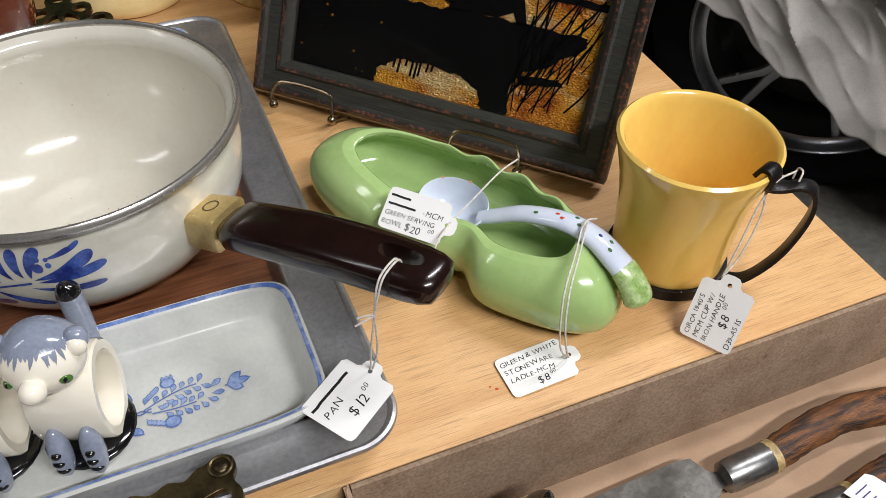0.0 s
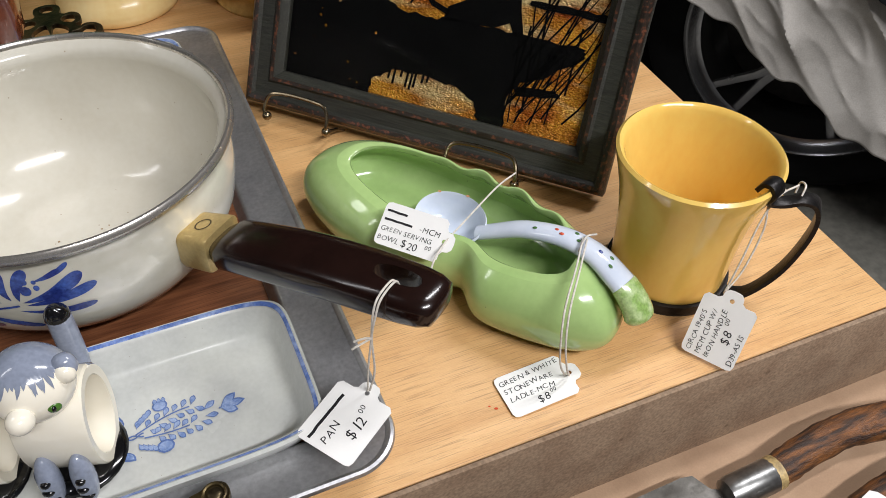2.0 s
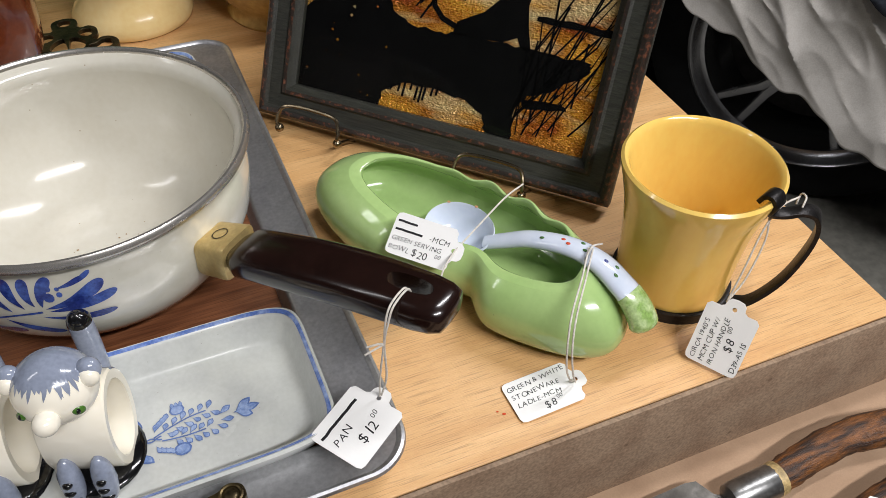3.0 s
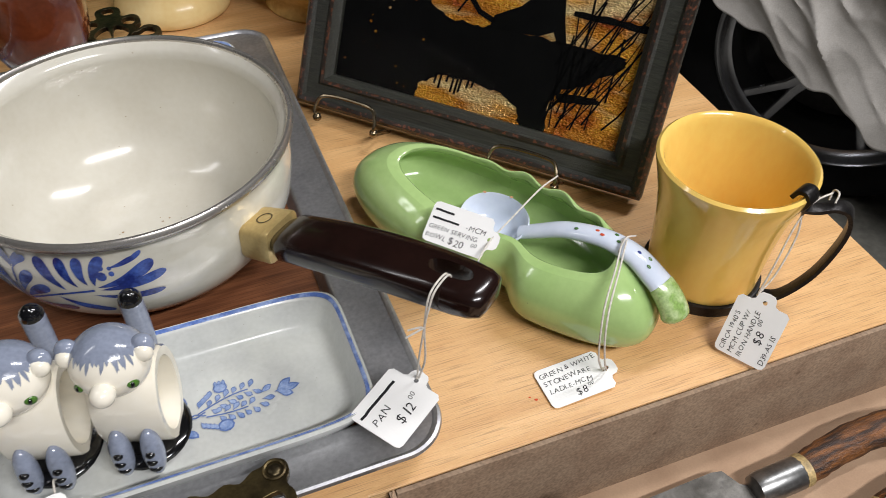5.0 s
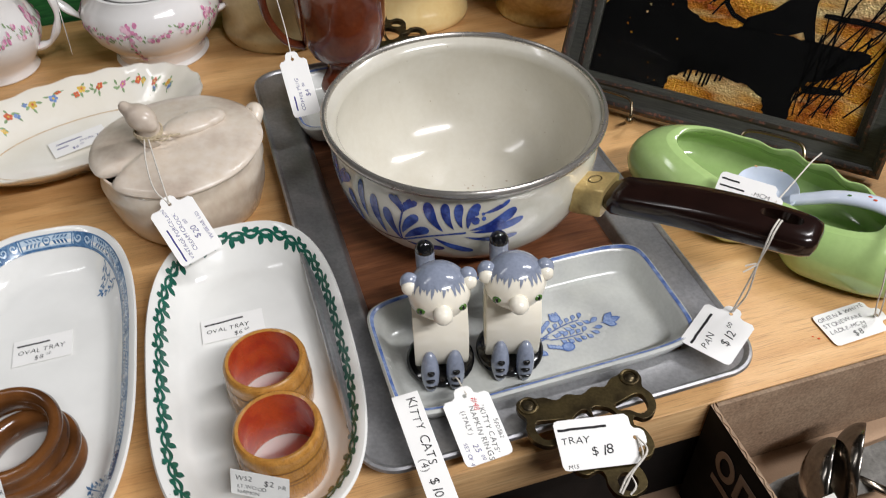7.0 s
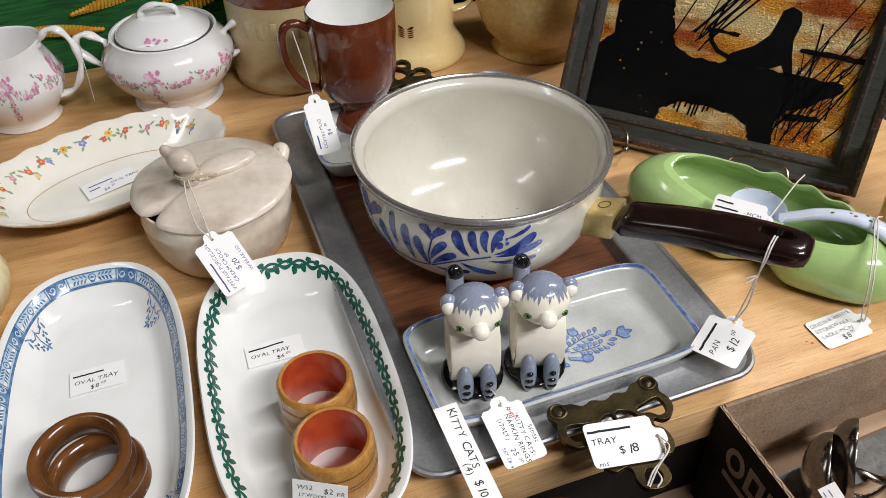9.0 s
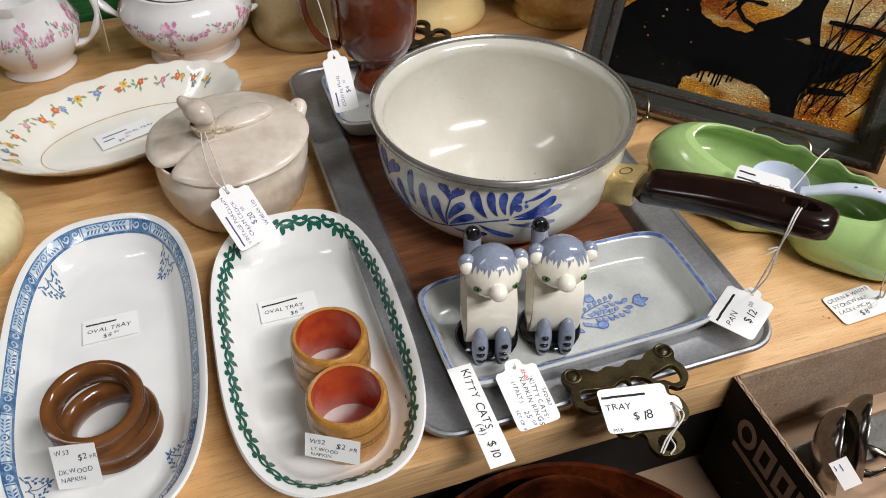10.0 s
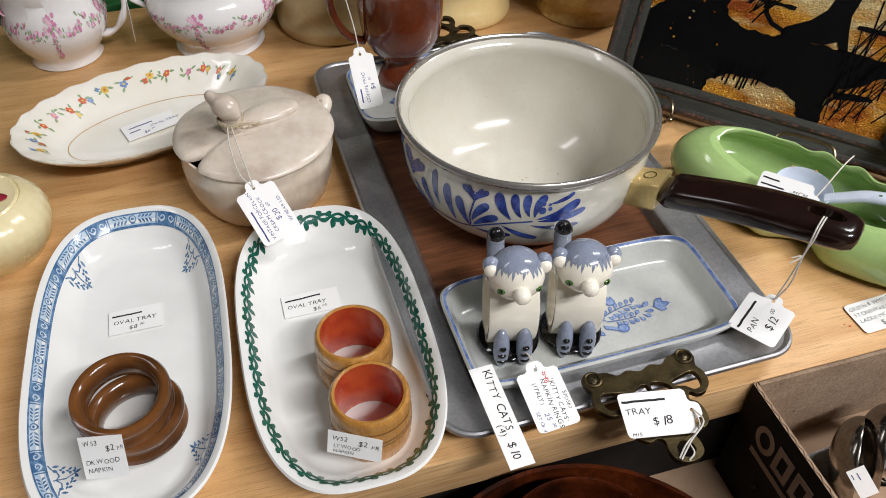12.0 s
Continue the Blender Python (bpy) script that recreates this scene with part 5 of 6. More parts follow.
def relish_dish():
    g = thing("relish_dish", "cream china oval dish with small coloured flowers and a gold line", "serving dish", pose(-0.5195, 0.4865, 0, 0, 0, 37) @ Matrix.Diagonal((0.96, 0.98, 1, 1)))
    wavy = lambda th, k, x, y, z: (x * (1 + (0.006 * math.cos(22 * th) if 2.4 < k < 7 else 0)), y * (1 + (0.006 * math.cos(22 * th) if 2.4 < k < 7 else 0)), z + (0.003 * abs(math.cos(th)) ** 3 + 0.0007 * math.cos(22 * th) if 2.4 < k < 7 else 0))
    v = Vessel([(0.04, 0.018, 2.1, 0.006), (0.074, 0.034, 2.1, 0.0062), (0.085, 0.043, 2.1, 0.010), (0.104, 0.060, 2.1, 0.0235), (0.115, 0.069, 2.1, 0.0295), (0.1165, 0.0703, 2.1, 0.0300), (0.1160, 0.0698, 2.1, 0.0283), (0.098, 0.055, 2.1, 0.016), (0.080, 0.040, 2.1, 0.003), (0.074, 0.035, 2.1, 0.0), (0.05, 0.02, 2.1, 0.0)], 120, wavy)
    part("body", v.bm(), IVORY, g)
    bm = bmesh.new()
    skin(bm, [[v.over(k, 2 * math.pi * i / 120, 0.00025) for i in range(120)] for k in (1.18, 1.24)])
    part("gold_line", bm, GOLD, g)
    bm = bmesh.new()
    skin(bm, [[v.over(k, 2 * math.pi * i / 120, 0.00025) for i in range(120)] for k in (4.5, 5.3)])
    part("rim_line", bm, WORN_GOLD, g, "worn gilt rim line")
    # the sprays sit along the far wall
    rnd = random.Random(3)
    sprays = (("yellow", "blue"), ("orange", "blue"), ("orange", "yellow"), ("pink", ""), ("orange", ""), ("yellow", "orange"), ("blue", "orange"))
    for i in range(15):
        deg = 22 + 11.5 * i + rnd.uniform(-1.5, 1.5)
        turn, up = rnd.uniform(0, 360), rnd.uniform(-0.002, 0.002)
        c, sn = math.cos(radians(turn)), math.sin(radians(turn))
        first, second = sprays[i % 7]
        pl = lambda x, y, h=0.0003: v.over(2.8 + (x * sn + y * c + up) / 0.016, radians(deg) + (x * c - y * sn) / 0.085, h)
        big = 0.0026 if second else 0.0023
        bmf, bml, bmc = bmesh.new(), bmesh.new(), bmesh.new()
        paint(bml, [petal(x, y, a + rnd.uniform(-20, 20), 0.0050, 0.0019, 5) for x, y, a in ((0.002, 0, -30), (0.004, -0.001, 20), (-0.002, 0.001, 170), (0.001, -0.002, 250), (0.005, 0.001, 70))], pl)
        part("leaf_spray", bml, PETALS["leaf"], g)
        paint(bmf, [blob(big * 0.7 * math.cos(k * 1.26), big * 0.7 * math.sin(k * 1.26), big * rnd.uniform(0.42, 0.6), 7) for k in range(5)], lambda x, y: pl(x, y, 0.0004))
        part("flower", bmf, PETALS[first], g)
        paint(bmc, [blob(0, 0, big * 0.35, 6)], lambda x, y: pl(x, y, 0.0006))
        part("flower_eye", bmc, PETALS["yellow" if first != "yellow" else "orange"], g)
        if second:
            bms = bmesh.new()
            paint(bms, [blob(0.0055 + 0.0013 * math.cos(k * 1.57), 0.0015 + 0.0013 * math.sin(k * 1.57), 0.0011, 6) for k in range(4)], lambda x, y: pl(x, y, 0.0004))
            part("flower", bms, PETALS[second], g)


relish_dish()


def garland(v, g, kband, scale, front):
    """Pink rose swags round a pot's belly; front: the degrees at which the long drop hangs."""
    rnd = random.Random(8)
    for c in (front - 72, front, front + 72, front + 144, front + 216):
        th0 = radians(c)
        pink, leaf = bmesh.new(), bmesh.new()
        pl = lambda x, y: v.over(kband - y / scale, th0 + x / 0.06, 0.0003)
        spots = [(rnd.gauss(0, 0.0042), rnd.gauss(0, 0.0038), 0.0024) for _ in range(26)]
        spots += [(rnd.gauss(0, 0.0020), -0.008 - 0.0017 * k, 0.0017) for k in range(11)] + [(rnd.gauss(0, 0.0020), -0.026 + rnd.gauss(0, 0.0015), 0.0019) for _ in range(5)]
        for sg in (1, -1):
            spots += [(sg * (0.015 + 0.0022 * k), -0.0035 + rnd.gauss(0, 0.0022), 0.0021) for k in range(9)]
            spots += [(sg * 0.034 + rnd.gauss(0, 0.0012), rnd.gauss(0, 0.0012), 0.0017) for k in range(3)]
            for k in range(22):
                paint(leaf, [petal(sg * 0.0017 * k, -0.006 * math.sin(math.pi * k / 21) + rnd.gauss(0, 0.001), rnd.uniform(0, 360), 0.0036, 0.0015, 4)], pl)
        for k in range(14):
            paint(leaf, [petal(rnd.gauss(0, 0.001), -0.0021 * k, rnd.uniform(0, 360), 0.0036, 0.0015, 4)], pl)
        light = bmesh.new()
        for n, (x, y, r) in enumerate(spots):
            paint(pink if n % 2 else light, [blob(x, y, r * rnd.uniform(0.55, 1.0), 6)], lambda a, b: v.over(kband - b / scale, th0 + a / 0.06, 0.00045 + 0.00001 * n))
        tagged(part("leaf_swag", leaf, PETALS["leaf"], g, "green leaf swag"), "green leaf swag", kind="stuff")
        tagged(part("rose_swag", pink, PETALS["pink"], g, "pink rose swag"), "pink rose swag", kind="stuff")
        tagged(part("pale_rose_swag", light, PETALS["blush"], g), "pale pink rose swag", kind="stuff")


def ear(pts, r, g, mat=None, name="handle"):
    bm = bmesh.new()
    p = smooth_path(pts, 6)
    sweep(bm, p, [r * (1 + 0.25 * math.sin(i * 0.8)) for i in range(len(p))], 10, 0.7)
    part(name, bm, mat or PORCELAIN, g)


def sugar_bowl():
    g = thing("sugar_bowl", "white porcelain sugar bowl with lid and pink rose swags", "sugar bowl", pose(-0.5, 0.652, 0, 0, 0, 10))
    v = Vessel([(r, r, 2, z) for r, z in ((0.02, 0.012), (0.05, 0.03), (0.048, 0.072), (0.050, 0.0755), (0.0525, 0.0750), (0.0535, 0.0705), (0.0590, 0.0640), (0.0645, 0.054), (0.0650, 0.046), (0.0600, 0.032), (0.0500, 0.020), (0.0430, 0.012), (0.0425, 0.005), (0.0455, 0.0015), (0.0445, 0.0), (0.03, 0.0005))], 72)
    part("body", v.bm(), PORCELAIN, g)
    garland(v, g, 7.25, 0.0085, 262)
    lid = Vessel([(r, r, 2, z) for r, z in ((0.004, 0.0905), (0.018, 0.0895), (0.032, 0.0850), (0.041, 0.0790), (0.0455, 0.0765), (0.0462, 0.0748), (0.04, 0.0745), (0.01, 0.0755))], 64)
    part("lid", lid.bm(), PORCELAIN, g)
    ear([(-0.018, 0.002, 0.0880), (-0.016, 0.001, 0.0965), (0.0, 0, 0.1010), (0.016, -0.001, 0.0965), (0.018, -0.002, 0.0880)], 0.0034, g, name="lid_handle")
    pk = bmesh.new()
    rnd = random.Random(2)
    paint(pk, [blob(rnd.gauss(0, 0.005), rnd.gauss(0, 0.003), 0.0018, 7) for _ in range(10)], lambda x, y: lid.over(2.6 - y / 0.012, radians(262) + x / 0.035, 0.0005))
    part("lid_roses", pk, PETALS["pink"], g)
    for s in (1, -1):
        ear([(s * 0.056, 0, 0.040), (s * 0.070, 0, 0.044), (s * 0.083, 0, 0.058), (s * 0.085, 0, 0.072), (s * 0.074, 0, 0.0765), (s * 0.060, 0, 0.068), (s * 0.056, 0, 0.062)], 0.0046, g)


def creamer():
    g = thing("creamer", "white porcelain creamer with a scrolled handle and pink roses", "creamer", pose(-0.648, 0.612, 0, 0, 0, 8) @ Matrix.Diagonal((1, 1, 1.07, 1)))

    def lip(th, k, x, y, z):
        f = max(0.0, -math.cos(th)) ** 3 if 1.5 < k < 7 else 0
        h = max(0.0, math.cos(th)) ** 2 if 1.5 < k < 7 else 0
        return x - 0.014 * f, y, z + 0.006 * f + 0.004 * h

    v = Vessel([(r, r, 2, z) for r, z in ((0.015, 0.012), (0.042, 0.03), (0.036, 0.066), (0.0375, 0.0745), (0.0392, 0.0755), (0.0395, 0.0740), (0.0375, 0.066), (0.0430, 0.056), (0.0490, 0.042), (0.0478, 0.032), (0.0420, 0.020), (0.0350, 0.011), (0.0335, 0.006), (0.0350, 0.0015), (0.0335, 0.0), (0.02, 0.0005))], 72, lip)
    part("body", v.bm(), PORCELAIN, g)
    garland(v, g, 7.35, 0.010, 285)
    ear([(0.040, 0, 0.020), (0.056, 0, 0.026), (0.068, 0, 0.044), (0.070, 0, 0.066), (0.062, 0, 0.083), (0.050, 0, 0.086), (0.040, 0, 0.078), (0.036, 0, 0.072)], 0.0044, g)


sugar_bowl()
creamer()

TAN = surface("tan_stoneware", rgb(196, 180, 138), 0.3, 0, 0.1, 20, 260, 0.05, 0.3, second=rgb(184, 166, 124))
BROWN_GLAZE = surface("brown_glaze", rgb(112, 54, 30), 0.12, 0, 0.2, 26, 300, 0.02, 0.5, second=rgb(92, 42, 24))
DEEP_BROWN = surface("treacle_glaze", rgb(84, 36, 14), 0.09, 0, 0.4, 26, 200, 0.08, 0.8, second=rgb(36, 15, 8))
BUTTER = surface("butter_glaze", rgb(236, 212, 156), 0.14, 0, 0.08, 18, 240, 0.0, 0.5, second=rgb(228, 200, 140))
MUSTARD = surface("mottled_tan_glaze", rgb(198, 168, 104), 0.22, 0, 0.25, 16, 200, 0.1, 0.4, second=rgb(168, 136, 78))
JAR = surface("ivory_ribbed_glaze", rgb(238, 224, 178), 0.25, 0, 0.12, 40, 260, 0.12, 0.4, second=rgb(226, 208, 156))


def tan_crock():
    g = thing("storage_jar", "tan stoneware jar with a brown upper band and raised letters", "jar", pose(-0.388, 0.702, 0))
    v = Vessel([(r, r, 2, z) for r, z in ((0.03, 0.006), (0.052, 0.008), (0.053, 0.128), (0.0555, 0.131), (0.058, 0.128), (0.0582, 0.092), (0.0588, 0.030), (0.0588, 0.018), (0.0600, 0.0165), (0.0602, 0.012), (0.059, 0.004), (0.056, 0.0), (0.03, 0.0))], 72)
    part("body", v.bm(), TAN, g)
    bm = bmesh.new()
    skin(bm, [[(r * math.cos(t), r * math.sin(t), z) for t in (2 * math.pi * i / 72 for i in range(72))] for r, z in ((0.0580, 0.129), (0.0588, 0.128), (0.0588, 0.098), (0.0584, 0.0965))])
    part("upper_band", bm, BROWN_GLAZE, g, "glossy brown upper band")
    for k in range(5):
        th = radians(-118 + k * 14)
        b = box_bm(-0.0032, 0.0032, -0.0008, 0.0012, 0.064, 0.082, bevel=0.0008)
        b.transform(Matrix.Translation((0.0582 * math.cos(th), 0.0582 * math.sin(th), 0)) @ pose(0, 0, 0, 0, 0, math.degrees(th) + 90))
        part("raised_letter_bar", b, TAN, g)


def brown_mug():
    g = thing("brown_mug", "tall brown glazed footed mug with white inside, standing on a dish", "mug", pose(-0.3005, 0.5765, 0.0125))
    v = Vessel([(r, r, 2, z) for r, z in ((0.0385, 0.118), (0.0395, 0.1195), (0.0402, 0.1180), (0.0400, 0.095), (0.0390, 0.070), (0.0365, 0.050), (0.030, 0.036), (0.020, 0.028), (0.0155, 0.024), (0.0160, 0.020), (0.0225, 0.012), (0.0262, 0.006), (0.0268, 0.002), (0.0255, 0.0), (0.01, 0.001))], 64)
    part("body", v.bm(False, True), BROWN_GLAZE, g)
    w = Vessel([(r, r, 2, z) for r, z in ((0.01, 0.042), (0.026, 0.046), (0.0345, 0.062), (0.0370, 0.09), (0.0385, 0.118))], 64)
    part("lining", w.bm(True, False), WHITE, g, "white glazed inside")
    bm = bmesh.new()
    d = Vector((math.cos(radians(200)), math.sin(radians(200)), 0))
    sweep(bm, smooth_path([d * 0.038 + Vector((0, 0, 0.104)), d * 0.050 + Vector((0, 0, 0.111)), d * 0.0605 + Vector((0, 0, 0.108)), d * 0.0640 + Vector((0, 0, 0.092)), d * 0.0610 + Vector((0, 0, 0.072)), d * 0.050 + Vector((0, 0, 0.052)), d * 0.035 + Vector((0, 0, 0.044))], 6), 0.0048, 12, 0.75)
    part("handle", bm, BROWN_GLAZE, g)


def pitcher():
    g = thing("small_pitcher", "butter yellow glazed pitcher with a spreading foot and brown stencil", "pitcher", pose(-0.2495, 0.738, 0))
    v = Vessel([(r, r, 2, z) for r, z in ((0.02, 0.02), (0.036, 0.04), (0.034, 0.115), (0.036, 0.1175), (0.038, 0.115), (0.040, 0.080), (0.041, 0.048), (0.040, 0.034), (0.0425, 0.026), (0.0480, 0.018), (0.0520, 0.012), (0.0535, 0.007), (0.0525, 0.002), (0.050, 0.0), (0.03, 0.0))], 72)
    part("body", v.bm(), BUTTER, g)
    bm = bmesh.new()
    paint(bm, [petal(s * 0.001, 0.006 * k, 90 - s * 50, 0.010, 0.0036) for k in range(5) for s in (1, -1)], lambda x, y: v.over(6.8 - y / 0.034, radians(-105) + x / 0.04, 0.0004))
    part("stencil", bm, BROWN_GLAZE, g, "brown stencilled sprig")
    ear([(0.038, 0, 0.050), (0.056, 0.004, 0.056), (0.064, 0.005, 0.078), (0.058, 0.004, 0.098), (0.038, 0, 0.104)], 0.0052, g, BUTTER)


def mottled_pot():
    g = part("mottled_pot", Vessel([(r, r, 2, z) for r, z in ((0.03, 0.015), (0.055, 0.03), (0.066, 0.07), (0.060, 0.108), (0.063, 0.112), (0.066, 0.109), (0.0715, 0.080), (0.0705, 0.055), (0.062, 0.030), (0.052, 0.018), (0.0490, 0.013), (0.0500, 0.006), (0.0515, 0.003), (0.050, 0.0), (0.03, 0.0))], 72).bm(), MUSTARD)
    g.matrix_world = pose(-0.115, 0.752, 0)
    tagged(g, "rounded mottled tan glazed pot on a low foot", "pot")


def ivory_jar():
    g = thing("ivory_jar", "ivory ribbed covered jar with a raised crimson flower on the lid", "jar", pose(-0.590, 0.331, 0) @ Matrix.Diagonal((1.12, 1.12, 1.12, 1)))
    rib = lambda th, k, x, y, z: (x * (1 + 0.010 * abs(math.sin(13 * th + 0.35 * k))), y * (1 + 0.010 * abs(math.sin(13 * th + 0.35 * k))), z)
    v = Vessel([(r, r, 2, z) for r, z in ((0.020, 0.044), (0.024, 0.0445), (0.0255, 0.0432), (0.0268, 0.0440), (0.0320, 0.0415), (0.0380, 0.0350), (0.0402, 0.0275), (0.0395, 0.020), (0.0360, 0.010), (0.0310, 0.003), (0.0290, 0.0), (0.015, 0.0))], 156, rib)
    part("body", v.bm(), JAR, g)
    bm = bmesh.new()
    for k in range(6):
        a = radians(k * 60 + 12)
        ball(bm, (0.0115 * math.cos(a), 0.0115 * math.sin(a), 0.0450), (0.0088, 0.0046, 0.0015), 10, pose(0, 0, 0, 0, 0, math.degrees(a)))
    part("flower", bm, PETALS["crimson"], g, "raised crimson petals")


tan_crock()
brown_mug()
pitcher()
mottled_pot()
ivory_jar()


def wall_cloth():
    """Woven cloth hung behind the pots, thick stitched bands."""
    g = thing("embroidered_cloth", "green embroidered cloth with orange stitched shapes hanging behind the pots", "textile", TO_BOARD @ pose(-0.66, 0.645, 0))
    gr = surface("green_stitching", rgb(40, 112, 52), 0.95, 0, 0.4, 30, 500, 1.0, second=rgb(24, 84, 40), stretch=(1, 1, 12))
    og = surface("orange_stitching", rgb(226, 150, 36), 0.95, 0, 0.3, 30, 500, 1.0, second=rgb(206, 176, 56), stretch=(1, 1, 12))
    bm = bmesh.new()
    rows = 60
    skin(bm, [[(-0.28 + 0.56 * i / 60, 0.004 * math.sin(i * 0.4) + 0.0015 * (j % 2), -0.03 + 0.33 * j / rows) for i in range(61)] for j in range(rows + 1)], False)
    back = part("ground_cloth", bm, gr, g)
    md = back.modifiers.new("thick", "SOLIDIFY")
    md.thickness = 0.003
    for cx, cz, w, h, t in ((-0.03, 0.075, 0.10, 0.012, 12), (0.06, 0.085, 0.11, 0.013, 28), (0.05, 0.055, 0.12, 0.012, 18), (-0.10, 0.05, 0.09, 0.012, -8), (0.13, 0.11, 0.08, 0.014, 40), (-0.02, 0.125, 0.12, 0.013, 20)):
        b = bmesh.new()
        for k in range(26):
            x = -w / 2 + w * k / 25
            sweep(b, [(x, -0.0058, -h * 0.5 * math.sin(math.pi * (k + 0.8) / 27)), (x + 0.002, -0.0072, 0), (x + 0.004, -0.0058, h * 0.5 * math.sin(math.pi * (k + 0.8) / 27))], 0.0022, 5)
        b.transform(pose(cx, 0, cz, 0, -t, 0))
        tagged(part("stitched_shape", b, og, g), kind="stuff")


wall_cloth()

# ---- the carton with cutlery in front, and the brown dishes ----

def carton():
    g = thing("cardboard_carton", "open cardboard carton with black printed side holding old cutlery", "carton", TO_BOARD)
    x0, x1, y1, y0 = -0.352, 0.10, -0.0015, -0.30
    t = 0.003
    fb = -0.0800
    part("base", box_bm(x0 + t + 0.0005, x1, y0 + t, y1 - t, fb, fb + t), CARD_IN, g, "pale raised inside base")
    part("back_wall", box_bm(x0 + t + 0.0005, x1, y1 - t, y1, LOW, 0.0015, bevel=0.0006), CARD, g)
    part("front_wall", box_bm(x0 + t + 0.0005, x1, y0, y0 + t, LOW, 0.0005, bevel=0.0006), CARD, g)
    part("right_wall", box_bm(x1 + 0.0005, x1 + t, y0, y1, LOW, 0.0005, bevel=0.0006), CARD, g)
    side = part("left_wall", box_bm(x0, x0 + t, y0, y1, LOW, 0.0008), [CARD, CARD_BLACK], g, "black printed side wall")
    for f in side.data.polygons:
        f.material_index = 1 if f.normal.x < -0.5 else 0
    # corrugated top edge
    bm = bmesh.new()
    n = 110
    sweep(bm, [(x0 + t / 2 + 0.0009 * math.sin(i * 1.9), y0 + (y1 - y0) * i / n, 0.0011) for i in range(n + 1)], 0.0005, 5)
    part("corrugated_edge", bm, CARD_IN, g)
    # plain shapes in place of the printed mark, on the outer side (its x runs towards the front)
    m = Matrix.Translation((x0 - 0.0004, 0, 0)) @ Matrix(((0, 0, -1), (-1, 0, 0), (0, 1, 0))).to_4x4()
    bars = [[blob(0.030, -0.026, 0.0095, 18, 1.25), blob(0.030, -0.026, 0.0052, 18, 1.4)]]
    for k in range(4):
        xx = 0.050 + 0.0195 * k
        bars.append([[(xx - 0.008, -0.038), (xx + 0.008, -0.038), (xx + 0.008, -0.014), (xx - 0.008, -0.014)], [(xx - 0.0035, -0.033), (xx + 0.0035, -0.033), (xx + 0.0035, -0.019), (xx - 0.0035, -0.019)]])
    bars.append([[(0.022, -0.048), (0.118, -0.048), (0.118, -0.043), (0.022, -0.043)]])
    for b in bars:
        bm = bmesh.new()
        slab(bm, b[0], b[1:], -0.0002, 0.0003)
        bm.transform(m)
        part("printed_shape", bm, CARD_LOGO, g, smooth=False)


carton()

STEEL = surface("worn_steel", rgb(150, 150, 148), 0.32, 0.9, 0.3, 40, 300, 0.1, second=rgb(110, 110, 110), rough_vary=0.12)
OLD_STEEL = surface("tarnished_blade", rgb(100, 98, 94), 0.44, 0.8, 0.4, 50, 400, 0.15, second=rgb(72, 70, 66), specks=(90, 0.06, rgb(70, 54, 42)))
STAG = surface("stag_horn", rgb(126, 78, 36), 0.48, 0, 0.7, 60, 400, 1.0, 0.0, second=rgb(46, 28, 18), mix=(0.36, 0.60), stretch=(0.7, 5, 5))
BONE = surface("horn_end", rgb(190, 164, 112), 0.5, 0, 0.4, 120, 500, 0.5)
CB = -0.0770      # the carton's inside floor


def carving_knife(m, name, label, tool):
    g = thing(name, label, "cutlery", m, "stag-handled carving cutlery")
    bm = bmesh.new()
    if tool == "knife":
        slab(bm, [(-0.004, -0.004), (-0.010, -0.006), (-0.014, -0.010), (-0.09, -0.012), (-0.19, -0.006), (-0.225, 0.006), (-0.17, 0.0165), (-0.07, 0.0195), (-0.022, 0.0200), (-0.015, 0.0185), (-0.010, 0.007), (-0.004, 0.004)], (), 0.007, 0.0088)
    elif tool == "steel":
        sweep(bm, [(0, 0, 0.0085), (-0.10, 0, 0.0075), (-0.20, 0, 0.0055)], [0.0045, 0.0042, 0.002], 12)
    else:
        for s in (1, -1):
            sweep(bm, smooth_path([(0, 0, 0.0085), (-0.03, s * 0.002, 0.008), (-0.06, s * 0.009, 0.0075), (-0.13, s * 0.010, 0.012)], 4), 0.0024, 8)
    part("blade", bm, OLD_STEEL, g, "spotted old steel")
    bm = bmesh.new()
    sweep(bm, [(-0.006, 0, 0.009), (-0.004, 0, 0.009), (0, 0, 0.0095), (0.026, 0, 0.0105), (0.028, 0, 0.0105)], [0.006, 0.0095, 0.0102, 0.0105, 0.0098], 18)
    part("ferrule", bm, STEEL, g, "worn steel ferrule")
    pts = smooth_path([(0.026, 0, 0.0105), (0.033, 0.0004, 0.0110), (0.06, 0.004, 0.0125), (0.09, 0.005, 0.0130), (0.12, 0.000, 0.0125), (0.142, -0.006, 0.0120)], 6)
    rnd = random.Random(len(name))
    bm = bmesh.new()
    sweep(bm, pts, [0.0098 + 0.0022 * (i / len(pts)) + rnd.uniform(-0.0006, 0.0006) for i in range(len(pts))], 16, 0.92)
    part("grip", bm, STAG, g, "ridged brown stag horn grip")
    bm = bmesh.new()
    sweep(bm, [(0.0265, 0, 0.0105), (0.0315, 0.0002, 0.0108)], [0.0104, 0.0106], 16)
    part("horn_collar", bm, BONE, g)


carving_knife(pose(0.1878, 0.2768, CB, 0, 0, 21), "carving_knife", "old carving knife with stag horn grip lying in the carton", "knife")
carving_knife(pose(0.2249, 0.2482, CB, 0, 0, 20), "carving_fork", "old carving fork with stag horn grip lying in the carton", "fork")


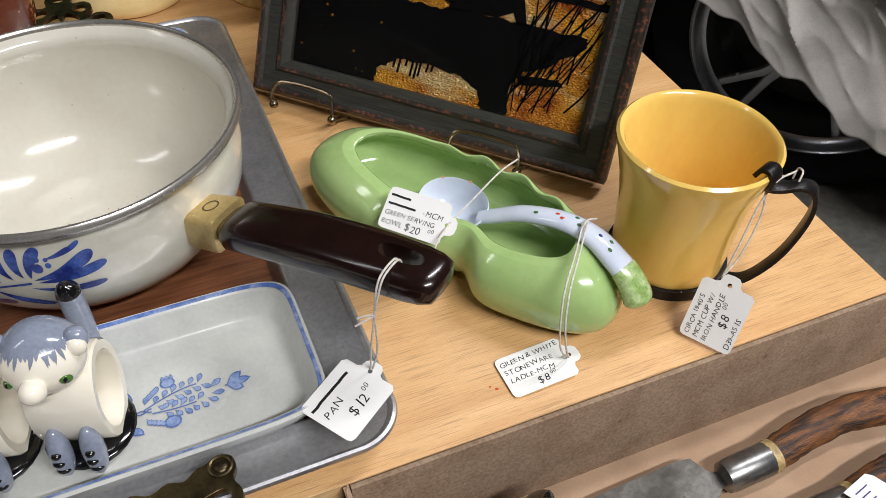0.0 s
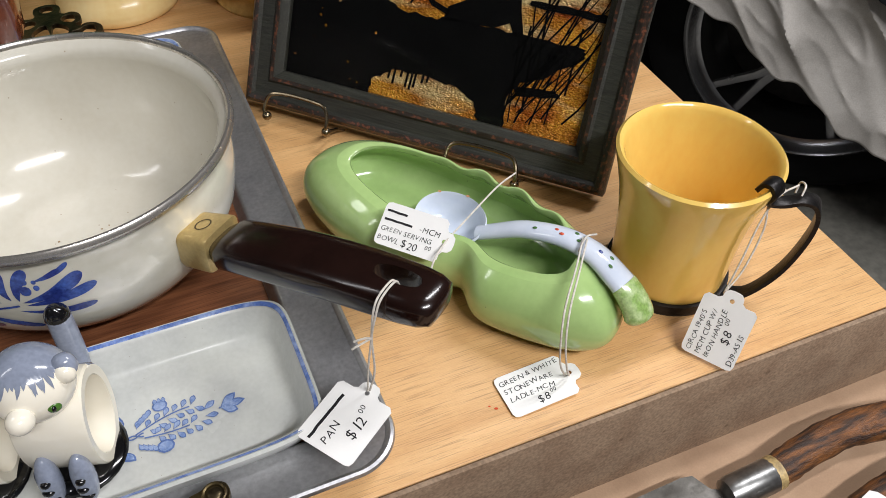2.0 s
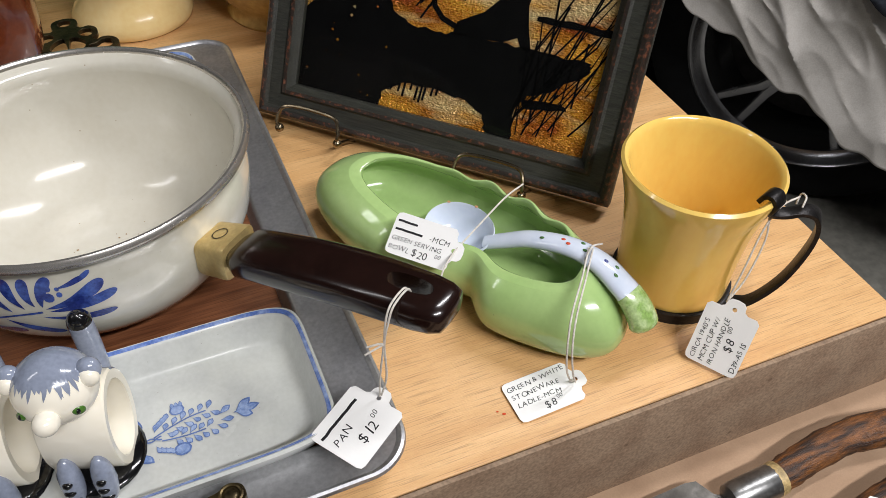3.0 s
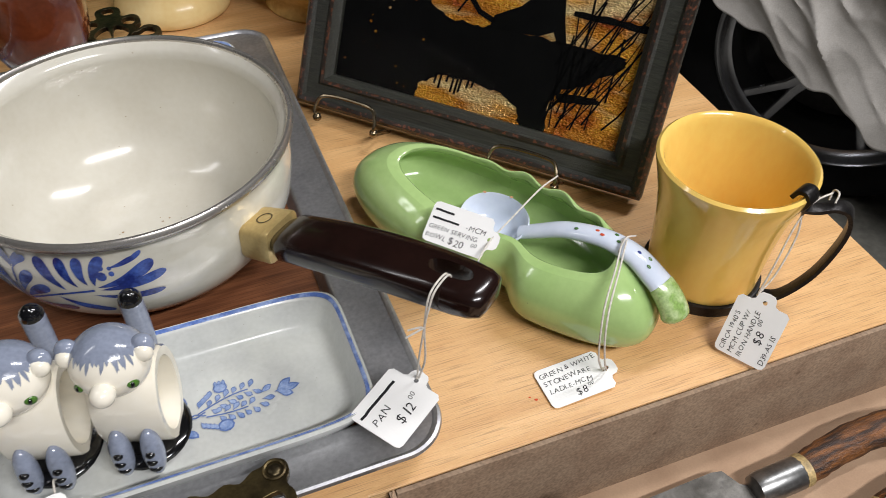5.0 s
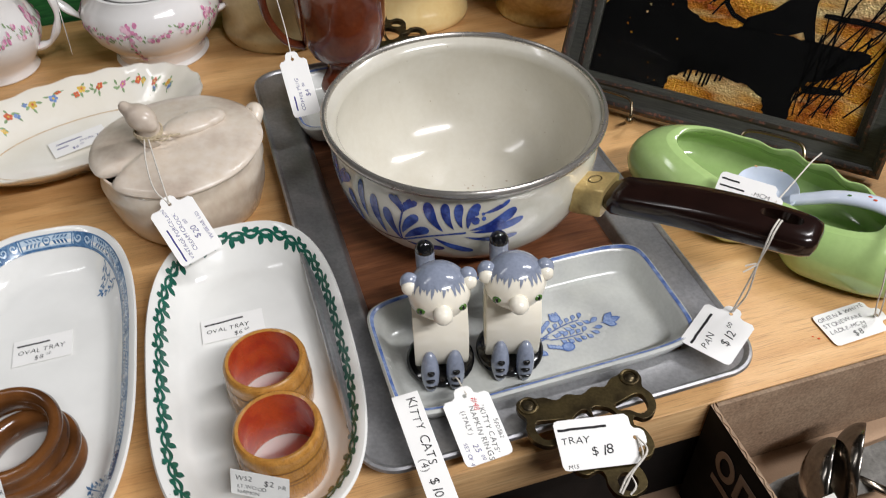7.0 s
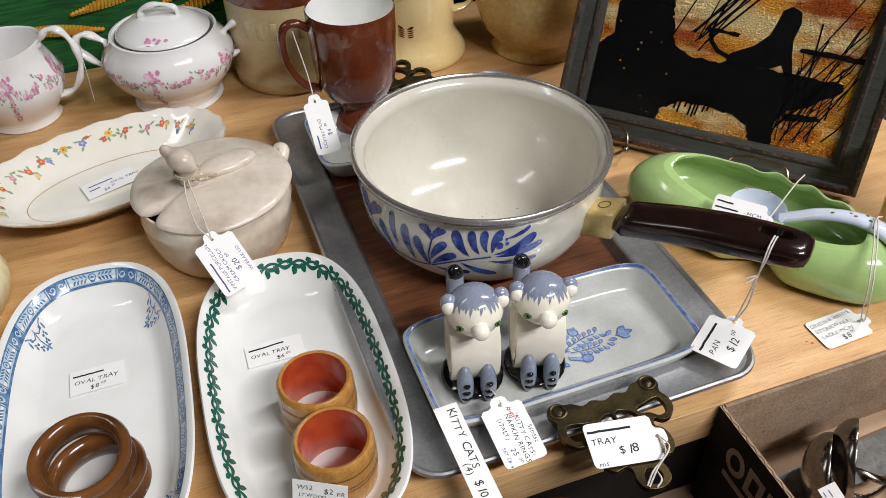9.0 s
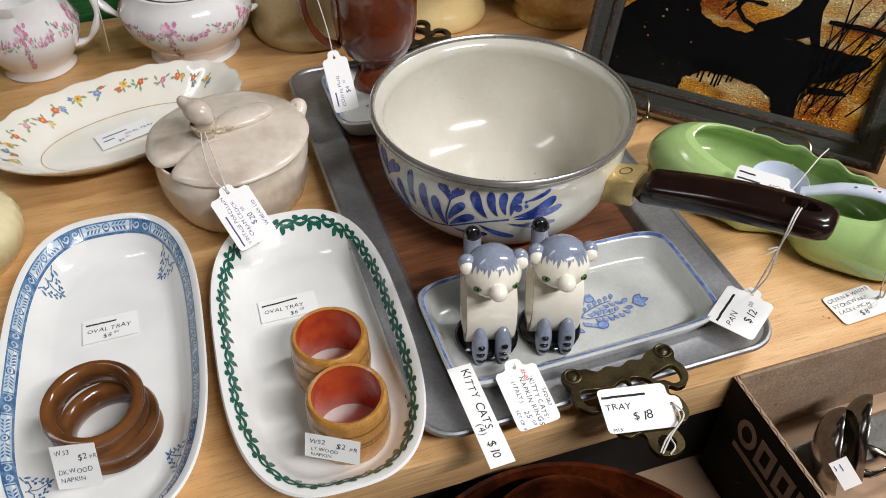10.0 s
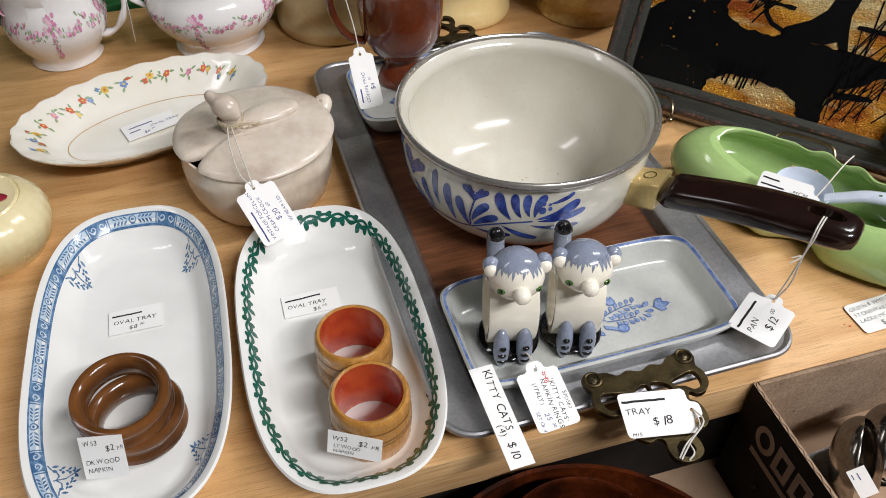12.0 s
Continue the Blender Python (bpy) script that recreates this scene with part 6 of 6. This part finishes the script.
def serving_ladle(c, stem):
    up, axis = Vector((0.10, 0.69, 0.72)).normalized(), Vector((0.90, -0.38, 0.24)).normalized()
    m = on_frame(c, up, axis.cross(up))
    g = thing("serving_ladle", "worn silver ladle standing on its side in the carton", "ladle", m, "silver ladles")
    v = Vessel([(0.0296 * math.sin(q), 0.0262 * math.sin(q), 2, 0.004 - 0.017 * math.cos(q)) for q in (math.pi / 2 * i / 12 for i in range(1, 13))] + [(0.0302, 0.0268, 2, 0.0046)] + [(0.0306 * math.sin(q), 0.0272 * math.sin(q), 2, 0.004 - 0.0182 * math.cos(q)) for q in (math.pi / 2 * i / 12 for i in range(12, 0, -1))], 64)
    part("bowl", v.bm(), SILVER, g)
    bm, inv = bmesh.new(), m.inverted()
    p = [inv @ q for q in smooth_path([m @ v.at(12, radians(250)), *stem], 7)]
    sweep(bm, p, [0.0030 + 0.0012 * i / len(p) for i in range(len(p))], 12, 0.55)
    part("stem", bm, SILVER, g)


SILVER = surface("worn_silver", rgb(160, 154, 146), 0.18, 1, 0.25, 50, 400, 0.08, second=rgb(140, 134, 126), rough_vary=0.1)
serving_ladle((0.0424, 0.2173, -0.0491), [(0.0703, 0.2059, -0.0584), (0.1055, 0.2204, -0.0377), (0.1386, 0.2328, -0.0336), (0.1716, 0.2307, -0.046)])
serving_ladle((0.0631, 0.2276, -0.047), [(0.0931, 0.2162, -0.0543), (0.1199, 0.2297, -0.0356), (0.151, 0.2411, -0.0336), (0.182, 0.239, -0.046)])

for k, (mx, my, turn) in enumerate(((0.2578, 0.2565, 34),)):
    tg = thing("price_tag", "small white paper tag with faint notes beside the cutlery", "price tag", pose(mx, my, CB + 0.024 + 0.002 * k, -14, 4, turn) @ Matrix.Diagonal((0.75, 0.75, 1, 1)), "price tags")
    bm = bmesh.new()
    slab(bm, [(-0.016, -0.011), (0.013, -0.011), (0.016, -0.006), (0.016, 0.006), (0.013, 0.011), (-0.016, 0.011)], (), 0, 0.0004)
    part("card", bm, PAPER, tg, smooth=False)
    lettering([("|8", -0.011, 0.003, 0.0032, 0), ("|6", -0.011, -0.002, 0.0032, 0), ("|4", -0.009, -0.0075, 0.0034, 0)], tg, BLUE_INK, lift=0.0006)


def brown_bakers():
    for x, y, r, h, nm in ((-0.144, 0.072, 0.112, 0.088, "brown_casserole"), (-0.150, 0.117, 0.052, 0.088, "brown_bowl")):
        z0 = LOW if nm == "brown_casserole" else LOW + 0.008
        v = Vessel([(r * 0.5, r * 0.5, 2, 0.006), (r * 0.78, r * 0.78, 2, 0.007), (r * 0.88, r * 0.88, 2, 0.015), (r * 0.955, r * 0.955, 2, h - 0.006), (r * 0.965, r * 0.965, 2, h - 0.001), (r * 0.985, r * 0.985, 2, h), (r, r, 2, h - 0.003), (r * 0.985, r * 0.985, 2, h - 0.009), (r * 0.93, r * 0.93, 2, 0.012), (r * 0.8, r * 0.8, 2, 0.001), (r * 0.7, r * 0.7, 2, 0.0), (r * 0.3, r * 0.3, 2, 0.0)], 80)
        ob = part(nm, v.bm(), DEEP_BROWN)
        ob.matrix_world = pose(x, y, z0)
        tagged(ob, "glossy treacle brown glazed round dish on the table" if nm == "brown_casserole" else "small treacle brown bowl nested in a larger dish", "dish" if nm == "brown_casserole" else "bowl", "brown glazed dishes")


brown_bakers()

# ---- price tags and paper labels ----
def price_tag(origin, xdir, ydir, length, width, lines, hole=1, string=(), label="white card price tag with handwriting, tied on with string"):
    g = thing("price_tag", label, "price tag", on_frame(origin, xdir, ydir), "price tags")
    a, b = length / 2, width / 2
    bm = bmesh.new()
    if hole:
        c = 0.0042
        right = [(a - 0.002, -b), (a, -b + 0.002), (a, -0.0078), (a + 0.0012, -0.0058), (a + c, -0.0052), (a + c + 0.0018, -0.0035), (a + c + 0.0022, 0.0), (a + c + 0.0018, 0.0035), (a + c, 0.0052), (a + 0.0012, 0.0058), (a, 0.0078), (a, b - 0.002), (a - 0.002, b)]
        left = [(-a + 0.003, b), (-a + 0.0008, b - 0.0008), (-a, b - 0.003), (-a, -b + 0.003), (-a + 0.0008, -b + 0.0008), (-a + 0.003, -b)]
        o = [(x * hole, y) for x, y in right + left]
        slab(bm, o, [[((a + 0.0005) * hole + 0.0013 * math.cos(2 * math.pi * i / 12), 0.0013 * math.sin(2 * math.pi * i / 12)) for i in range(12)]], 0, 0.0003)
    else:
        slab(bm, [(-a, -b), (a, -b), (a, b), (-a, b)], (), 0, 0.00025)
    part("card", bm, PAPER, g, smooth=False)
    for mat, rows in lines:
        lettering(rows, g, mat)
    inv = g.matrix_world.inverted()
    for k, pts in enumerate(string):
        bm = bmesh.new()
        sweep(bm, [inv @ Vector(p) for p in smooth_path(pts, 6)], 0.00055, 6)
        part("string", bm, STRING, g, "thin white cotton string")
    return g


price_tag((-0.0300, 0.2695, 0.0318), (0.578, 0.795, 0.10), (-0.755, 0.656, 0), 0.0353, 0.0325,
          [(INK, [("|9", -0.0155, 0.0078, 0.0052, 0), ("PAN", -0.0145, 0.0005, 0.0056, 0), ("$12", -0.006, -0.0095, 0.0076, 2), ("00", 0.0075, -0.0045, 0.0036, 2)])],
          string=[[(-0.0030, 0.2990, 0.0935), (-0.0052, 0.2958, 0.1022), (-0.0114, 0.2867, 0.1015), (-0.0140, 0.2825, 0.0940), (-0.0152, 0.2815, 0.0800), (-0.0178, 0.2820, 0.0560), (-0.0190, 0.2850, 0.0345)],
                  [(-0.0016, 0.2982, 0.0935), (-0.0038, 0.2950, 0.1022), (-0.0100, 0.2859, 0.1015), (-0.0128, 0.2819, 0.0940), (-0.0150, 0.2815, 0.0800), (-0.0148, 0.2820, 0.0550), (-0.0180, 0.2855, 0.0345)],
                  [(-0.0152, 0.2815, 0.0800), (-0.0194, 0.2785, 0.0800), (-0.0239, 0.2770, 0.0780)], [(-0.0152, 0.2815, 0.0800), (-0.0179, 0.2795, 0.0825), (-0.0229, 0.2790, 0.0810)]])
price_tag((0.0699, 0.3075, 0.0018), (0.926, 0.371, 0.03), (-0.378, 0.926, 0), 0.0402, 0.0269,
          [(INK, [("GREEN & WHITE", -0.0185, 0.0068, 0.0042, 3), ("STONEWARE", -0.0180, 0.0012, 0.0042, 1), ("LADLE-MCM", -0.0175, -0.0040, 0.0042, 0), ("$8", -0.0035, -0.0105, 0.0062, 0), ("00", 0.0050, -0.0070, 0.0030, 0)])],
          string=[[(0.0958, 0.3593, 0.0625), (0.0892, 0.3399, 0.0585), (0.0814, 0.3197, 0.0529), (0.079, 0.309, 0.04), (0.0805, 0.307, 0.022), (0.085, 0.31, 0.008), (0.0885, 0.3152, 0.0026)],
                  [(0.0979, 0.3582, 0.0625), (0.0907, 0.3378, 0.0585), (0.0834, 0.3177, 0.0519), (0.0815, 0.3075, 0.038), (0.084, 0.306, 0.02), (0.0875, 0.31, 0.007), (0.0885, 0.3152, 0.0026)],
                  [(0.0925, 0.3518, 0.0594), (0.0973, 0.3586, 0.0637), (0.1047, 0.365, 0.0594)]])
price_tag((0.1715, 0.3275, 0.0190), (0.314, 0.417, 0.853), (-0.789, 0.614, 0), 0.0363, 0.0299,
          [(INK, [("CIRCA 1940'S", -0.0165, 0.0095, 0.0036, 0), ("MCM CUP W/", -0.0165, 0.0045, 0.0038, 0), ("IRON HANDLE", -0.0165, -0.0004, 0.0038, 0), ("$8", -0.0055, -0.0075, 0.0066, 0), ("00", 0.0050, -0.0035, 0.0032, 0), ("D39-AS IS", -0.0155, -0.0135, 0.0038, 0)])],
          string=[[(0.1745, 0.3415, 0.0345), (0.1847, 0.3489, 0.0456), (0.1935, 0.3594, 0.0655), (0.1936, 0.3644, 0.0814), (0.2015, 0.3669, 0.087)],
                  [(0.1745, 0.3415, 0.0345), (0.1801, 0.3469, 0.0518), (0.1887, 0.3573, 0.0739), (0.1973, 0.3638, 0.0856), (0.209, 0.3691, 0.0881)],
                  [(0.2079, 0.3616, 0.087), (0.2106, 0.3659, 0.0902), (0.2106, 0.3712, 0.0881), (0.2079, 0.368, 0.0838)]])
price_tag((0.0046, 0.3794, 0.0507), (0.892, -0.452, 0.0), (0.328, 0.763, 0.557), 0.0387, 0.0250,
          [(INK, [("|5", -0.0175, 0.0062, 0.0042, 0), ("|7", -0.0175, 0.0012, 0.0042, 0), ("-MCM", 0.0040, 0.0010, 0.0042, 0), ("GREEN SERVING", -0.0180, -0.0040, 0.0036, 0), ("BOWL", -0.0180, -0.0095, 0.0038, 0), ("$20", -0.0035, -0.0105, 0.0060, 0), ("00", 0.0105, -0.0075, 0.0030, 0)])],
          string=[[(0.023, 0.3699, 0.0515), (0.0354, 0.3834, 0.0554), (0.0543, 0.4058, 0.059), (0.0671, 0.4211, 0.0565)], [(0.023, 0.3699, 0.0515), (0.0164, 0.3581, 0.0497), (0.0122, 0.347, 0.0428)]],
          label="white card price tag with handwriting resting in the green bowl")
price_tag((-0.11, 0.1894, 0.0325), (0.985, 0.174, 0.0), (-0.14, 0.988, 0.066), 0.0424, 0.0303,
          [(INK, [("|9", -0.0195, 0.0072, 0.0052, 0), ("TRAY", -0.0190, 0.0002, 0.0052, 0), ("$18", -0.0040, -0.0078, 0.0074, 0), ("M15", -0.0185, -0.0142, 0.0030, 0)])],
          string=[[(-0.088, 0.1935, 0.0335), (-0.084, 0.183, 0.036), (-0.093, 0.170, 0.035), (-0.099, 0.160, 0.0305)], [(-0.088, 0.1935, 0.0335), (-0.0865, 0.180, 0.035), (-0.096, 0.168, 0.034), (-0.100, 0.161, 0.0300)],
                  [(-0.0930, 0.1705, 0.0310), (-0.0915, 0.1640, 0.0320), (-0.0945, 0.1600, 0.0300)]])
price_tag((-0.1745, 0.1980, 0.0290), (0.40, -0.90, -0.25), (0.914, 0.406, 0.0), 0.0390, 0.0280,
          [(RED_INK, [("#48", -0.0180, 0.0030, 0.0044, -6)]), (INK, [("'KITTY CATS'", -0.0120, 0.0050, 0.0040, -2), ("NAPKIN RINGS", -0.0135, -0.0005, 0.0042, 0), ("(ITALY)", -0.0120, -0.0060, 0.0036, 0), ("SFDS62", -0.0020, 0.0100, 0.0032, 0)]), (BLUE_INK, [("25", 0.0080, -0.0062, 0.0046, 0), ("00", 0.0150, -0.0040, 0.0026, 0), ("SET OF 4", 0.0060, -0.0110, 0.0028, 0)])],
          hole=-1, string=[[(-0.1815, 0.2165, 0.0345), (-0.187, 0.228, 0.034), (-0.190, 0.234, 0.026)]], label="white card price tag with black and red handwriting")
price_tag((-0.2035, 0.1845, 0.0290), (0.384, -0.923, -0.10), (0.859, 0.512, 0.0), 0.0702, 0.0157,
          [(INK, [("KITTY CATS", -0.0320, -0.0005, 0.0066, 0), ("(4)", 0.0060, -0.0050, 0.0058, 0), ("$10", 0.0185, -0.0035, 0.0070, 0)])], hole=0, label="white paper strip with handwriting hanging over the tray rim")
price_tag((-0.3743, 0.3348, 0.0470), (-0.572, 0.575, 0.584), (-0.736, -0.661, -0.06), 0.0419, 0.0309,
          [(BLUE_INK, [("|12", -0.0185, 0.0098, 0.0036, 0), ("VINTAGE PORCELAIN", -0.0190, 0.0050, 0.0034, 0), ("CREAM CROCK", -0.0150, 0.0002, 0.0036, 0), ("$20", -0.0080, -0.0068, 0.0056, 0), ("00", 0.0045, -0.0035, 0.0028, 0), ("W/BEAR LID", -0.0130, -0.0130, 0.0034, 0)])],
          string=[[(-0.3865, 0.3468, 0.0602), (-0.392, 0.357, 0.0665), (-0.403, 0.378, 0.072), (-0.4120, 0.396, 0.0775)], [(-0.3865, 0.3468, 0.0602), (-0.398, 0.355, 0.0665), (-0.409, 0.377, 0.073), (-0.4150, 0.396, 0.0775)]])
price_tag((-0.4596, 0.2634, 0.0056), (0.936, 0.353, 0), (-0.32, 0.948, 0), 0.0367, 0.0218,
          [(INK, [("|8", -0.0160, 0.0040, 0.0044, 0), ("OVAL TRAY", -0.0155, -0.0022, 0.0046, 0), ("$8", -0.0050, -0.0088, 0.0048, 0), ("00", 0.0022, -0.0065, 0.0026, 0)])], hole=0, label="white paper label with handwriting lying in the china tray")
price_tag((-0.3393, 0.2871, 0.0056), (0.94, 0.341, 0), (-0.402, 0.915, 0), 0.0409, 0.0205,
          [(INK, [("|10", -0.0180, 0.0032, 0.0044, 3), ("OVAL TRAY", -0.0175, -0.0028, 0.0044, 1), ("$6", 0.0000, -0.0085, 0.0046, 0), ("00", 0.0070, -0.0062, 0.0026, 0)])], hole=0, label="white paper label with handwriting lying in the china tray")
price_tag((-0.5203, 0.4857, 0.0085), (0.78, 0.623, 0.03), (-0.666, 0.746, 0), 0.0470, 0.0240,
          [(BLUE_INK, [("|9", -0.0180, 0.0035, 0.0042, 0), ("OVAL TRAY", 0.0000, -0.0022, 0.0042, 0), ("|4", -0.0190, -0.0025, 0.0042, 0), ("$6", -0.0080, -0.0088, 0.0046, 0), ("00", -0.0005, -0.0065, 0.0026, 0)])], hole=0, label="white paper label with handwriting lying in the flowered dish")
price_tag((-0.2885, 0.1575, 0.0290), (0.985, -0.16, 0.0), (0.05, 0.36, 0.93), 0.0330, 0.0160,
          [(INK, [("W52", -0.0140, 0.0020, 0.0040, 0), ("$2", 0.0020, 0.0010, 0.0052, 0), ("PR", 0.0100, 0.0005, 0.0034, 0), ("LT.WOOD", -0.0130, -0.0030, 0.0030, 0), ("NAPKIN", -0.0130, -0.0066, 0.0030, 0)])], hole=0, label="white paper label taped on the light wooden ring")
price_tag((-0.4310, 0.1405, 0.0300), (0.975, 0.05, 0.16), (0.12, 0.50, 0.80), 0.0270, 0.0260,
          [(INK, [("W53", -0.0110, 0.0070, 0.0038, 4), ("$2", 0.0020, 0.0035, 0.0052, 8), ("PR", 0.0090, 0.0040, 0.0032, 8), ("DK.WOOD", -0.0115, -0.0042, 0.0036, 2), ("NAPKIN", -0.0110, -0.0092, 0.0036, 2)])], hole=0, label="white paper label taped on the dark wooden ring")
price_tag((-0.3210, 0.4830, 0.0660), (-0.25, 0.50, 0.83), (-0.80, -0.60, 0.1), 0.0440, 0.0230,
          [(BLUE_INK, [("|5", -0.0170, 0.0055, 0.0040, 0), ("COFFEE MUG", -0.0180, 0.0000, 0.0036, 0), ("$4", -0.0080, -0.0070, 0.0050, 0), ("50", 0.0000, -0.0040, 0.0028, 0)])],
          string=[[(-0.3270, 0.4945, 0.0860), (-0.334, 0.515, 0.100), (-0.350, 0.556, 0.118)]])
price_tag((-0.2330, 0.6870, 0.1180), (0.96, 0.20, 0.15), (-0.15, 0.35, 0.92), 0.0400, 0.0280,
          [(BLUE_INK, [("|9", -0.0175, 0.0060, 0.0042, 0), ("SMALL PITCHER", -0.0175, 0.0005, 0.0036, 0), ("$7", -0.0020, -0.0080, 0.0060, 0)])], string=[[(-0.2135, 0.690, 0.122), (-0.205, 0.70, 0.118), (-0.1975, 0.730, 0.096)]])

price_tag((-0.5800, 0.6280, 0.0330), (0.05, 0.03, 1.0), (-0.457, 0.889, 0.0), 0.0380, 0.0260, [(INK, [("|7", -0.0150, 0.0020, 0.0040, 0)])],
          string=[[(-0.5790, 0.6285, 0.0525), (-0.5820, 0.6330, 0.0620), (-0.5840, 0.6380, 0.0700)]], label="white card price tag hung on the sugar bowl handle")
price_tag((0.0375, 0.1916, -0.0360), (0.45, -0.55, -0.50), (0.66, 0.137, 0.447), 0.0200, 0.0120, [(BLUE_INK, [("|4", -0.0070, -0.0010, 0.0022, 0), ("|3", -0.0070, -0.0045, 0.0020, 0)])],
          hole=0, label="small white paper tag standing in the silver ladle")

# small red spots on the board
for dx, dy, r in ((0.0, 0.0, 0.0011), (0.006, 0.002, 0.0008), (-0.0035, 0.0015, 0.0007)):
    bm = bmesh.new()
    paint(bm, [blob(0.047 + dx, 0.295 + dy, r, 8, 0.7)], lambda x, y: Vector((x, y, 0.0003)))
    tagged(part("red_spot", bm, FLOWER_RED), "tiny red paint spot on the oak board", "stain")

# ---- the parked car's wheel under its dust sheet ----
AXLE = Vector((-0.5, -0.866, 0))
SIDE = Vector((0.866, -0.5, 0))


def parked_car():
    g = thing("parked_car", "dark parked car with an alloy wheel under a dust sheet", "car", on_frame((0.815, 1.415, FLOOR + 0.34), SIDE, (0, 0, 1)))
    ring = lambda r, y, n=72: [(r * math.cos(2 * math.pi * i / n), r * math.sin(2 * math.pi * i / n), y) for i in range(n)]
    bm = bmesh.new()
    skin(bm, [ring(r, y) for r, y in ((0.252, 0.0), (0.262, 0.012), (0.30, 0.020), (0.328, 0.010), (0.339, -0.01), (0.34, -0.10), (0.33, -0.20), (0.252, -0.21))])
    tyre = part("wheel", bm, RUBBER, g, "black tyre on a dark alloy rim")
    bm = bmesh.new()
    skin(bm, [ring(r, y) for r, y in ((0.256, -0.01), (0.256, 0.010), (0.250, 0.014), (0.245, 0.010), (0.240, -0.004), (0.226, -0.012), (0.222, -0.03), (0.214, -0.06), (0.205, -0.18))])
    part("rim", bm, ALLOY, tyre)
    for k in range(10):
        a = 2 * math.pi * (k // 2) / 5 + (0.16 if k % 2 else -0.16) + 0.28
        c = 2 * math.pi * (k // 2) / 5 + 0.28
        b = bmesh.new()
        sweep(b, [Vector((0.05 * math.cos(c), 0.05 * math.sin(c), 0.0)), Vector((0.13 * math.cos((a + c) / 2), 0.13 * math.sin((a + c) / 2), -0.004)), Vector((0.226 * math.cos(a), 0.226 * math.sin(a), -0.020))], [0.015, 0.011, 0.010], 8, 0.7)
        part("spoke", b, ALLOY, tyre)
    bm = bmesh.new()
    skin(bm, [ring(r, y, 32) for r, y in ((0.07, -0.03), (0.07, 0.0), (0.06, 0.010), (0.02, 0.014))], True, True, True)
    part("hub", bm, ALLOY, tyre)
    bm = bmesh.new()
    skin(bm, [ring(r, y, 48) for r, y in ((0.19, -0.10), (0.19, -0.09), (0.06, -0.085))], True, True, True)
    part("brake_disc", bm, IRON, tyre)
    o = [(-1.3, -0.12), (-0.40, -0.14)] + [(0.40 * math.cos(math.pi - math.pi * i / 16), 0.40 * math.sin(math.pi * i / 16)) for i in range(17)] + [(0.40, -0.14), (2.0, -0.12), (2.0, 0.44), (1.2, 0.52), (-1.0, 0.46), (-1.3, 0.26)]
    bm = bmesh.new()
    slab(bm, o, (), -1.3, -0.04)
    part("body_panel", bm, BLACK, g, smooth=False)
    part("wing", box_bm(-1.0, 1.6, 0.42, 0.585, -1.2, 0.10, bevel=0.05, segs=4), BLACK, g)


parked_car()


def dust_sheet():
    bm = bmesh.new()
    nx, nz = 220, 130
    base = Vector((0.70, 1.27, 0))
    rows = []
    for j in range(nz + 1):
        r = []
        for i in range(nx + 1):
            s = -0.42 + 1.1 * i / nx
            low = -0.475 - 0.555 * (s - 0.03) + 0.010 * math.sin(s * 40) + 0.004 * math.sin(s * 93)
            low = max(low, FLOOR + 0.01)
            f = j / nz
            z = low + (0.12 - low) * f
            u, w = s * 0.8 + z * 0.6, z * 0.8 - s * 0.6
            fold = lambda f, g, k: (1 - abs(noise.noise(Vector((u * f, w * g, k))))) ** 4
            q = 0.030 * noise.noise(Vector((u * 4, w * 3, 0.3))) + 0.034 * fold(6, 1.6, 1.7) + 0.018 * fold(13, 4, 5.2) + 0.006 * fold(26, 9, 9.4) + 0.0008 * noise.noise(Vector((u * 90, w * 90, 4.1))) - 0.02
            q *= min(1.0, 0.2 + 5 * f)
            out = -0.005 + q - 0.10 * max(0.0, z + 0.05) * 2
            r.append(base + SIDE * s + AXLE * out + Vector((0, 0, z)))
        rows.append(r)
    # over the wing's top
    for j in range(1, 25):
        d = 0.80 * j / 24
        rows.append([p - AXLE * d + Vector((0, 0, 0.012 * (1 - math.exp(-d * 30)) + 0.008 * noise.noise(p * 5 + Vector((0, 0, d * 6))) * min(1, d * 8))) for p in rows[nz]])
    skin(bm, rows, False)
    ob = part("dust_sheet", bm, CLOTH)
    md = ob.modifiers.new("thick", "SOLIDIFY")
    md.thickness = 0.002
    tagged(ob, "crumpled grey linen dust sheet draped over the car", "dust sheet")
    bm = bmesh.new()
    rows = []
    for j in range(24):
        r = []
        for i in range(31):
            s = 0.02 + 0.42 * i / 30
            z = -0.235 - 0.62 * (s - 0.06) + 0.30 * j / 23 + 0.004 * math.sin(i)
            r.append(base + SIDE * s + AXLE * (0.035 + 0.012 * noise.noise(Vector((s * 9, z * 9, 2))) - 0.10 * max(0, z + 0.05) * 2) + Vector((0, 0, z)))
        rows.append(r)
    skin(bm, rows, False)
    den = surface("denim", rgb(62, 68, 78), 0.95, 0, 0.4, 90, 700, 0.8, second=rgb(44, 48, 58))
    ob = part("denim_cloth", bm, den)
    md = ob.modifiers.new("thick", "SOLIDIFY")
    md.thickness = 0.002
    tagged(ob, "dark blue denim cloth lying over the dust sheet", "cloth")


dust_sheet()
